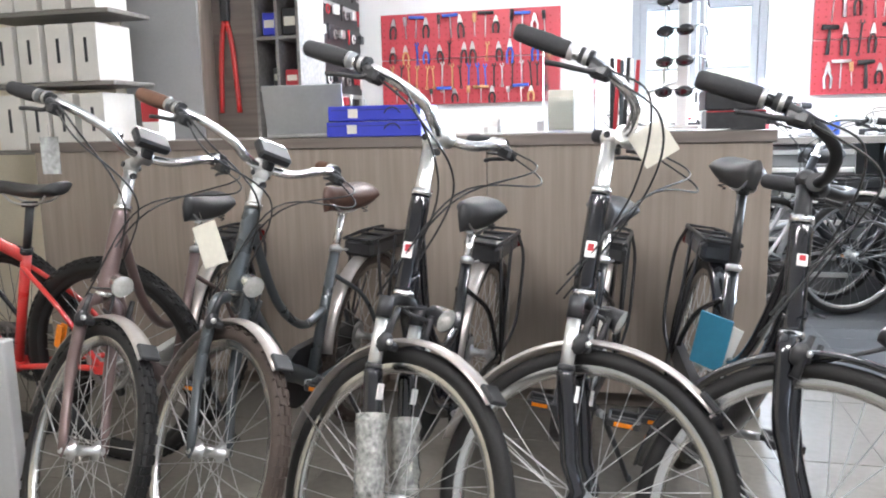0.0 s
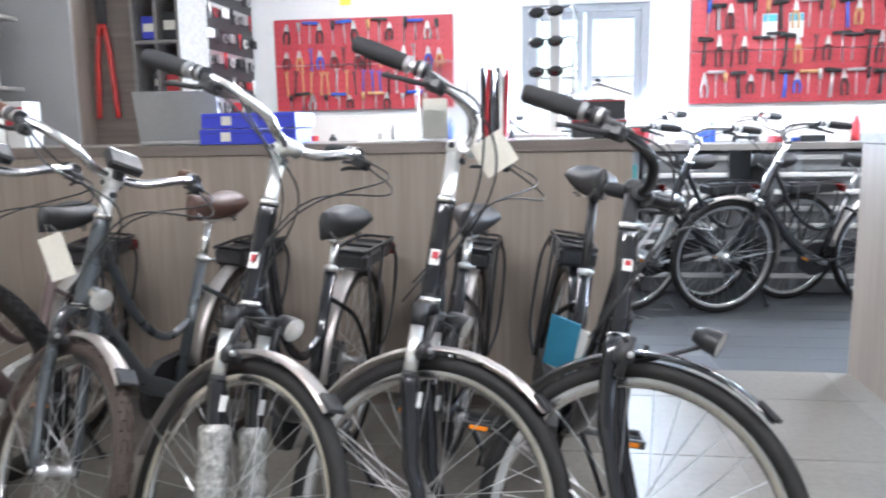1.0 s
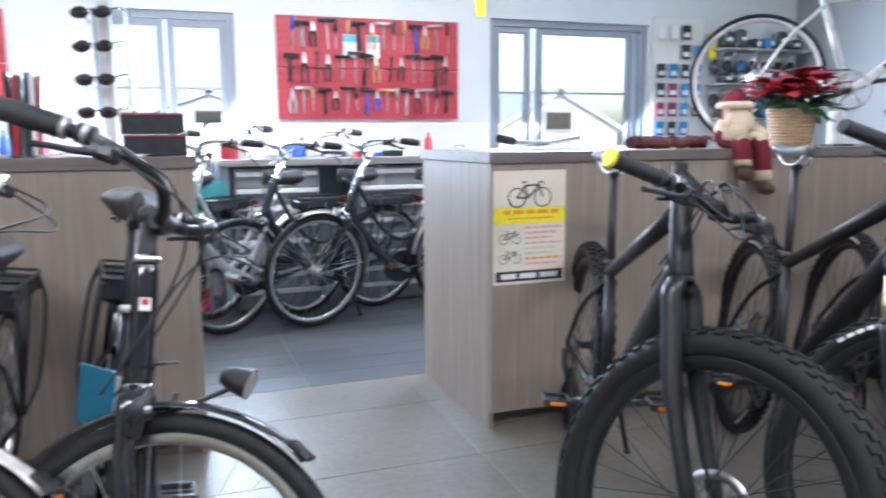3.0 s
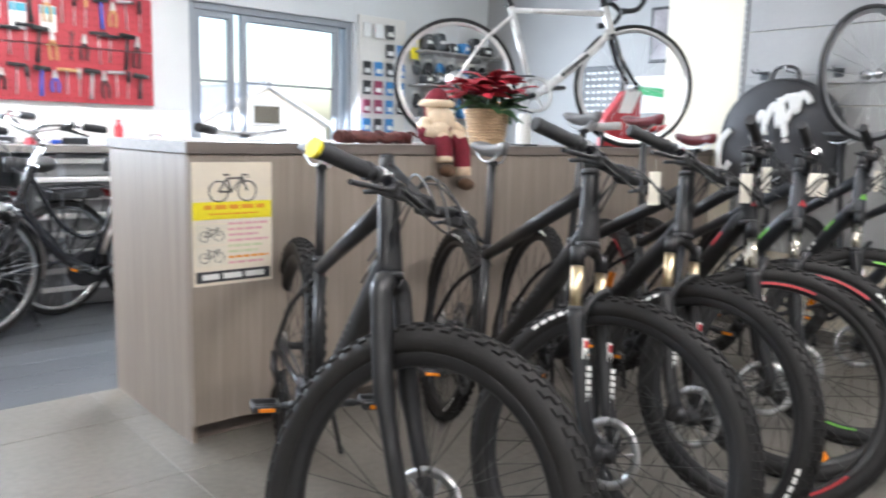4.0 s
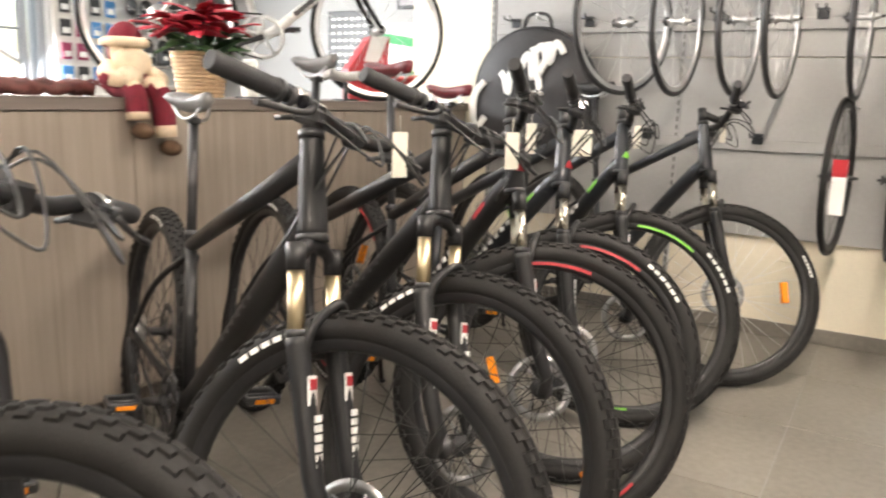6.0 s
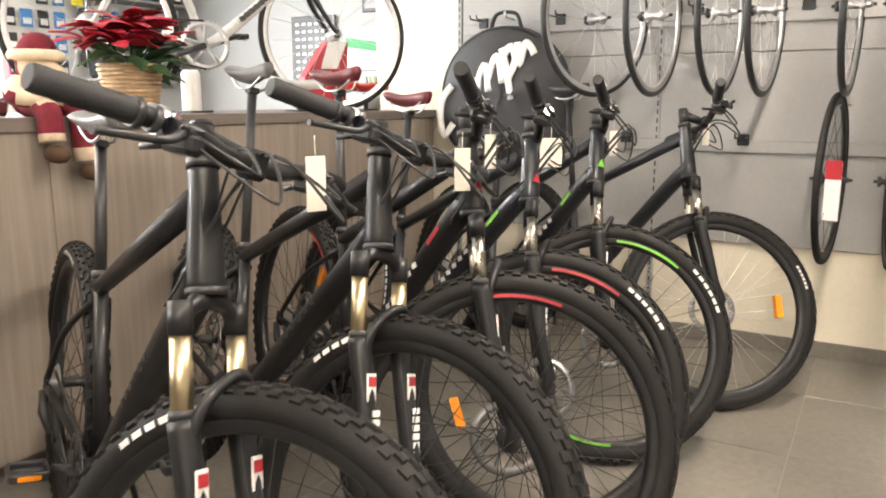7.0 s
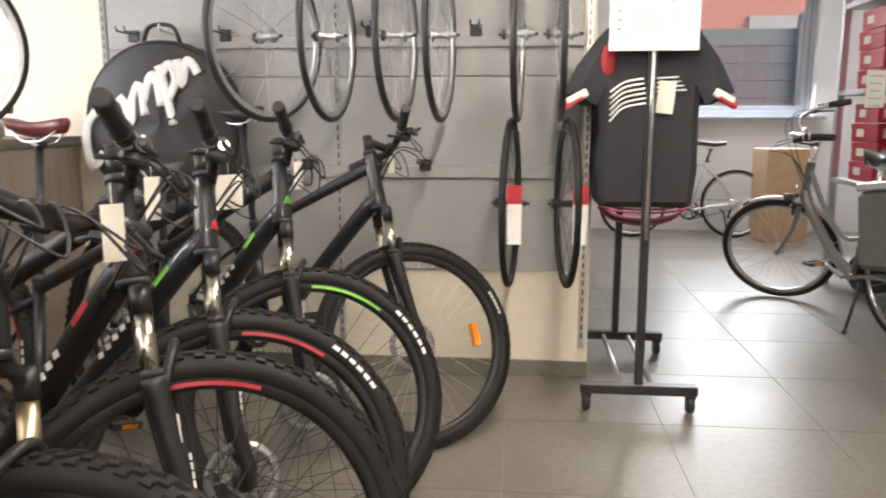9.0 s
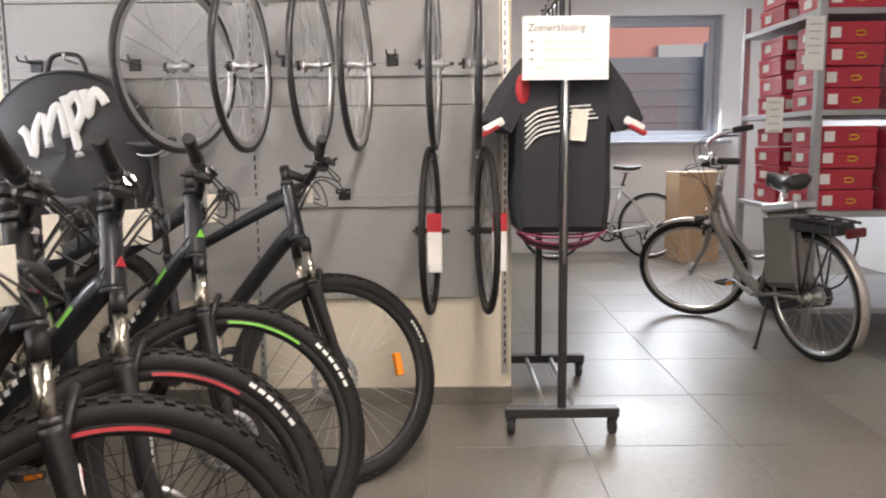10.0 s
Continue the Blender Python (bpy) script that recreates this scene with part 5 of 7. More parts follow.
part("leaflet_pack", Shape().box((-0.05, 0.02, 0.09), (0.10, 0.03, 0.16), (-8, 0, 0), b=0.003), PAPER, bs)
fo = thing("folder_stack", "upright dark and red folders on the counter", "folders", m=pose(0.50, 3.72, 1.083))
for k in range(6):
    part("folder", Shape().box((0.018 * k - 0.05, 0, 0.14), (0.015, 0.22, 0.28 - 0.01 * (k % 3)), (0, 3 * (k % 2), 0), b=0.002), (BLACK, RED, SLATE, BLACK, WHITE, RED)[k], fo)
for k in range(2):
    b = thing("black_box", "black product box with a red edge line", "box", "black boxes", m=pose(0.90 - 0.01 * k, 3.68, 1.083 + 0.075 * k, 0, 0, 3 * k))
    part("carton", Shape().box((0, 0, 0.037), (0.21, 0.18, 0.073), b=0.003), BLACK, b)
    part("edge_line", Shape().box((0, -0.0908, 0.069), (0.21, 0.0012, 0.004), b=0.0003), RED, b)
sm = thing("white_red_box", "small white and red product carton", "box", m=pose(-1.62, 3.75, 1.083, 0, 0, -8))
part("carton", Shape().box((0, 0, 0.10), (0.10, 0.10, 0.20), b=0.002), WHITE, sm)
part("print_patch", Shape().box((0, -0.0508, 0.13), (0.098, 0.0012, 0.09), b=0.0003), RED, sm)
for x, y, w, d in ((0.05, 3.8, 0.30, 0.21), (0.70, 3.62, 0.28, 0.2), (2.75, 3.85, 0.5, 0.32), (2.45, 3.75, 0.30, 0.22)):
    p_ = thing("paper_sheets", "loose white sheets lying on the counter", "papers", "loose papers", m=pose(x, y, 1.083, 0, 0, 12))
    for k in range(3):
        part("sheet", Shape().box((0.01 * k, 0.006 * k, 0.001 + 0.002 * k), (w, d, 0.0016), (0, 0, 3 * k), b=0.0003), WHITE, p_)

# sunglasses tower
sg = thing("sunglasses_stand", "white tower of dark sunglasses on the counter", "sunglasses stand", m=pose(0.72, 4.02, 1.083, 0, 0, -25))
part("base_plate", Shape().box((0, 0, 0.01), (0.26, 0.22, 0.02), b=0.005), WHITE, sg)
part("mast", Shape().box((0, 0.04, 0.45), (0.05, 0.02, 0.86), b=0.004), WHITE, sg)
part("side_mast", Shape().tube([(0.085, 0.04, 0.02), (0.085, 0.04, 0.88)], 0.005, 8), ALLOY, sg)
part("side_mast", Shape().tube([(-0.085, 0.04, 0.02), (-0.085, 0.04, 0.88)], 0.005, 8), ALLOY, sg)
for k in range(6):
    z = 0.16 + 0.125 * k
    g = Shape()
    for s in (-1, 1):
        g.ball((0.044 * s, -0.06, z), (0.040, 0.010, 0.024), 12)
        g.tube(bend([(0.080 * s, -0.055, z + 0.010), (0.092 * s, 0.0, z + 0.022), (0.090 * s, 0.06, z + 0.004), (0.086 * s, 0.085, z - 0.022)], 4), 0.0036, 6)
    g.tube([(-0.012, -0.063, z + 0.009), (0.012, -0.063, z + 0.009)], 0.0036, 6)
    part("sunglasses", g, BLACK_GLOSS, sg)

# garland, doll, poinsettia
ga = Shape()
rnd = random.Random(5)
ga.tube([(2.82 + 0.40 * k / 16, 3.56 + 0.02 * math.sin(k), 1.108 + 0.008 * math.sin(2.3 * k)) for k in range(17)], [0.022 + 0.006 * rnd.random() for _ in range(17)], 10)
for k in range(40):
    a = k * 0.7
    x = 2.82 + 0.40 * k / 40
    ga.tube([(x, 3.56 + 0.026 * math.cos(a), 1.108 + 0.026 * math.sin(a)), (x + 0.03, 3.56 + 0.030 * math.cos(a + 0.9), 1.108 + 0.030 * math.sin(a + 0.9))], 0.004, 5)
solid("garland", ga, mat("dark_wicker_garland", (0.13, 0.045, 0.04), 0.55, 0, 0.5, 40, 0.4), "dark red-brown wicker garland lying on the counter", "garland")
DOLL = mat("plush_doll", (0.17, 0.012, 0.025), 0.9, 0, 0.25, 30, 0.6, 120)
dl = Shape()
dx, dy = 3.24, 3.42
dl.ball((dx, dy, 1.140), (0.082, 0.075, 0.068), 14).ball((dx, dy - 0.01, 1.232), (0.062, 0.056, 0.062), 14)
dl.ball((dx, dy - 0.045, 1.195), (0.075, 0.04, 0.055), 14).ball((dx - 0.045, dy - 0.085, 1.15), (0.05, 0.04, 0.035), 10)
dl.tube([(dx + 0.066 * math.cos(a), dy - 0.01 + 0.060 * math.sin(a), 1.262) for a in [2 * math.pi * k / 20 for k in range(20)]], 0.017, 8, closed=True)
dl.tube(bend([(dx, dy, 1.262), (dx + 0.008, dy, 1.292), (dx + 0.045, dy + 0.01, 1.298), (dx + 0.085, dy + 0.01, 1.262)], 4), [0.058 - 0.0038 * k for k in range(13)], 12)
for s in (-1, 1):
    dl.tube(bend([(dx + 0.06 * s, dy - 0.01, 1.18), (dx + 0.105 * s, dy - 0.05, 1.145), (dx + 0.05 * s, dy - 0.10, 1.135)], 4), 0.029, 10)
    dl.tube(bend([(dx + 0.04 * s, dy - 0.02, 1.12), (dx + 0.05 * s, dy - 0.115, 1.10), (dx + 0.055 * s, dy - 0.135, 1.01 - 0.06 * (s > 0))], 4), 0.037, 10)
    dl.ball((dx + 0.055 * s, dy - 0.155, 0.975 - 0.06 * (s > 0)), (0.032, 0.05, 0.028), 10)
doll = solid("christmas_doll", dl, DOLL, "red plush christmas doll sitting on the counter edge", "doll")
doll.data.materials.append(mat("plush_doll_pale", (0.72, 0.58, 0.42), 0.9, 0, 0.12, 40, 0.6, 140))
doll.data.materials.append(mat("plush_boot", (0.10, 0.055, 0.03), 0.8, 0, 0.2, 40, 0.4, 140))
doll.data.polygons.foreach_set("material_index", [1 if (1.155 < p.center.z < 1.278 and p.center.y < dy - 0.005) or (1.248 < p.center.z < 1.278) or (1.12 < p.center.z < 1.2 and p.center.y < dy - 0.075) or ((1.005 if p.center.x < dx else 0.945) < p.center.z < (1.035 if p.center.x < dx else 0.975) and p.center.y < dy - 0.09) else 2 if p.center.z < (1.005 if p.center.x < dx else 0.945) else 0 for p in doll.data.polygons])

pot = thing("poinsettia", "red poinsettia plant in a woven wicker basket", "plant", m=Matrix.Translation((3.66, 3.52, 1.083)))
WICKER = mat("wicker", (0.50, 0.35, 0.21), 0.7, 0, 0.25, 40, 0.4)
bw = Shape()
for k in range(12):
    r = 0.078 + 0.0022 * k
    z = 0.008 + 0.0145 * k
    bw.tube([((r + 0.004 * (1 if (i + k) % 2 else -1)) * math.cos(2 * math.pi * i / 28), (r + 0.004 * (1 if (i + k) % 2 else -1)) * math.sin(2 * math.pi * i / 28), z) for i in range(28)], 0.0078, 6, closed=True)
bw.m = pose(0, 0, 0, 90)
bw.lathe([(0.0, 0.004), (0.075, 0.004), (0.098, 0.16), (0.0, 0.15)], 24)
part("basket", bw, WICKER, pot, "woven wicker basket")
GREENLEAF = mat("dark_green_leaf", (0.035, 0.085, 0.03), 0.5, 0, 0.35, 30)
REDLEAF = mat("red_bract", (0.38, 0.012, 0.03), 0.5, 0, 0.3, 30)
part("stems", Shape().tube([(0, 0, 0.14), (0.02, 0, 0.3)], 0.008, 6).tube([(0, 0, 0.14), (-0.08, 0.03, 0.28)], 0.006, 6).tube([(0, 0, 0.14), (0.07, -0.05, 0.27)], 0.006, 6), GREENLEAF, pot)


def leaf_mesh(material, L):
    pts = [(0, 0), (0.25, 0.16), (0.45, 0.26), (0.6, 0.20), (0.8, 0.12), (1, 0)]
    v, f = [], []
    for x, w in pts:
        zz = 0.10 * math.sin(x * 3)
        v += [(x * L, -w * L, (zz - 0.04) * L), (x * L, 0, zz * L), (x * L, w * L, (zz - 0.04) * L)]
    for i in range(len(pts) - 1):
        for j in range(2):
            a = i * 3 + j
            f.append((a, a + 1, a + 4, a + 3))
    v2 = [(x, y, z - 0.0015) for x, y, z in v]
    n = len(v)
    return Shape().put(v + v2, f + [tuple(n + i for i in reversed(q)) for q in f], True).mesh("leaf", material)


lg, lr = leaf_mesh(GREENLEAF, 0.15), leaf_mesh(REDLEAF, 0.135)
for k in range(26):
    a, z = rnd.uniform(0, 6.28), rnd.uniform(0.17, 0.27)
    part("leaf", lg, None, pot, m=Matrix.Translation((0.05 * math.cos(a), 0.05 * math.sin(a), z)) @ Euler((rnd.uniform(-0.4, 0.4), rnd.uniform(-0.5, 0.6), a)).to_matrix().to_4x4())
for k in range(13):
    ca, cr_ = rnd.uniform(0, 6.28), rnd.uniform(0.0, 0.16)
    c0 = Vector((cr_ * math.cos(ca), cr_ * math.sin(ca), rnd.uniform(0.28, 0.36) - cr_ * 0.4))
    for q in range(6):
        a = q * 1.05 + rnd.uniform(-0.2, 0.2)
        part("bract", lr, None, pot, m=Matrix.Translation(c0) @ Euler((rnd.uniform(-0.3, 0.3), rnd.uniform(-0.35, 0.25), a)).to_matrix().to_4x4())

ds = thing("red_display_box", "red and white cardboard display stand", "display box", m=pose(4.86, 3.62, 1.083, 0, 0, -35))
part("carton", Shape().prism([(-0.10, 0), (0.10, 0), (0.12, 0.33), (0.02, 0.33), (-0.10, 0.16)], -0.06, 0.06), RED, ds)
part("white_face", Shape().prism([(-0.02, 0.2), (0.02, 0.332), (0.115, 0.332), (0.06, 0.2)], -0.063, -0.0605), WHITE, ds)


def loose_saddle(x, y, z, turn, material, label):
    s = thing("display_saddle", label, "saddle", "saddles for sale", m=pose(x, y, z, 0, 0, turn))
    part("shell", saddle_shape(0.27, 0.14, 0.045), material, s, m=Matrix.Translation((0, 0, 0.115)))
    part("support", Shape().tube([(0, 0, 0), (0, 0, 0.085)], 0.012, 10).box((0, 0, 0.004), (0.09, 0.09, 0.008)), BLACK, s)


SADDLE_WHITE = mat("white_saddle", (0.62, 0.61, 0.60), 0.4, 0, 0.1, 20)
loose_saddle(4.95, 3.42, 1.083, -20, RED_PAINT, "red racing saddle on a small stand")
loose_saddle(4.45, 3.42, 1.083, -10, SADDLE_WHITE, "white saddle on a small counter stand")
cn = thing("white_canister", "white canister standing beside the wicker basket", "canister", m=Matrix.Translation((3.97, 3.56, 1.083)))
part("body", Shape(pose(0, 0, 0, 90)).lathe([(0.0, 0.0), (0.036, 0.0), (0.038, 0.006), (0.036, 0.15), (0.028, 0.165), (0.0, 0.166)], 20), WHITE, cn)
part("foot", Shape().box((0.01, 0, 0.004), (0.12, 0.09, 0.008), b=0.002), BLACK, cn)
pc = thing("tool_cup", "grey cup of pens and small tools", "cup", m=Matrix.Translation((5.20, 3.55, 1.083)))
part("cup", Shape(pose(0, 0, 0, 90)).lathe([(0.0, 0.0), (0.04, 0.0), (0.042, 0.10), (0.036, 0.10), (0.036, 0.01)], 16), ALLOY, pc)
for k in range(5):
    part("pen", Shape().tube([(0.015 * math.cos(k), 0.015 * math.sin(k), 0.02), (0.035 * math.cos(k), 0.035 * math.sin(k), 0.17)], 0.004, 6), (BLACK, GREEN, BLACK, ALLOY, GREEN)[k], pc)
hb = thing("loose_handlebar", "loose handlebar and stem on the counter", "handlebar", m=pose(2.52, 3.8, 1.10, 0, 0, 25))
part("bar", Shape().tube(bend([(-0.28, 0, 0.03), (-0.1, 0.03, 0.01), (0.1, 0.03, 0.01), (0.28, 0, 0.03)], 5), 0.013, 10), ALLOY, hb)
part("grip", Shape().tube([(-0.30, -0.005, 0.032), (-0.19, 0.012, 0.02)], 0.018, 12), GRIP, hb)

# ---- left end: shelves with white boxes, cabinet, cubby unit ----
SHELF = wood("grey_shelf_board", (0.25, 0.235, 0.22), (1.2, 30, 30))
BOXWHITE = mat("white_carton", (0.72, 0.70, 0.66), 0.55, 0, 0.05, 10)
sh_unit = thing("wall_shelf", "grey wall shelves stacked with white shoe cartons", "shelf", m=Matrix.Translation((-2.37, 4.1, 0)))
slab("wall_shelf_back", (X0, 4.32, 0), (-2.25, 4.40, TOP), WALL_CREAM, "cream painted wall behind the shelves")
for z in (1.03, 1.37, 1.72):
    part("board", Shape().box((0, 0, z), (0.80, 0.34, 0.022)), SHELF, sh_unit)
for z in (1.041, 1.381, 1.731):
    for k in range(4):
        w = 0.135 if k else 0.15
        b = thing("white_carton", "tall white carton with printed side", "box", "white cartons", m=pose(-2.60 + 0.165 * k, 4.05, z + 0.001, 0, 0, rnd.uniform(-3, 3)))
        part("carton", Shape().box((0, 0, 0.14), (w, 0.26, 0.28), b=0.002), BOXWHITE, b)
        pr = part("print_line", Shape().box((0.0, -0.1308, 0.15), (0.018, 0.001, 0.12), b=0.0003), INK, b)
cab = thing("tall_cabinet", "light grey tall cabinet with a round sticker", "cabinet", m=Matrix.Translation((-2.0, 4.42, 0)))
CABGREY = mat("light_grey_laminate", (0.40, 0.40, 0.40), 0.45, 0, 0.06, 4)
part("body", Shape().box((0, 0.19, 1.03), (0.48, 0.40, 2.06)), LAMINATE, cab)
dr = part("door", Shape().box((0, -0.02, 1.03), (0.47, 0.02, 2.03), b=0.002), CABGREY, cab)
part("sticker", Shape(Matrix.Translation((0.08, -0.0315, 1.93))).lathe([(0.0, -0.001), (0.045, -0.001), (0.045, 0.001)], 20), SLATE, dr)
cu = thing("cubby_unit", "dark grey cubby shelf full of small parts", "shelf unit", m=Matrix.Translation((-1.42, 4.72, 0)))
part("side_panel", Shape().box((-0.245, 0.0, 1.03), (0.30, 0.36, 2.06), b=0.002), PLINTH, cu)
for x in (-0.086, 0.045, 0.17):
    part("upright", Shape().box((x, 0.0, 1.0), (0.018, 0.36, 2.0), b=0.002), SHELF, cu)
for z in (0.3, 0.7, 1.06, 1.34, 1.62, 1.90):
    part("board", Shape().box((0.042, 0.0, z), (0.255, 0.355, 0.018), b=0.002), SHELF, cu)
part("back_panel", Shape().box((0.042, 0.175, 1.0), (0.255, 0.01, 2.0), b=0.001), SHELF, cu)
for k, (x, z, w, h, mt_) in enumerate(((0.0, 1.63, 0.10, 0.12, BLUE_CARD), (0.05, 1.35, 0.06, 0.10, BLACK), (0.18, 1.35, 0.10, 0.09, RED), (0.18, 1.63, 0.11, 0.14, BLACK), (0.0, 1.91, 0.12, 0.13, BLACK), (0.17, 1.91, 0.10, 0.15, WHITE), (0.0, 1.07, 0.12, 0.1, WHITE), (0.18, 1.07, 0.1, 0.14, SLATE))):
    b = thing("parts_box", "small carton of spare parts in a cubby", "box", "parts boxes", m=Matrix.Translation((-1.435 + x * 0.68, 4.66, z + 0.01)))
    part("carton", Shape().box((0, 0, h / 2), (w * 0.8, 0.16, h), b=0.003), mt_, b)
    part("label", Shape().box((0, -0.081, h * 0.5), (w * 0.6, 0.001, h * 0.35), b=0.0002), PAPER, b)
bc = thing("bolt_cutter", "long red-handled bolt cutter hanging on the panel", "bolt cutter", m=pose(-1.67, 4.525, 1.50))
for s in (-1, 1):
    part("handle", Shape().tube(bend([(0.01 * s, 0, 0.22), (0.035 * s, 0, 0.05), (0.055 * s, 0, -0.28)], 4), 0.014, 10), RED_PAINT, bc)
part("jaw", Shape().box((0, 0, 0.27), (0.05, 0.03, 0.11), b=0.008).ball((0, 0, 0.34), (0.035, 0.018, 0.05), 10), BLACK, bc)

# side wall of the workshop with dark tool strips
slab("wall_workshop_west", (-1.72, 4.92, 0), (-1.60, 6.5, TOP), WALL_WHITE, "white workshop side wall behind dark tool strips")
tr_ = thing("tool_wall", "black slatted wall panel hung with small tools", "tool panel", m=Matrix.Translation((-1.585, 5.70, 0)))
part("panel", Shape().box((0, 0, 1.72), (0.02, 1.54, 1.22), b=0.003), BLACK, tr_)
for k in range(7):
    z = 1.20 + 0.16 * k
    part("slat", Shape().box((0.016, 0, z), (0.012, 1.52, 0.03), b=0.002), ALLOY if k % 2 else GREY_PAINT, tr_)
    for q in range(12):
        y = -0.69 + 0.125 * q + rnd.uniform(-0.02, 0.02)
        sh = Shape()
        if (q + k) % 3 == 0:
            sh.box((0.04, y, z - 0.04), (0.03, 0.07, 0.06), b=0.004)
        elif (q + k) % 3 == 1:
            sh.tube([(0.035, y, z + 0.01), (0.035, y, z - 0.10)], [0.012, 0.006], 8)
        else:
            sh.tube([(0.035 + 0.0 * i, y + 0.03 * math.cos(i * 0.6), z - 0.05 + 0.03 * math.sin(i * 0.6)) for i in range(11)], 0.006, 6)
        part("small_tool", sh, (ALLOY, BLACK, RED, ALLOY, WHITE)[(q * 2 + k) % 5], tr_)


# ---- red pegboards and tools on the workshop wall ----
def spanner(m, L, material=ALLOY):
    s = Shape().tube([(0, 0, -L * 0.42), (0, 0, L * 0.40)], [0.006, 0.007], 6, flat=1.0)
    s.tube([(0.013 * math.cos(a), 0, L * 0.43 + 0.013 * math.sin(a)) for a in [math.pi * 0.72 + 5.2 * i / 10 for i in range(11)]], 0.005, 5)
    s.tube([(0.010 * math.cos(a), 0, -L * 0.45 + 0.010 * math.sin(a)) for a in [6.283 * i / 10 for i in range(10)]], 0.004, 5, closed=True)
    return [(s, material)]


def pliers(m, L, material):
    h = Shape()
    for q in (-1, 1):
        h.tube(bend([(0.004 * q, 0, L * 0.12), (0.022 * q, 0, -L * 0.12), (0.018 * q, 0, -L * 0.5)], 4), 0.0085, 8)
    j = Shape().prism([(-0.02, L * 0.10), (0.02, L * 0.10), (0.012, L * 0.32), (0.004, L * 0.45), (-0.004, L * 0.45), (-0.012, L * 0.32)], -0.006, 0.006)
    return [(h, material), (j, ALLOY)]


def hammer(m, L, material):
    return [(Shape().tube([(0, 0, -L * 0.55), (0, 0, L * 0.36)], [0.014, 0.010], 8), material), (Shape().tube([(-0.05, 0, L * 0.40), (0.055, 0, L * 0.40)], [0.018, 0.014], 10), STEEL_BLACK)]


def driver(m, L, material):
    return [(Shape().tube([(0, 0, L * 0.1), (0, 0, L * 0.5)], [0.013, 0.015], 8), material), (Shape().tube([(0, 0, -L * 0.5), (0, 0, L * 0.1)], 0.004, 6), ALLOY)]


def tee(m, L, material):
    return [(Shape().tube([(-0.06, 0, L * 0.45), (0.06, 0, L * 0.45)], 0.012, 8), material), (Shape().tube([(0, 0, -L * 0.5), (0, 0, L * 0.45)], 0.005, 6), ALLOY)]


BLUE_HANDLE = mat("blue_tool_handle", (0.05, 0.12, 0.55), 0.45)
WOOD_HANDLE = wood("wooden_handle", (0.55, 0.33, 0.14))
KINDS = ((spanner, "steel open-end spanner hanging on the board", "spanner"), (pliers, "pliers with coloured handles on the board", "pliers"), (hammer, "hammer hanging on the red board", "hammer"), (driver, "screwdriver hanging on the red board", "screwdriver"), (tee, "long T-handled key on the red board", "hex key"))
HOLE_SHADE = mat("peg_hole_shade", (0.20, 0.015, 0.015), 0.7)


def pegboard(x0, x1, z0, z1, rows, seed, label):
    r_ = random.Random(seed)
    root = thing("pegboard", label, "pegboard", "pegboards", m=Matrix.Translation(((x0 + x1) / 2, Y1 - 0.02, (z0 + z1) / 2)))
    w, h = x1 - x0, z1 - z0
    half = h / 2
    for k in range(2):
        part("panel", Shape().box((0, 0, -h / 4 + half * k), (w, 0.012, half - 0.006), b=0.002), PEG_RED, root)
    # flat dark squares paint the shade inside peg holes; the panel is not pierced
    hs = Shape()
    n = 0
    for i in range(int(w / 0.05)):
        for j in range(int(h / 0.05)):
            hs.put([(-w / 2 + 0.025 + 0.05 * i + a, -0.0065, -h / 2 + 0.03 + 0.05 * j + b) for a, b in ((-0.005, -0.005), (0.005, -0.005), (0.005, 0.005), (-0.005, 0.005))], [(0, 1, 2, 3)])
    part("perforation_shade", hs, HOLE_SHADE, root)["kind"] = "stuff"
    for z, kinds, n, L in rows:
        for k in range(n):
            kind, lab, cat = KINDS[kinds[k % len(kinds)]]
            ln = L * r_.uniform(0.8, 1.15)
            x = x0 + 0.06 + (x1 - x0 - 0.12) * (k + 0.5 + r_.uniform(-0.15, 0.15)) / n
            cols = (BLUE_HANDLE, BLACK, ALLOY, BLACK, WOOD_HANDLE, BLACK, ALLOY)
            t = thing(cat.replace(" ", "_"), lab, cat, "tools on the boards", m=pose(x, Y1 - 0.05, z, 0, r_.uniform(-5, 5), 0))
            for q, (s, mt2) in enumerate(kind(None, ln, cols[r_.randrange(7)])):
                part(("handle", "head")[q] if kind is not spanner else "shank", s, mt2, t)


pegboard(-1.40, 0.0, 1.29, 1.99, ((1.88, (1, 3, 4), 14, 0.17), (1.68, (1, 1, 0), 14, 0.17), (1.50, (0,), 19, 0.21), (1.36, (3, 4, 1), 13, 0.13)), 11, "red perforated tool board full of spanners and pliers")
pegboard(1.74, 3.15, 1.28, 2.03, ((1.90, (3, 2, 1, 4, 3), 15, 0.22), (1.66, (2, 1, 0, 1, 4, 4), 14, 0.22), (1.42, (1, 4, 3, 2), 16, 0.18)), 23, "red perforated tool board with hammers and pliers")
for x, c in ((2.28, WHITE), (2.46, WHITE)):
    cd = thing("blister_card", "blue and white blister card on the board", "card", "blister cards", m=Matrix.Translation((x, Y1 - 0.04, 1.82)))
    part("card", Shape().box((0, 0, 0), (0.10, 0.006, 0.17), b=0.001), c, cd)
    part("header", Shape().box((0, -0.0042, 0.055), (0.098, 0.001, 0.05), b=0.0003), mat("cyan_print", (0.10, 0.42, 0.55), 0.5), cd)
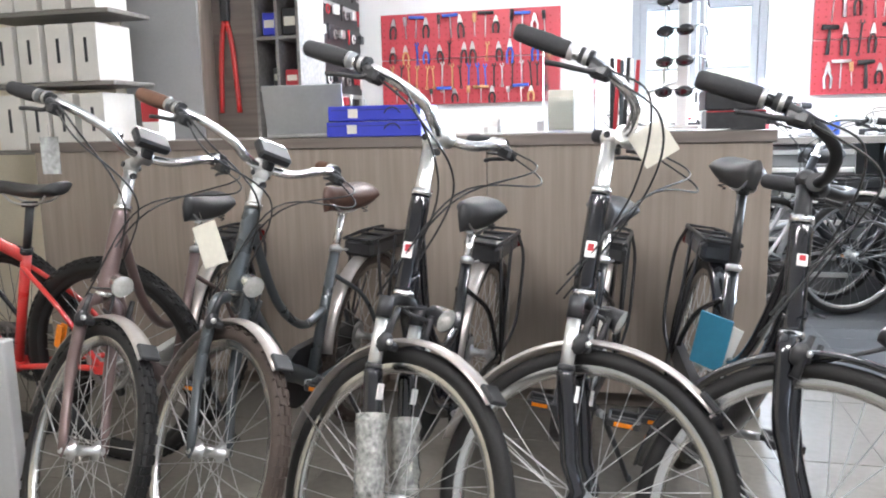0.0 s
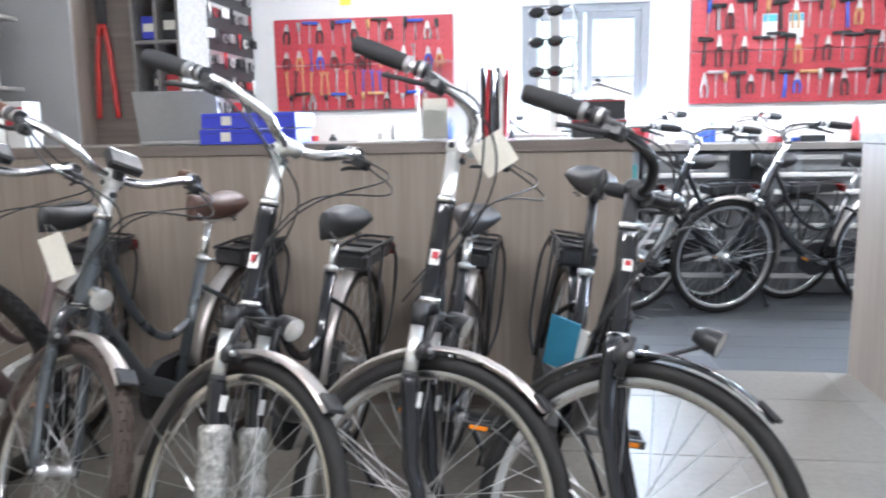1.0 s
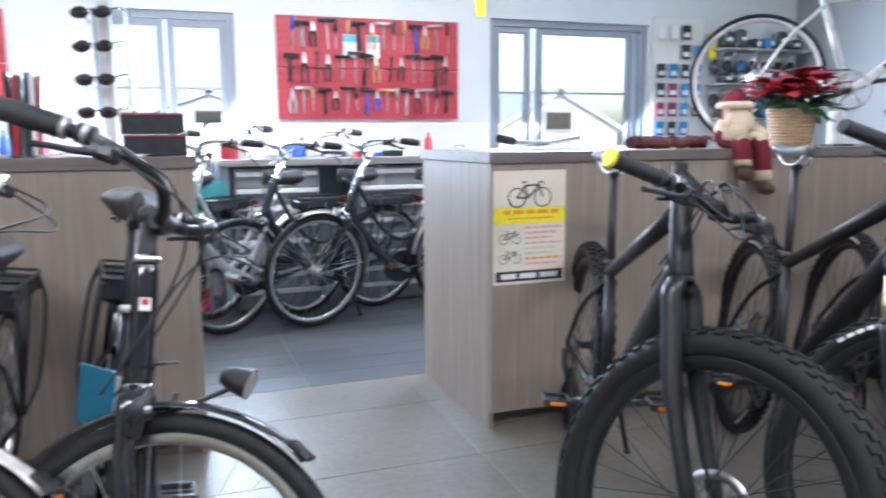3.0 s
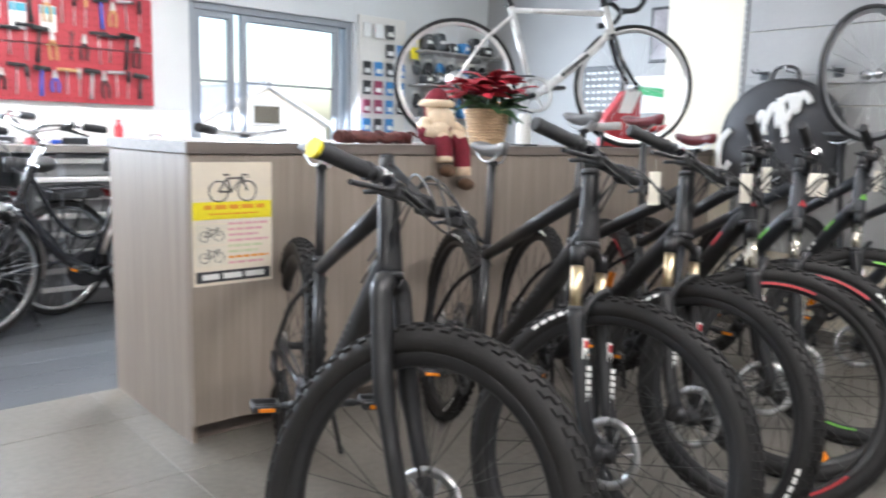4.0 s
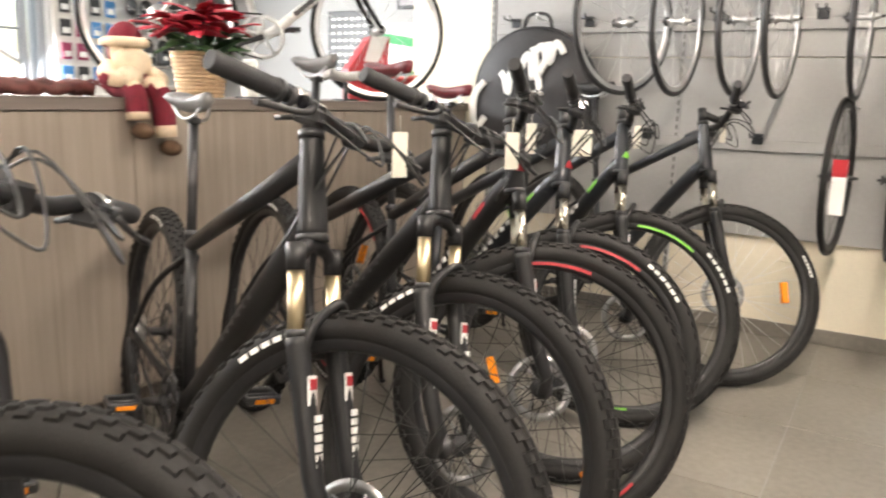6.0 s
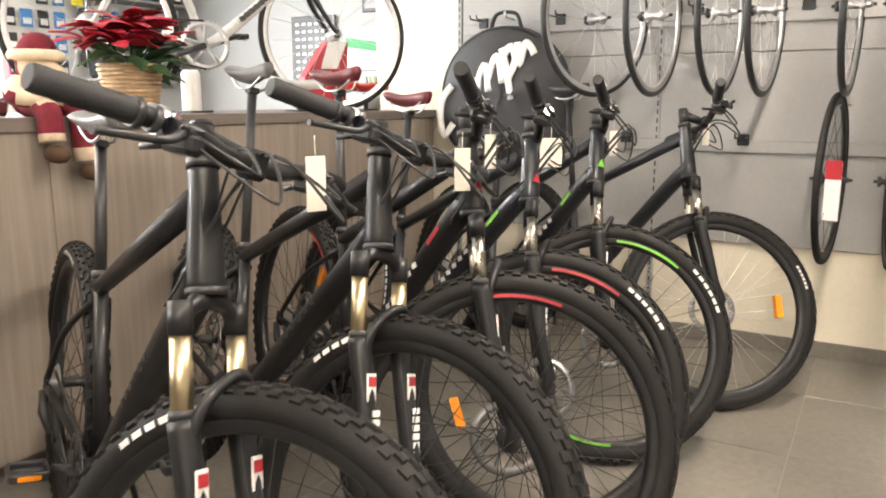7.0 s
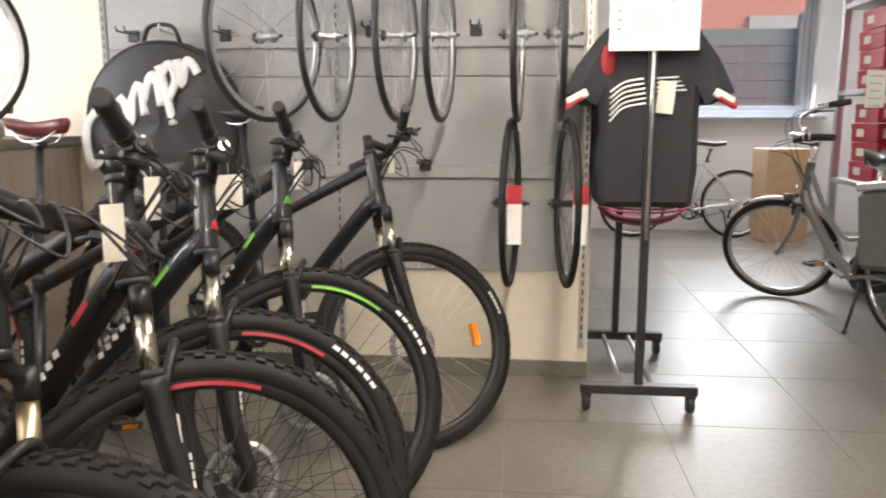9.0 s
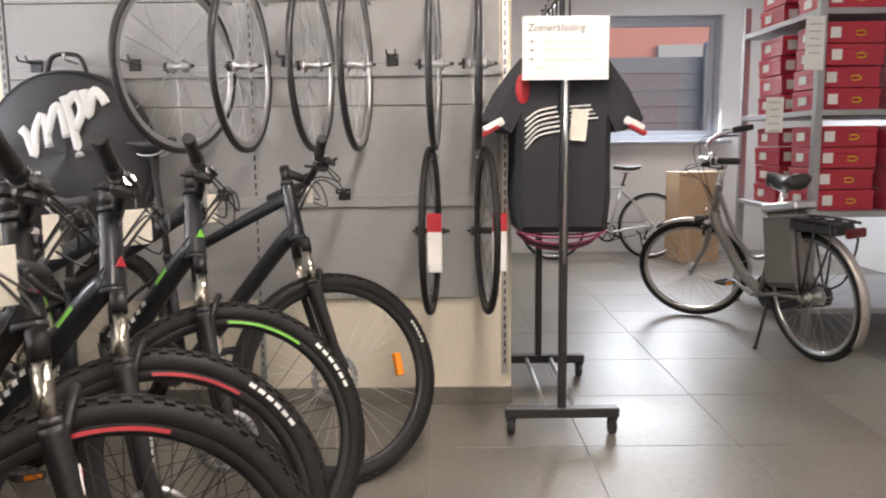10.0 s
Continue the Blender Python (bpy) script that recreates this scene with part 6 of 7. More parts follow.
for x in (-0.60, 2.98):
    ht = thing("hanging_tag", "yellow hanging label below the ceiling", "tag", "hanging tags", m=Matrix.Translation((x, 5.6, 2.02)))
    part("label", Shape().box((0, 0, 0), (0.07, 0.004, 0.16), b=0.001), YELLOW, ht)
    part("cord", Shape().tube([(0, 0, 0.08), (0, 0, TOP - 2.02)], 0.002, 5), WHITE, ht)

# workbenches below
CLUTTER = (WHITE, ALLOY, BLACK, RED, BOXWHITE, BLUE_HANDLE, GREY_PAINT, PAPER, WHITE, ALLOY)
for x0, x1 in ((-1.45, 1.2), (1.25, 3.40)):
    wbn = thing("workbench", "long white workbench with drawers below", "workbench", "workbenches", m=Matrix.Translation(((x0 + x1) / 2, 6.12, 0)))
    w = x1 - x0
    part("top", Shape().box((0, 0, 0.985), (w, 0.70, 0.045)), SHELF, wbn)
    part("splash_board", Shape().box((0, 0.34, 1.13), (w, 0.02, 0.24)), BOXWHITE, wbn)
    for s in (-1, 0, 1):
        part("leg", Shape().box((s * (w / 2 - 0.04), 0, 0.48), (0.05, 0.6, 0.96)), FRAME_GREY, wbn)
    r_ = random.Random(int(x0 * 10) + 50)
    for k in range(int(w / 0.11)):
        x = x0 + 0.06 + 0.11 * k + r_.uniform(-0.03, 0.03)
        y = 5.95 + r_.uniform(-0.1, 0.35)
        c = thing("bench_item", "small workshop item lying on the workbench", "workshop item", "bench clutter", m=pose(x, y, 1.0085, 0, 0, r_.uniform(-60, 60)))
        kd = k % 4
        mt2 = CLUTTER[r_.randrange(10)]
        if kd == 0:
            h = r_.uniform(0.04, 0.14)
            part("carton", Shape().box((0, 0, h / 2), (r_.uniform(0.06, 0.14), 0.09, h), b=0.003), mt2, c)
        elif kd == 1:
            h = r_.uniform(0.10, 0.2)
            part("bottle", Shape(pose(0, 0, 0, 90)).lathe([(0, 0), (0.028, 0), (0.03, 0.01), (0.03, h * 0.7), (0.012, h * 0.85), (0.012, h), (0, h)], 14), mt2, c)
        elif kd == 2:
            part("handle", Shape().tube([(-0.08, 0, 0.014), (0.02, 0, 0.014)], 0.013, 8), mt2, c)
            part("blade", Shape().tube([(0.02, 0, 0.014), (0.11, 0, 0.012)], 0.006, 6), ALLOY, c)
        else:
            part("tray", Shape().box((0, 0, 0.02), (0.16, 0.11, 0.04), b=0.006), mt2, c)
            part("content", Shape().ball((0.02, 0, 0.045), (0.05, 0.035, 0.022), 8), ALLOY, c)
DRAWER = mat("grey_drawer", (0.20, 0.205, 0.21), 0.45, 0, 0.08, 5)
for x in (1.62, 2.45, 3.05):
    dc = thing("drawer_cabinet", "grey tool cabinet with white drawer edges", "drawer cabinet", "drawer cabinets", m=Matrix.Translation((x, 5.82, 0)))
    part("body", Shape().box((0, 0.28, 0.48), (0.56, 0.52, 0.94)), DRAWER, dc)
    for k in range(8):
        z = 0.09 + 0.112 * k
        d_ = part("drawer", Shape().box((0, 0.012, z), (0.545, 0.02, 0.104), b=0.002), DRAWER, dc)
        part("pull", Shape().box((0, -0.006, z + 0.038), (0.53, 0.022, 0.030), b=0.003), WHITE, d_)
TEAL = mat("teal_crate", (0.08, 0.30, 0.30), 0.5)
for x, y, z, c, lab in ((1.10, 5.95, 0.62, TEAL, "teal plastic crate on the workshop shelf"), (0.95, 5.85, 0.0, RED, "red plastic crate on the workshop floor"), (0.35, 5.9, 0.0, BLUE_HANDLE, "blue plastic crate on the workshop floor")):
    cr2 = thing("plastic_crate", lab, "crate", "plastic crates", m=Matrix.Translation((x, y, z)))
    part("bottom", Shape().box((0, 0, 0.008), (0.40, 0.30, 0.014)), c, cr2)
    for s in (-1, 1):
        part("side", Shape().box((s * 0.195, 0, 0.13), (0.012, 0.30, 0.25)), c, cr2)
        part("end", Shape().box((0, s * 0.145, 0.13), (0.38, 0.012, 0.25)), c, cr2)
slab("shelf_low", (0.80, 5.80, 0.575), (1.32, 6.2, 0.60), SHELF, "low workshop shelf under the bench").location.z = 0.017

# ---- goods beside the glazed door ----
r_ = random.Random(77)
gp = thing("goods_panel", "white perforated panel hung with blue and red packets", "display panel", m=Matrix.Translation((5.22, Y1 - 0.02, 0)))
part("panel", Shape().box((0, 0, 1.6), (0.52, 0.02, 1.1)), BOXWHITE, gp)
CYAN = mat("blue_packet", (0.05, 0.22, 0.50), 0.4)
MAROON = mat("maroon_packet", (0.25, 0.03, 0.08), 0.4)
for i in range(4):
    for j in range(6):
        if r_.random() < 0.12:
            continue
        pk = thing("hanging_packet", "small hanging packet of bike parts", "packet", "hanging packets", m=pose(5.03 + 0.125 * i, Y1 - 0.06, 1.20 + 0.165 * j, 0, 0, r_.uniform(-8, 8)))
        cm = (CYAN, CYAN, MAROON, WHITE, BLACK)[r_.randrange(5)]
        part("card", Shape().box((0, 0, 0), (0.085, 0.012, 0.12), b=0.003), cm, pk)
        part("label", Shape().box((0, -0.0072, -0.02), (0.06, 0.001, 0.04), b=0.0003), WHITE, pk)
        part("hook", Shape().tube([(0, 0.03, 0.055), (0, -0.03, 0.06), (0, -0.035, 0.07)], 0.002, 5), ALLOY, pk)
for z in (1.28, 1.58, 1.88):
    gs_ = thing("glass_shelf", "pale wall shelf of dark accessories", "shelf", "accessory shelves", m=Matrix.Translation((6.02, 6.36, z)))
    part("board", Shape().box((0, 0, 0), (0.98, 0.26, 0.018)), SHELF, gs_)
    part("bracket", Shape().box((-0.3, 0.05, -0.03), (0.02, 0.16, 0.045)), ALLOY, gs_)
    part("bracket", Shape().box((0.3, 0.05, -0.03), (0.02, 0.16, 0.045)), ALLOY, gs_)
    for k in range(6):
        bx = thing("accessory", "dark bike accessory on a pale shelf", "accessory", "accessories", m=pose(5.62 + 0.15 * k, 6.34, z + 0.010, 0, 0, r_.uniform(-15, 15)))
        hh = r_.uniform(0.08, 0.18)
        part("body", Shape().box((0, 0, hh / 2), (0.11, 0.12, hh), b=0.025), (BLACK, SLATE, BLACK, CYAN, GREY_PAINT, BLACK)[k], bx)
        part("label", Shape().box((0, -0.061, hh * 0.5), (0.05, 0.001, 0.03), b=0.0002), WHITE, bx)
for k in range(14):
    x, z = 5.60 + 0.14 * (k % 7), (1.46, 1.76)[k // 7]
    pu = thing("hanging_pouch", "dark hanging pouch on the pale wall", "pouch", "hanging pouches", m=pose(x, 6.46, z, 0, 0, r_.uniform(-10, 10)))
    part("bag", Shape().ball((0, -0.02, -0.02), (0.052, 0.03, r_.uniform(0.055, 0.075)), 10), (BLACK, BLACK, SLATE, BLACK, CYAN)[k % 5], pu)
    part("header", Shape().box((0, -0.012, 0.055), (0.08, 0.004, 0.035), b=0.001), WHITE, pu)
yp = thing("yellow_packet", "long yellow packet hanging beside the goods panel", "packet", m=Matrix.Translation((5.53, 6.40, 1.92)))
part("card", Shape().box((0, 0, 0), (0.085, 0.014, 0.22), b=0.003), YELLOW, yp)
part("label", Shape().box((0, -0.0078, 0.02), (0.06, 0.001, 0.05), b=0.0003), WHITE, yp)
part("hook", Shape().tube([(0, 0.1, 0.105), (0, -0.02, 0.11), (0, -0.025, 0.12)], 0.003, 5), ALLOY, yp)
tv = thing("wall_screen", "dark wall screen in a thin frame", "screen", m=Matrix.Translation((6.535, 4.35, 1.98)))
part("frame", Shape().box((0, 0, 0), (0.03, 0.42, 0.44), b=0.004), BLACK, tv)
part("picture", Shape().box((-0.0165, 0, 0), (0.002, 0.37, 0.39), b=0.0005), mat("grey_print", (0.24, 0.22, 0.23), 0.3, 0, 0.6, 5), tv)
gb = thing("green_panel", "white and green advertising panel on the wall", "sign", m=pose(6.48, 4.42, 1.50, 0, -12, 0))
part("board", Shape().box((0, 0, 0), (0.02, 0.52, 0.30)), WHITE, gb)
part("stripe", Shape().box((-0.0115, 0.02, 0.02), (0.002, 0.46, 0.07), (8, 0, 0), b=0.0005), mat("green_stripe", (0.05, 0.33, 0.12), 0.4), gb)
pb = thing("price_board", "black letter board with white lines", "board", m=Matrix.Translation((6.53, 5.02, 1.50)))
part("board", Shape().box((0, 0, 0), (0.02, 0.42, 0.52)), BLACK, pb)
for k in range(8):
    sh = Shape()
    for q in range(6):
        sh.box((-0.0115, -0.16 + 0.062 * q, 0.2 - 0.055 * k), (0.001, 0.035, 0.02), b=0.0003)
    part("price_line", sh, WHITE, pb)

# ---- display wall: bag, wheels, hooks ----
wb_ = thing("wheel_bag", "black nylon wheel bag with white lettering shapes", "wheel bag", m=Matrix.Translation((5.36, 2.85, 1.15)))
NYLON = mat("black_nylon", (0.035, 0.035, 0.038), 0.6, 0, 0.3, 12, 0.5, 120)
# a rounded dome above, wider and squarer towards its foot
ring = []
for k in range(48):
    a = 2 * math.pi * k / 48
    c_, s_ = math.cos(a), math.sin(a)
    p_ = 1.0 if s_ > 0 else 0.72
    ring.append((0.355 * math.copysign(abs(c_) ** p_, c_), (0.345 if s_ > 0 else 0.33) * math.copysign(abs(s_) ** p_, s_)))
pv, pf = [], []
for x, q in ((-0.055, 0.0), (-0.055, 0.55), (-0.050, 0.90), (-0.030, 0.985), (0.0, 1.0), (0.030, 0.985), (0.050, 0.90), (0.05, 0.0)):
    pv += [(x + 0.006 * math.sin(7 * a + 9 * b), a * q, b * q) for a, b in ring]
for i in range(7):
    pf += [(i * 48 + k, i * 48 + (k + 1) % 48, (i + 1) * 48 + (k + 1) % 48, (i + 1) * 48 + k) for k in range(48)]
part("pouch", Shape().put(pv, pf, True), NYLON, wb_)
part("zip", Shape().tube([(-0.036, a * 0.975, b * 0.975) for a, b in ring], 0.006, 6, closed=True), BLACK, wb_)
part("handle", Shape().tube(bend([(-0.01, 0.085, 0.325), (-0.01, 0.05, 0.40), (-0.01, -0.05, 0.40), (-0.01, -0.085, 0.325)], 5), 0.015, 8, flat=0.6), BLACK, wb_)
part("hook", Shape().tube([(0.09, 0, 0.38), (-0.02, 0, 0.385), (-0.03, 0, 0.41)], 0.006, 6), ALLOY, wb_)
strokes = (((0.28, 0.07), (0.335, 0.0), (0.345, -0.11), (0.32, -0.18), (0.27, -0.12)), ((0.185, 0.12), (0.16, 0.09), (0.135, 0.01), (0.125, 0.11), (0.09, 0.17), (0.07, 0.04)), ((0.075, 0.09), (0.045, 0.19), (0.015, 0.20), (-0.005, 0.08)), ((0.0, 0.25), (-0.02, 0.18), (-0.055, 0.0)), ((-0.01, 0.21), (-0.05, 0.255), (-0.075, 0.19), (-0.04, 0.11)), ((-0.085, 0.275), (-0.10, 0.17), (-0.125, 0.265), (-0.155, 0.25), (-0.175, 0.215)))
for st in strokes:
    part("lettering", Shape(Matrix.Translation((-0.058, 0, -0.015)) @ Matrix.Diagonal((0.16, 1, 1, 1))).tube(bend([(0, y, z) for y, z in st], 5), 0.019, 8), WHITE, wb_)
road_key = (0.335, 0.013, 0.024, BLACK, ALLOY, 0, STEEL, 20)
dark_key = (0.335, 0.013, 0.030, RUBBER, BLACK_MATT, 0, STEEL_BLACK, 20)


def hung_wheel(y, z, turn, key, label, tagcol=None, x=5.13):
    t = thing("display_wheelset", label, "wheel", "wheels on the wall", m=pose(x, y, z, 0, 0, turn))
    add_wheel(t, "wheel_rim", Matrix(), key)
    part("axle", Shape().tube([(0, -0.075, 0), (0, 0.075, 0)], 0.006, 8).tube([(0, 0.05, 0), (0, 0.062, 0)], 0.02, 12), BLACK, t)
    part("wall_hook", Shape().tube([(5.46 - x, 0, 0.285), (0.02, 0, 0.285), (0.0, 0, 0.30)], 0.006, 6), ALLOY, t)
    if tagcol:
        part("hang_label", Shape().box((-0.16, -0.03, -0.03), (0.012, 0.055, 0.22), b=0.004), WHITE, t, "red and white product label")
        part("label_band", Shape().box((-0.167, -0.03, 0.05), (0.003, 0.056, 0.07), b=0.001), RED, t)


for y, turn, lab in ((2.31, -24, "silver-rimmed road wheel hanging on the wall"), (2.06, -5, "road wheel with a white hub on the wall"), (1.79, -5, "slim road wheel hanging edge-on"), (1.62, -4, "slim black-hubbed road wheel on the wall"), (1.32, -3, "road wheel hanging in the upper row"), (1.15, -2, "road wheel hanging at the wall's end")):
    hung_wheel(y, 1.48, turn, road_key, lab)
hung_wheel(1.34, 0.83, -5, dark_key, "black wheel with a red label, lower row", True)
hung_wheel(1.12, 0.83, 4, dark_key, "black wheel with a red hub tag", True)
for y, z in ((1.72, 0.96), (2.60, 1.52), (3.02, 1.52), (1.95, 1.53), (1.50, 1.53), (2.25, 0.96)):
    hk = thing("wall_hook", "grey double wire hook on the rail", "hook", "wall hooks", m=Matrix.Translation((5.44, y, z)))
    part("plate", Shape().box((0, 0, 0), (0.012, 0.05, 0.05), b=0.003), GREY_PAINT, hk)
    for s in (-1, 1):
        part("prong", Shape().tube([(0, 0.018 * s, 0.01), (-0.11, 0.018 * s, 0.012), (-0.12, 0.018 * s, 0.03)], 0.004, 6), GREY_PAINT, hk)
part("outlet", Shape().box((5.474, 1.52, 0.42), (0.014, 0.08, 0.08), b=0.004), WALL_CREAM, bag_wall, "cream wall socket plate")

# ---- garment rack ----
JERSEY = mat("black_jersey_knit", (0.026, 0.027, 0.032), 0.85, 0, 0.25, 14, 0.4, 160)
rk = thing("garment_rack", "black metal garment rack on castors", "clothes rack", m=Matrix.Translation((5.08, 0.82, 0)))
for x in (0.0, 0.78):
    part("foot_bar", Shape().box((x, 0, 0.095), (0.05, 0.46, 0.04), b=0.004), BLACK, rk)
    part("pole", Shape().box((x, 0.0, 0.94), (0.032, 0.032, 1.66), b=0.003), BLACK, rk)
    for s in (-1, 1):
        cst = part("castor", Shape(Matrix.Translation((x, s * 0.205, 0.034))).lathe([(0.0, -0.016), (0.026, -0.016), (0.034, -0.008), (0.034, 0.008), (0.026, 0.016), (0.0, 0.016)], 18), BLACK, rk)
        part("fork", Shape().box((x, s * 0.205, 0.068), (0.03, 0.04, 0.022), b=0.003), BLACK, cst)
for s in (-1, 1):
    part("tie_tube", Shape().tube([(0, s * 0.06, 0.095), (0.78, s * 0.06, 0.095)], 0.011, 8), ALLOY, rk)
part("top_bar", Shape().tube([(-0.05, 0, 1.76), (0.85, 0, 1.76)], 0.016, 10), CHROME, rk)
part("front_upright", Shape().tube([(-0.021, 0, 0.70), (-0.021, 0, 1.78)], 0.009, 8), CHROME, rk)


def jersey(x, label, front):
    t = thing("cycling_jersey", label, "jersey", "jerseys on the rack", m=Matrix.Translation((x, 0.82, 1.16)))
    prof = [(0.07, 0.38), (0.17, 0.335), (0.255, 0.22), (0.315, 0.10), (0.235, 0.055), (0.19, 0.14), (0.185, 0.0), (0.19, -0.20), (0.175, -0.34)]
    left = [(-a, b) for a, b in prof]
    outline = prof + list(reversed(left))
    n, d = len(outline), 0.045
    b = Shape()
    inner = [(a * 0.86, c * 0.93) for a, c in outline]
    v = [(0, a, c) for a, c in outline] + [(-d / 2, a, c) for a, c in inner] + [(d / 2, a, c) for a, c in inner]
    f = [(i, (i + 1) % n, n + (i + 1) % n, n + i) for i in range(n)] + [(i, 2 * n + i, 2 * n + (i + 1) % n, (i + 1) % n) for i in range(n)]
    f += [tuple(n + i for i in range(n)), tuple(2 * n + i for i in reversed(range(n)))]
    b.put(v, f, False)
    body = part("fabric", b, JERSEY, t)
    part("hem", Shape().tube(bend([(-0.01, 0.174, -0.335), (-0.03, 0.10, -0.352), (-0.034, 0, -0.357), (-0.03, -0.10, -0.352), (-0.01, -0.174, -0.335)], 4), 0.0045, 8), MAROON, t)
    if front:
        for k in range(3):
            part("hem", Shape().tube(bend([(0.02 + 0.03 * k, 0.172, -0.335 - 0.006 * k), (0.0 + 0.03 * k, 0.11, -0.372 - 0.012 * k), (0.0 + 0.03 * k, 0, -0.388 - 0.014 * k), (0.0 + 0.03 * k, -0.11, -0.372 - 0.012 * k), (0.02 + 0.03 * k, -0.172, -0.335 - 0.006 * k)], 5), 0.006, 8), (MAROON, JERSEY, MAROON)[k], t)
        for s in (-1, 1):
            part("cuff", Shape().box((-0.006, s * 0.272, 0.082), (0.045, 0.085, 0.032), (-s * 28, 0, 0), b=0.006), WHITE, t)
            part("cuff_band", Shape().box((-0.006, s * 0.285, 0.062), (0.047, 0.080, 0.018), (-s * 28, 0, 0), b=0.005), RED, t)
        for k in range(6):
            part("stripe", Shape().tube(bend([(-0.026, 0.15, 0.10 - 0.022 * k), (-0.028, 0.10, 0.135 - 0.019 * k), (-0.028, 0.03 - 0.004 * k, 0.150 - 0.018 * k)], 4), 0.0042, 5), WHITE, t)
        for k in range(4):
            part("stripe", Shape().tube([(-0.028, -0.02, 0.150 - 0.016 * k), (-0.028, -0.10 - 0.01 * k, 0.155 - 0.016 * k)], 0.0038, 5), WHITE, t)
        part("shoulder_patch", Shape().ball((-0.022, 0.16, 0.22), (0.008, 0.03, 0.06), 10), RED, t)
        part("price_card", Shape().box((-0.036, -0.055, 0.08), (0.003, 0.065, 0.12), (6, 0, 0), b=0.001), PAPER, t)
    part("hanger", Shape().tube([(0, 0, 0.37), (0, 0, 0.58), (0, 0.02, 0.61)], 0.004, 6), BLACK, t)


jersey(5.12, "black cycling jersey with white stripes and red cuffs", True)
for k in range(5):
    jersey(5.22 + 0.11 * k, "dark cycling jersey hanging on the rack", False)
sign = thing("sale_sign", "white paper sale sign above the jerseys", "sign", m=Matrix.Translation((5.045, 0.825, 1.525)) @ pose(0, 0, 0, 0, 0, -90))
part("sheet", Shape().box((0, 0, 0), (0.325, 0.0025, 0.235), b=0.0005), mat("sign_paper", (0.78, 0.76, 0.73), 0.6, 0, 0.03), sign)
GREYINK = mat("grey_ink", (0.16, 0.16, 0.17), 0.6)
PALEINK = mat("faded_ink", (0.48, 0.47, 0.46), 0.6)
words("Zomerkleding", 0.038, GREYINK, "headline", sign, Matrix.Translation((-0.035, -0.002, 0.062)) @ pose(0, 0, 0, 90))
for k, t_ in enumerate(("20% korting op 1 stuk", "30% korting op 2 stuks", "40% korting op 3 stuks of")):
    words(t_, 0.019, PALEINK, "line", sign, Matrix.Translation((0.0 + 0.008 * k, -0.002, 0.018 - 0.032 * k)) @ pose(0, 0, 0, 90))
    part("arrow", Shape().box((-0.13, -0.002, 0.024 - 0.032 * k), (0.018, 0.001, 0.003), b=0.0002).box((-0.1245, -0.002, 0.027 - 0.032 * k), (0.009, 0.001, 0.003), (0, 45, 0), b=0.0002).box((-0.1245, -0.002, 0.021 - 0.032 * k), (0.009, 0.001, 0.003), (0, -45, 0), b=0.0002), GREYINK, sign)
words("meer", 0.019, PALEINK, "line", sign, Matrix.Translation((-0.09, -0.002, -0.078)) @ pose(0, 0, 0, 90))

# ---- shelving with red shoe boxes ----
RACKM = mat("grey_rack_steel", (0.36, 0.36, 0.37), 0.4, 0.4, 0.08, 8)
SHOE = mat("red_shoe_box", (0.45, 0.025, 0.05), 0.45, 0, 0.08, 8)
rx0, rx1, ry0, ry1 = 6.60, 7.70, -0.88, -2.30
rack = thing("shop_shelving", "grey steel shelving filled with red shoe boxes", "shelving")
for x in (rx0, rx1):
    for y in (ry0, ry1):
        part("upright", Shape().box((x, y, 1.05), (0.045, 0.045, 2.1), b=0.003), RACKM, rack)
LEV = (0.16, 0.74, 1.33, 1.90)
for z in LEV:
    part("shelf", Shape().box(((rx0 + rx1) / 2, (ry0 + ry1) / 2, z), (rx1 - rx0 + 0.04, abs(ry1 - ry0) + 0.04, 0.035), b=0.003), RACKM, rack)
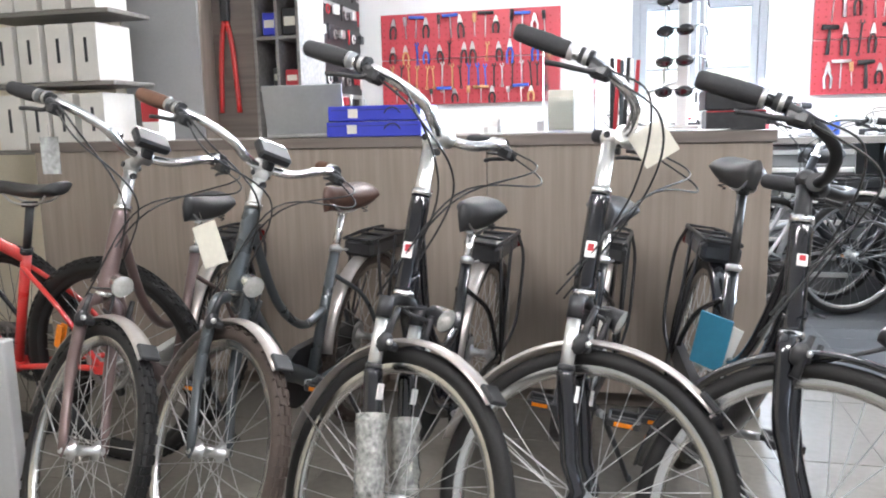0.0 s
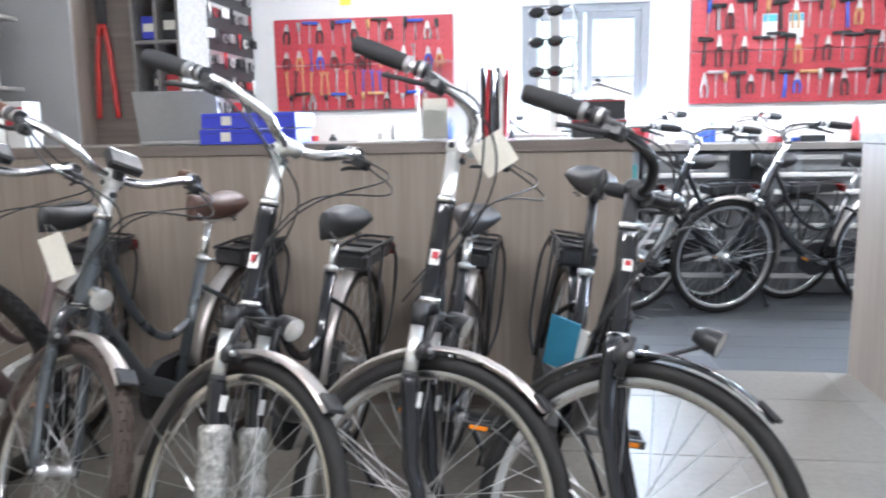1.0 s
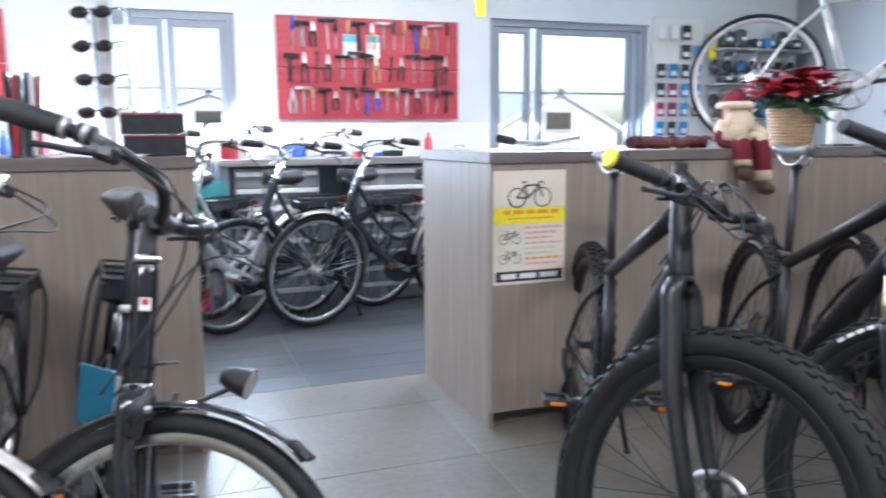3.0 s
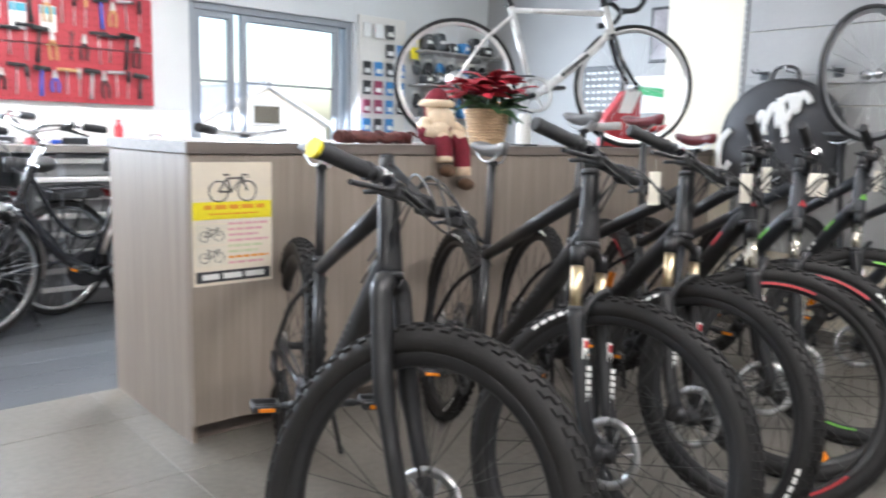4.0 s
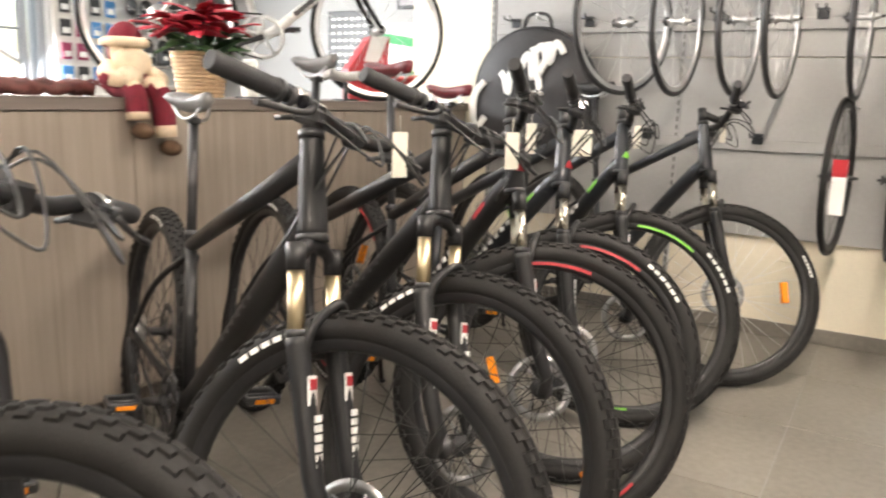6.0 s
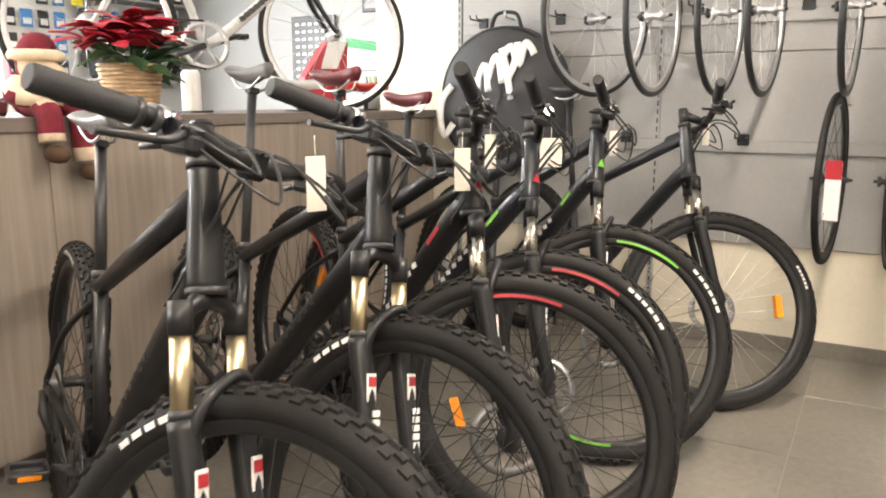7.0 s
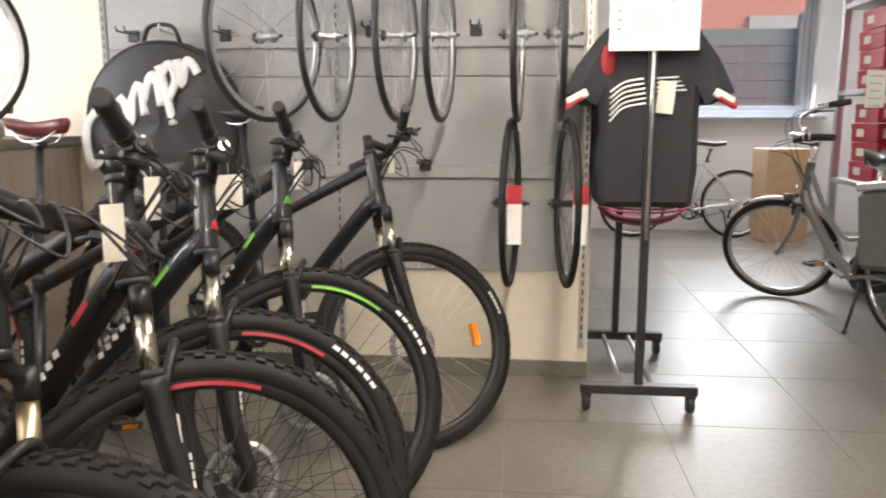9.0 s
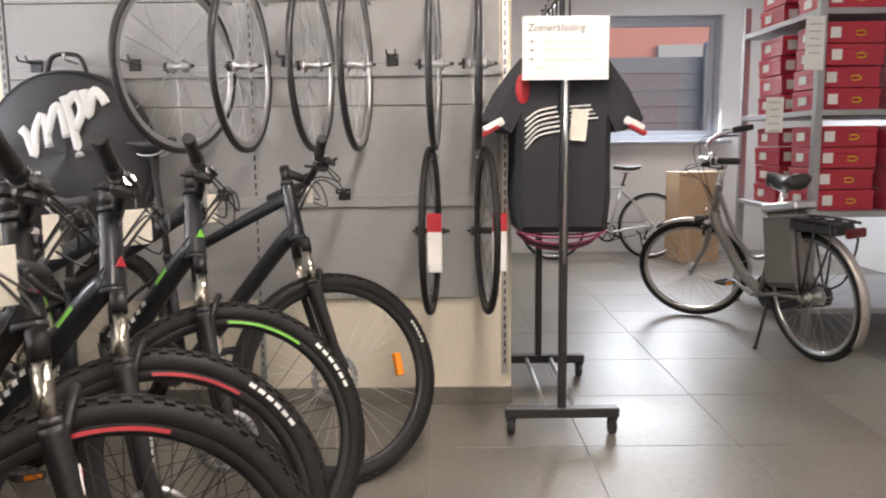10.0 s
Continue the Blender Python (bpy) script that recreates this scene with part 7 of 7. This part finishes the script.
for z in LEV[1:]:
    for col in range(3):
        for k in range(4 if z < 1.85 else 2):
            for row in range(2):
                b = thing("shoe_box", "red shoe box with a pale end label", "box", "shoe boxes", m=pose(rx0 + 0.20 + 0.55 * row + rnd.uniform(-0.02, 0.02), ry0 - 0.20 - 0.42 * col, z + 0.0185 + 0.125 * k, 0, 0, rnd.uniform(-2, 2)))
                part("carton", Shape().box((0, 0, 0.0605), (0.36, 0.34, 0.12), b=0.003), SHOE, b)
                part("lid", Shape().box((0, 0, 0.103), (0.366, 0.346, 0.034), b=0.003), SHOE, b)
                part("label", Shape().box((-0.1845, 0.11, 0.06), (0.0012, 0.06, 0.06), b=0.0003), WHITE, b)
                part("logo", Shape().tube([(-0.184, -0.03 + 0.03 * math.cos(a), 0.055 + 0.014 * math.sin(a)) for a in [0.5 + 5.2 * i / 12 for i in range(13)]], 0.0035, 4), YELLOW, b)
                part("side_label", Shape().box((0.05, 0.1735, 0.06), (0.10, 0.0012, 0.05), b=0.0003), WHITE, b)
for x, y, z, w, h in ((6.57, -0.83, 1.72, 0.11, 0.30), (6.57, -0.62, 1.32, 0.10, 0.20)):
    sg2 = thing("price_sheet", "white price sheet hanging on the shelving", "sign", "price sheets", m=Matrix.Translation((x, y, z)))
    part("sheet", Shape().box((0, 0, 0), (0.002, w, h), b=0.0005), WHITE, sg2)
    for k in range(5):
        part("print_line", Shape().box((-0.0015, 0, h * 0.35 - 0.04 * k), (0.0008, w * (0.7 - 0.1 * (k % 3)), 0.008), b=0.0002), PALEINK, sg2)
for x, y, z, w in ((9.7, -1.18, 0, 0.34),):
    cb = thing("cardboard_box", "brown cardboard box on the floor", "box", "cardboard boxes", m=pose(x, y, z, 0, 0, 6))
    part("carton", Shape().box((0, 0, 0.44), (w, 0.42, 0.88), b=0.004), CARD_BROWN, cb)
    part("tape", Shape().box((0, 0, 0.8815), (w + 0.002, 0.05, 0.002), b=0.0005), PAPER, cb)
slab("panel_grey", (-1.24, 2.2, 0), (-1.11, 2.24, 0.57), CABGREY, "grey board standing at the end of the bike row")

# ---- ceiling lights ----
# all out of view; the short last one is added to brighten the far room
for x, y, length in ((-0.6, 1.0, 1.2), (1.6, 1.0, 1.2), (3.8, 1.0, 1.2), (-0.6, 4.9, 1.2), (2.3, 4.9, 1.2), (8.6, -0.1, 0.6)):
    cl_ob = thing("ceiling_light", "white ceiling light with a bright diffuser, out of view", "ceiling light", "ceiling lights", m=Matrix.Translation((x, y, TOP)))
    part("housing", Shape().box((0, 0, -0.03), (length + 0.04, 0.2, 0.055)), WALL_WHITE, cl_ob)
    part("diffuser", Shape().box((0, 0, -0.065), (length, 0.16, 0.018)), TUBE_LIGHT, cl_ob)

# ---- floor pieces ----
lay(X0, X1, Y0, 4.13, FLOOR_TILE, "tile", 0.6, 0.6, TX, TY)
lay(X0, 6.55, 4.13, Y1, FLOOR_DARK, "floor_board", 1.2, 0.2, 0.3, 4.13)
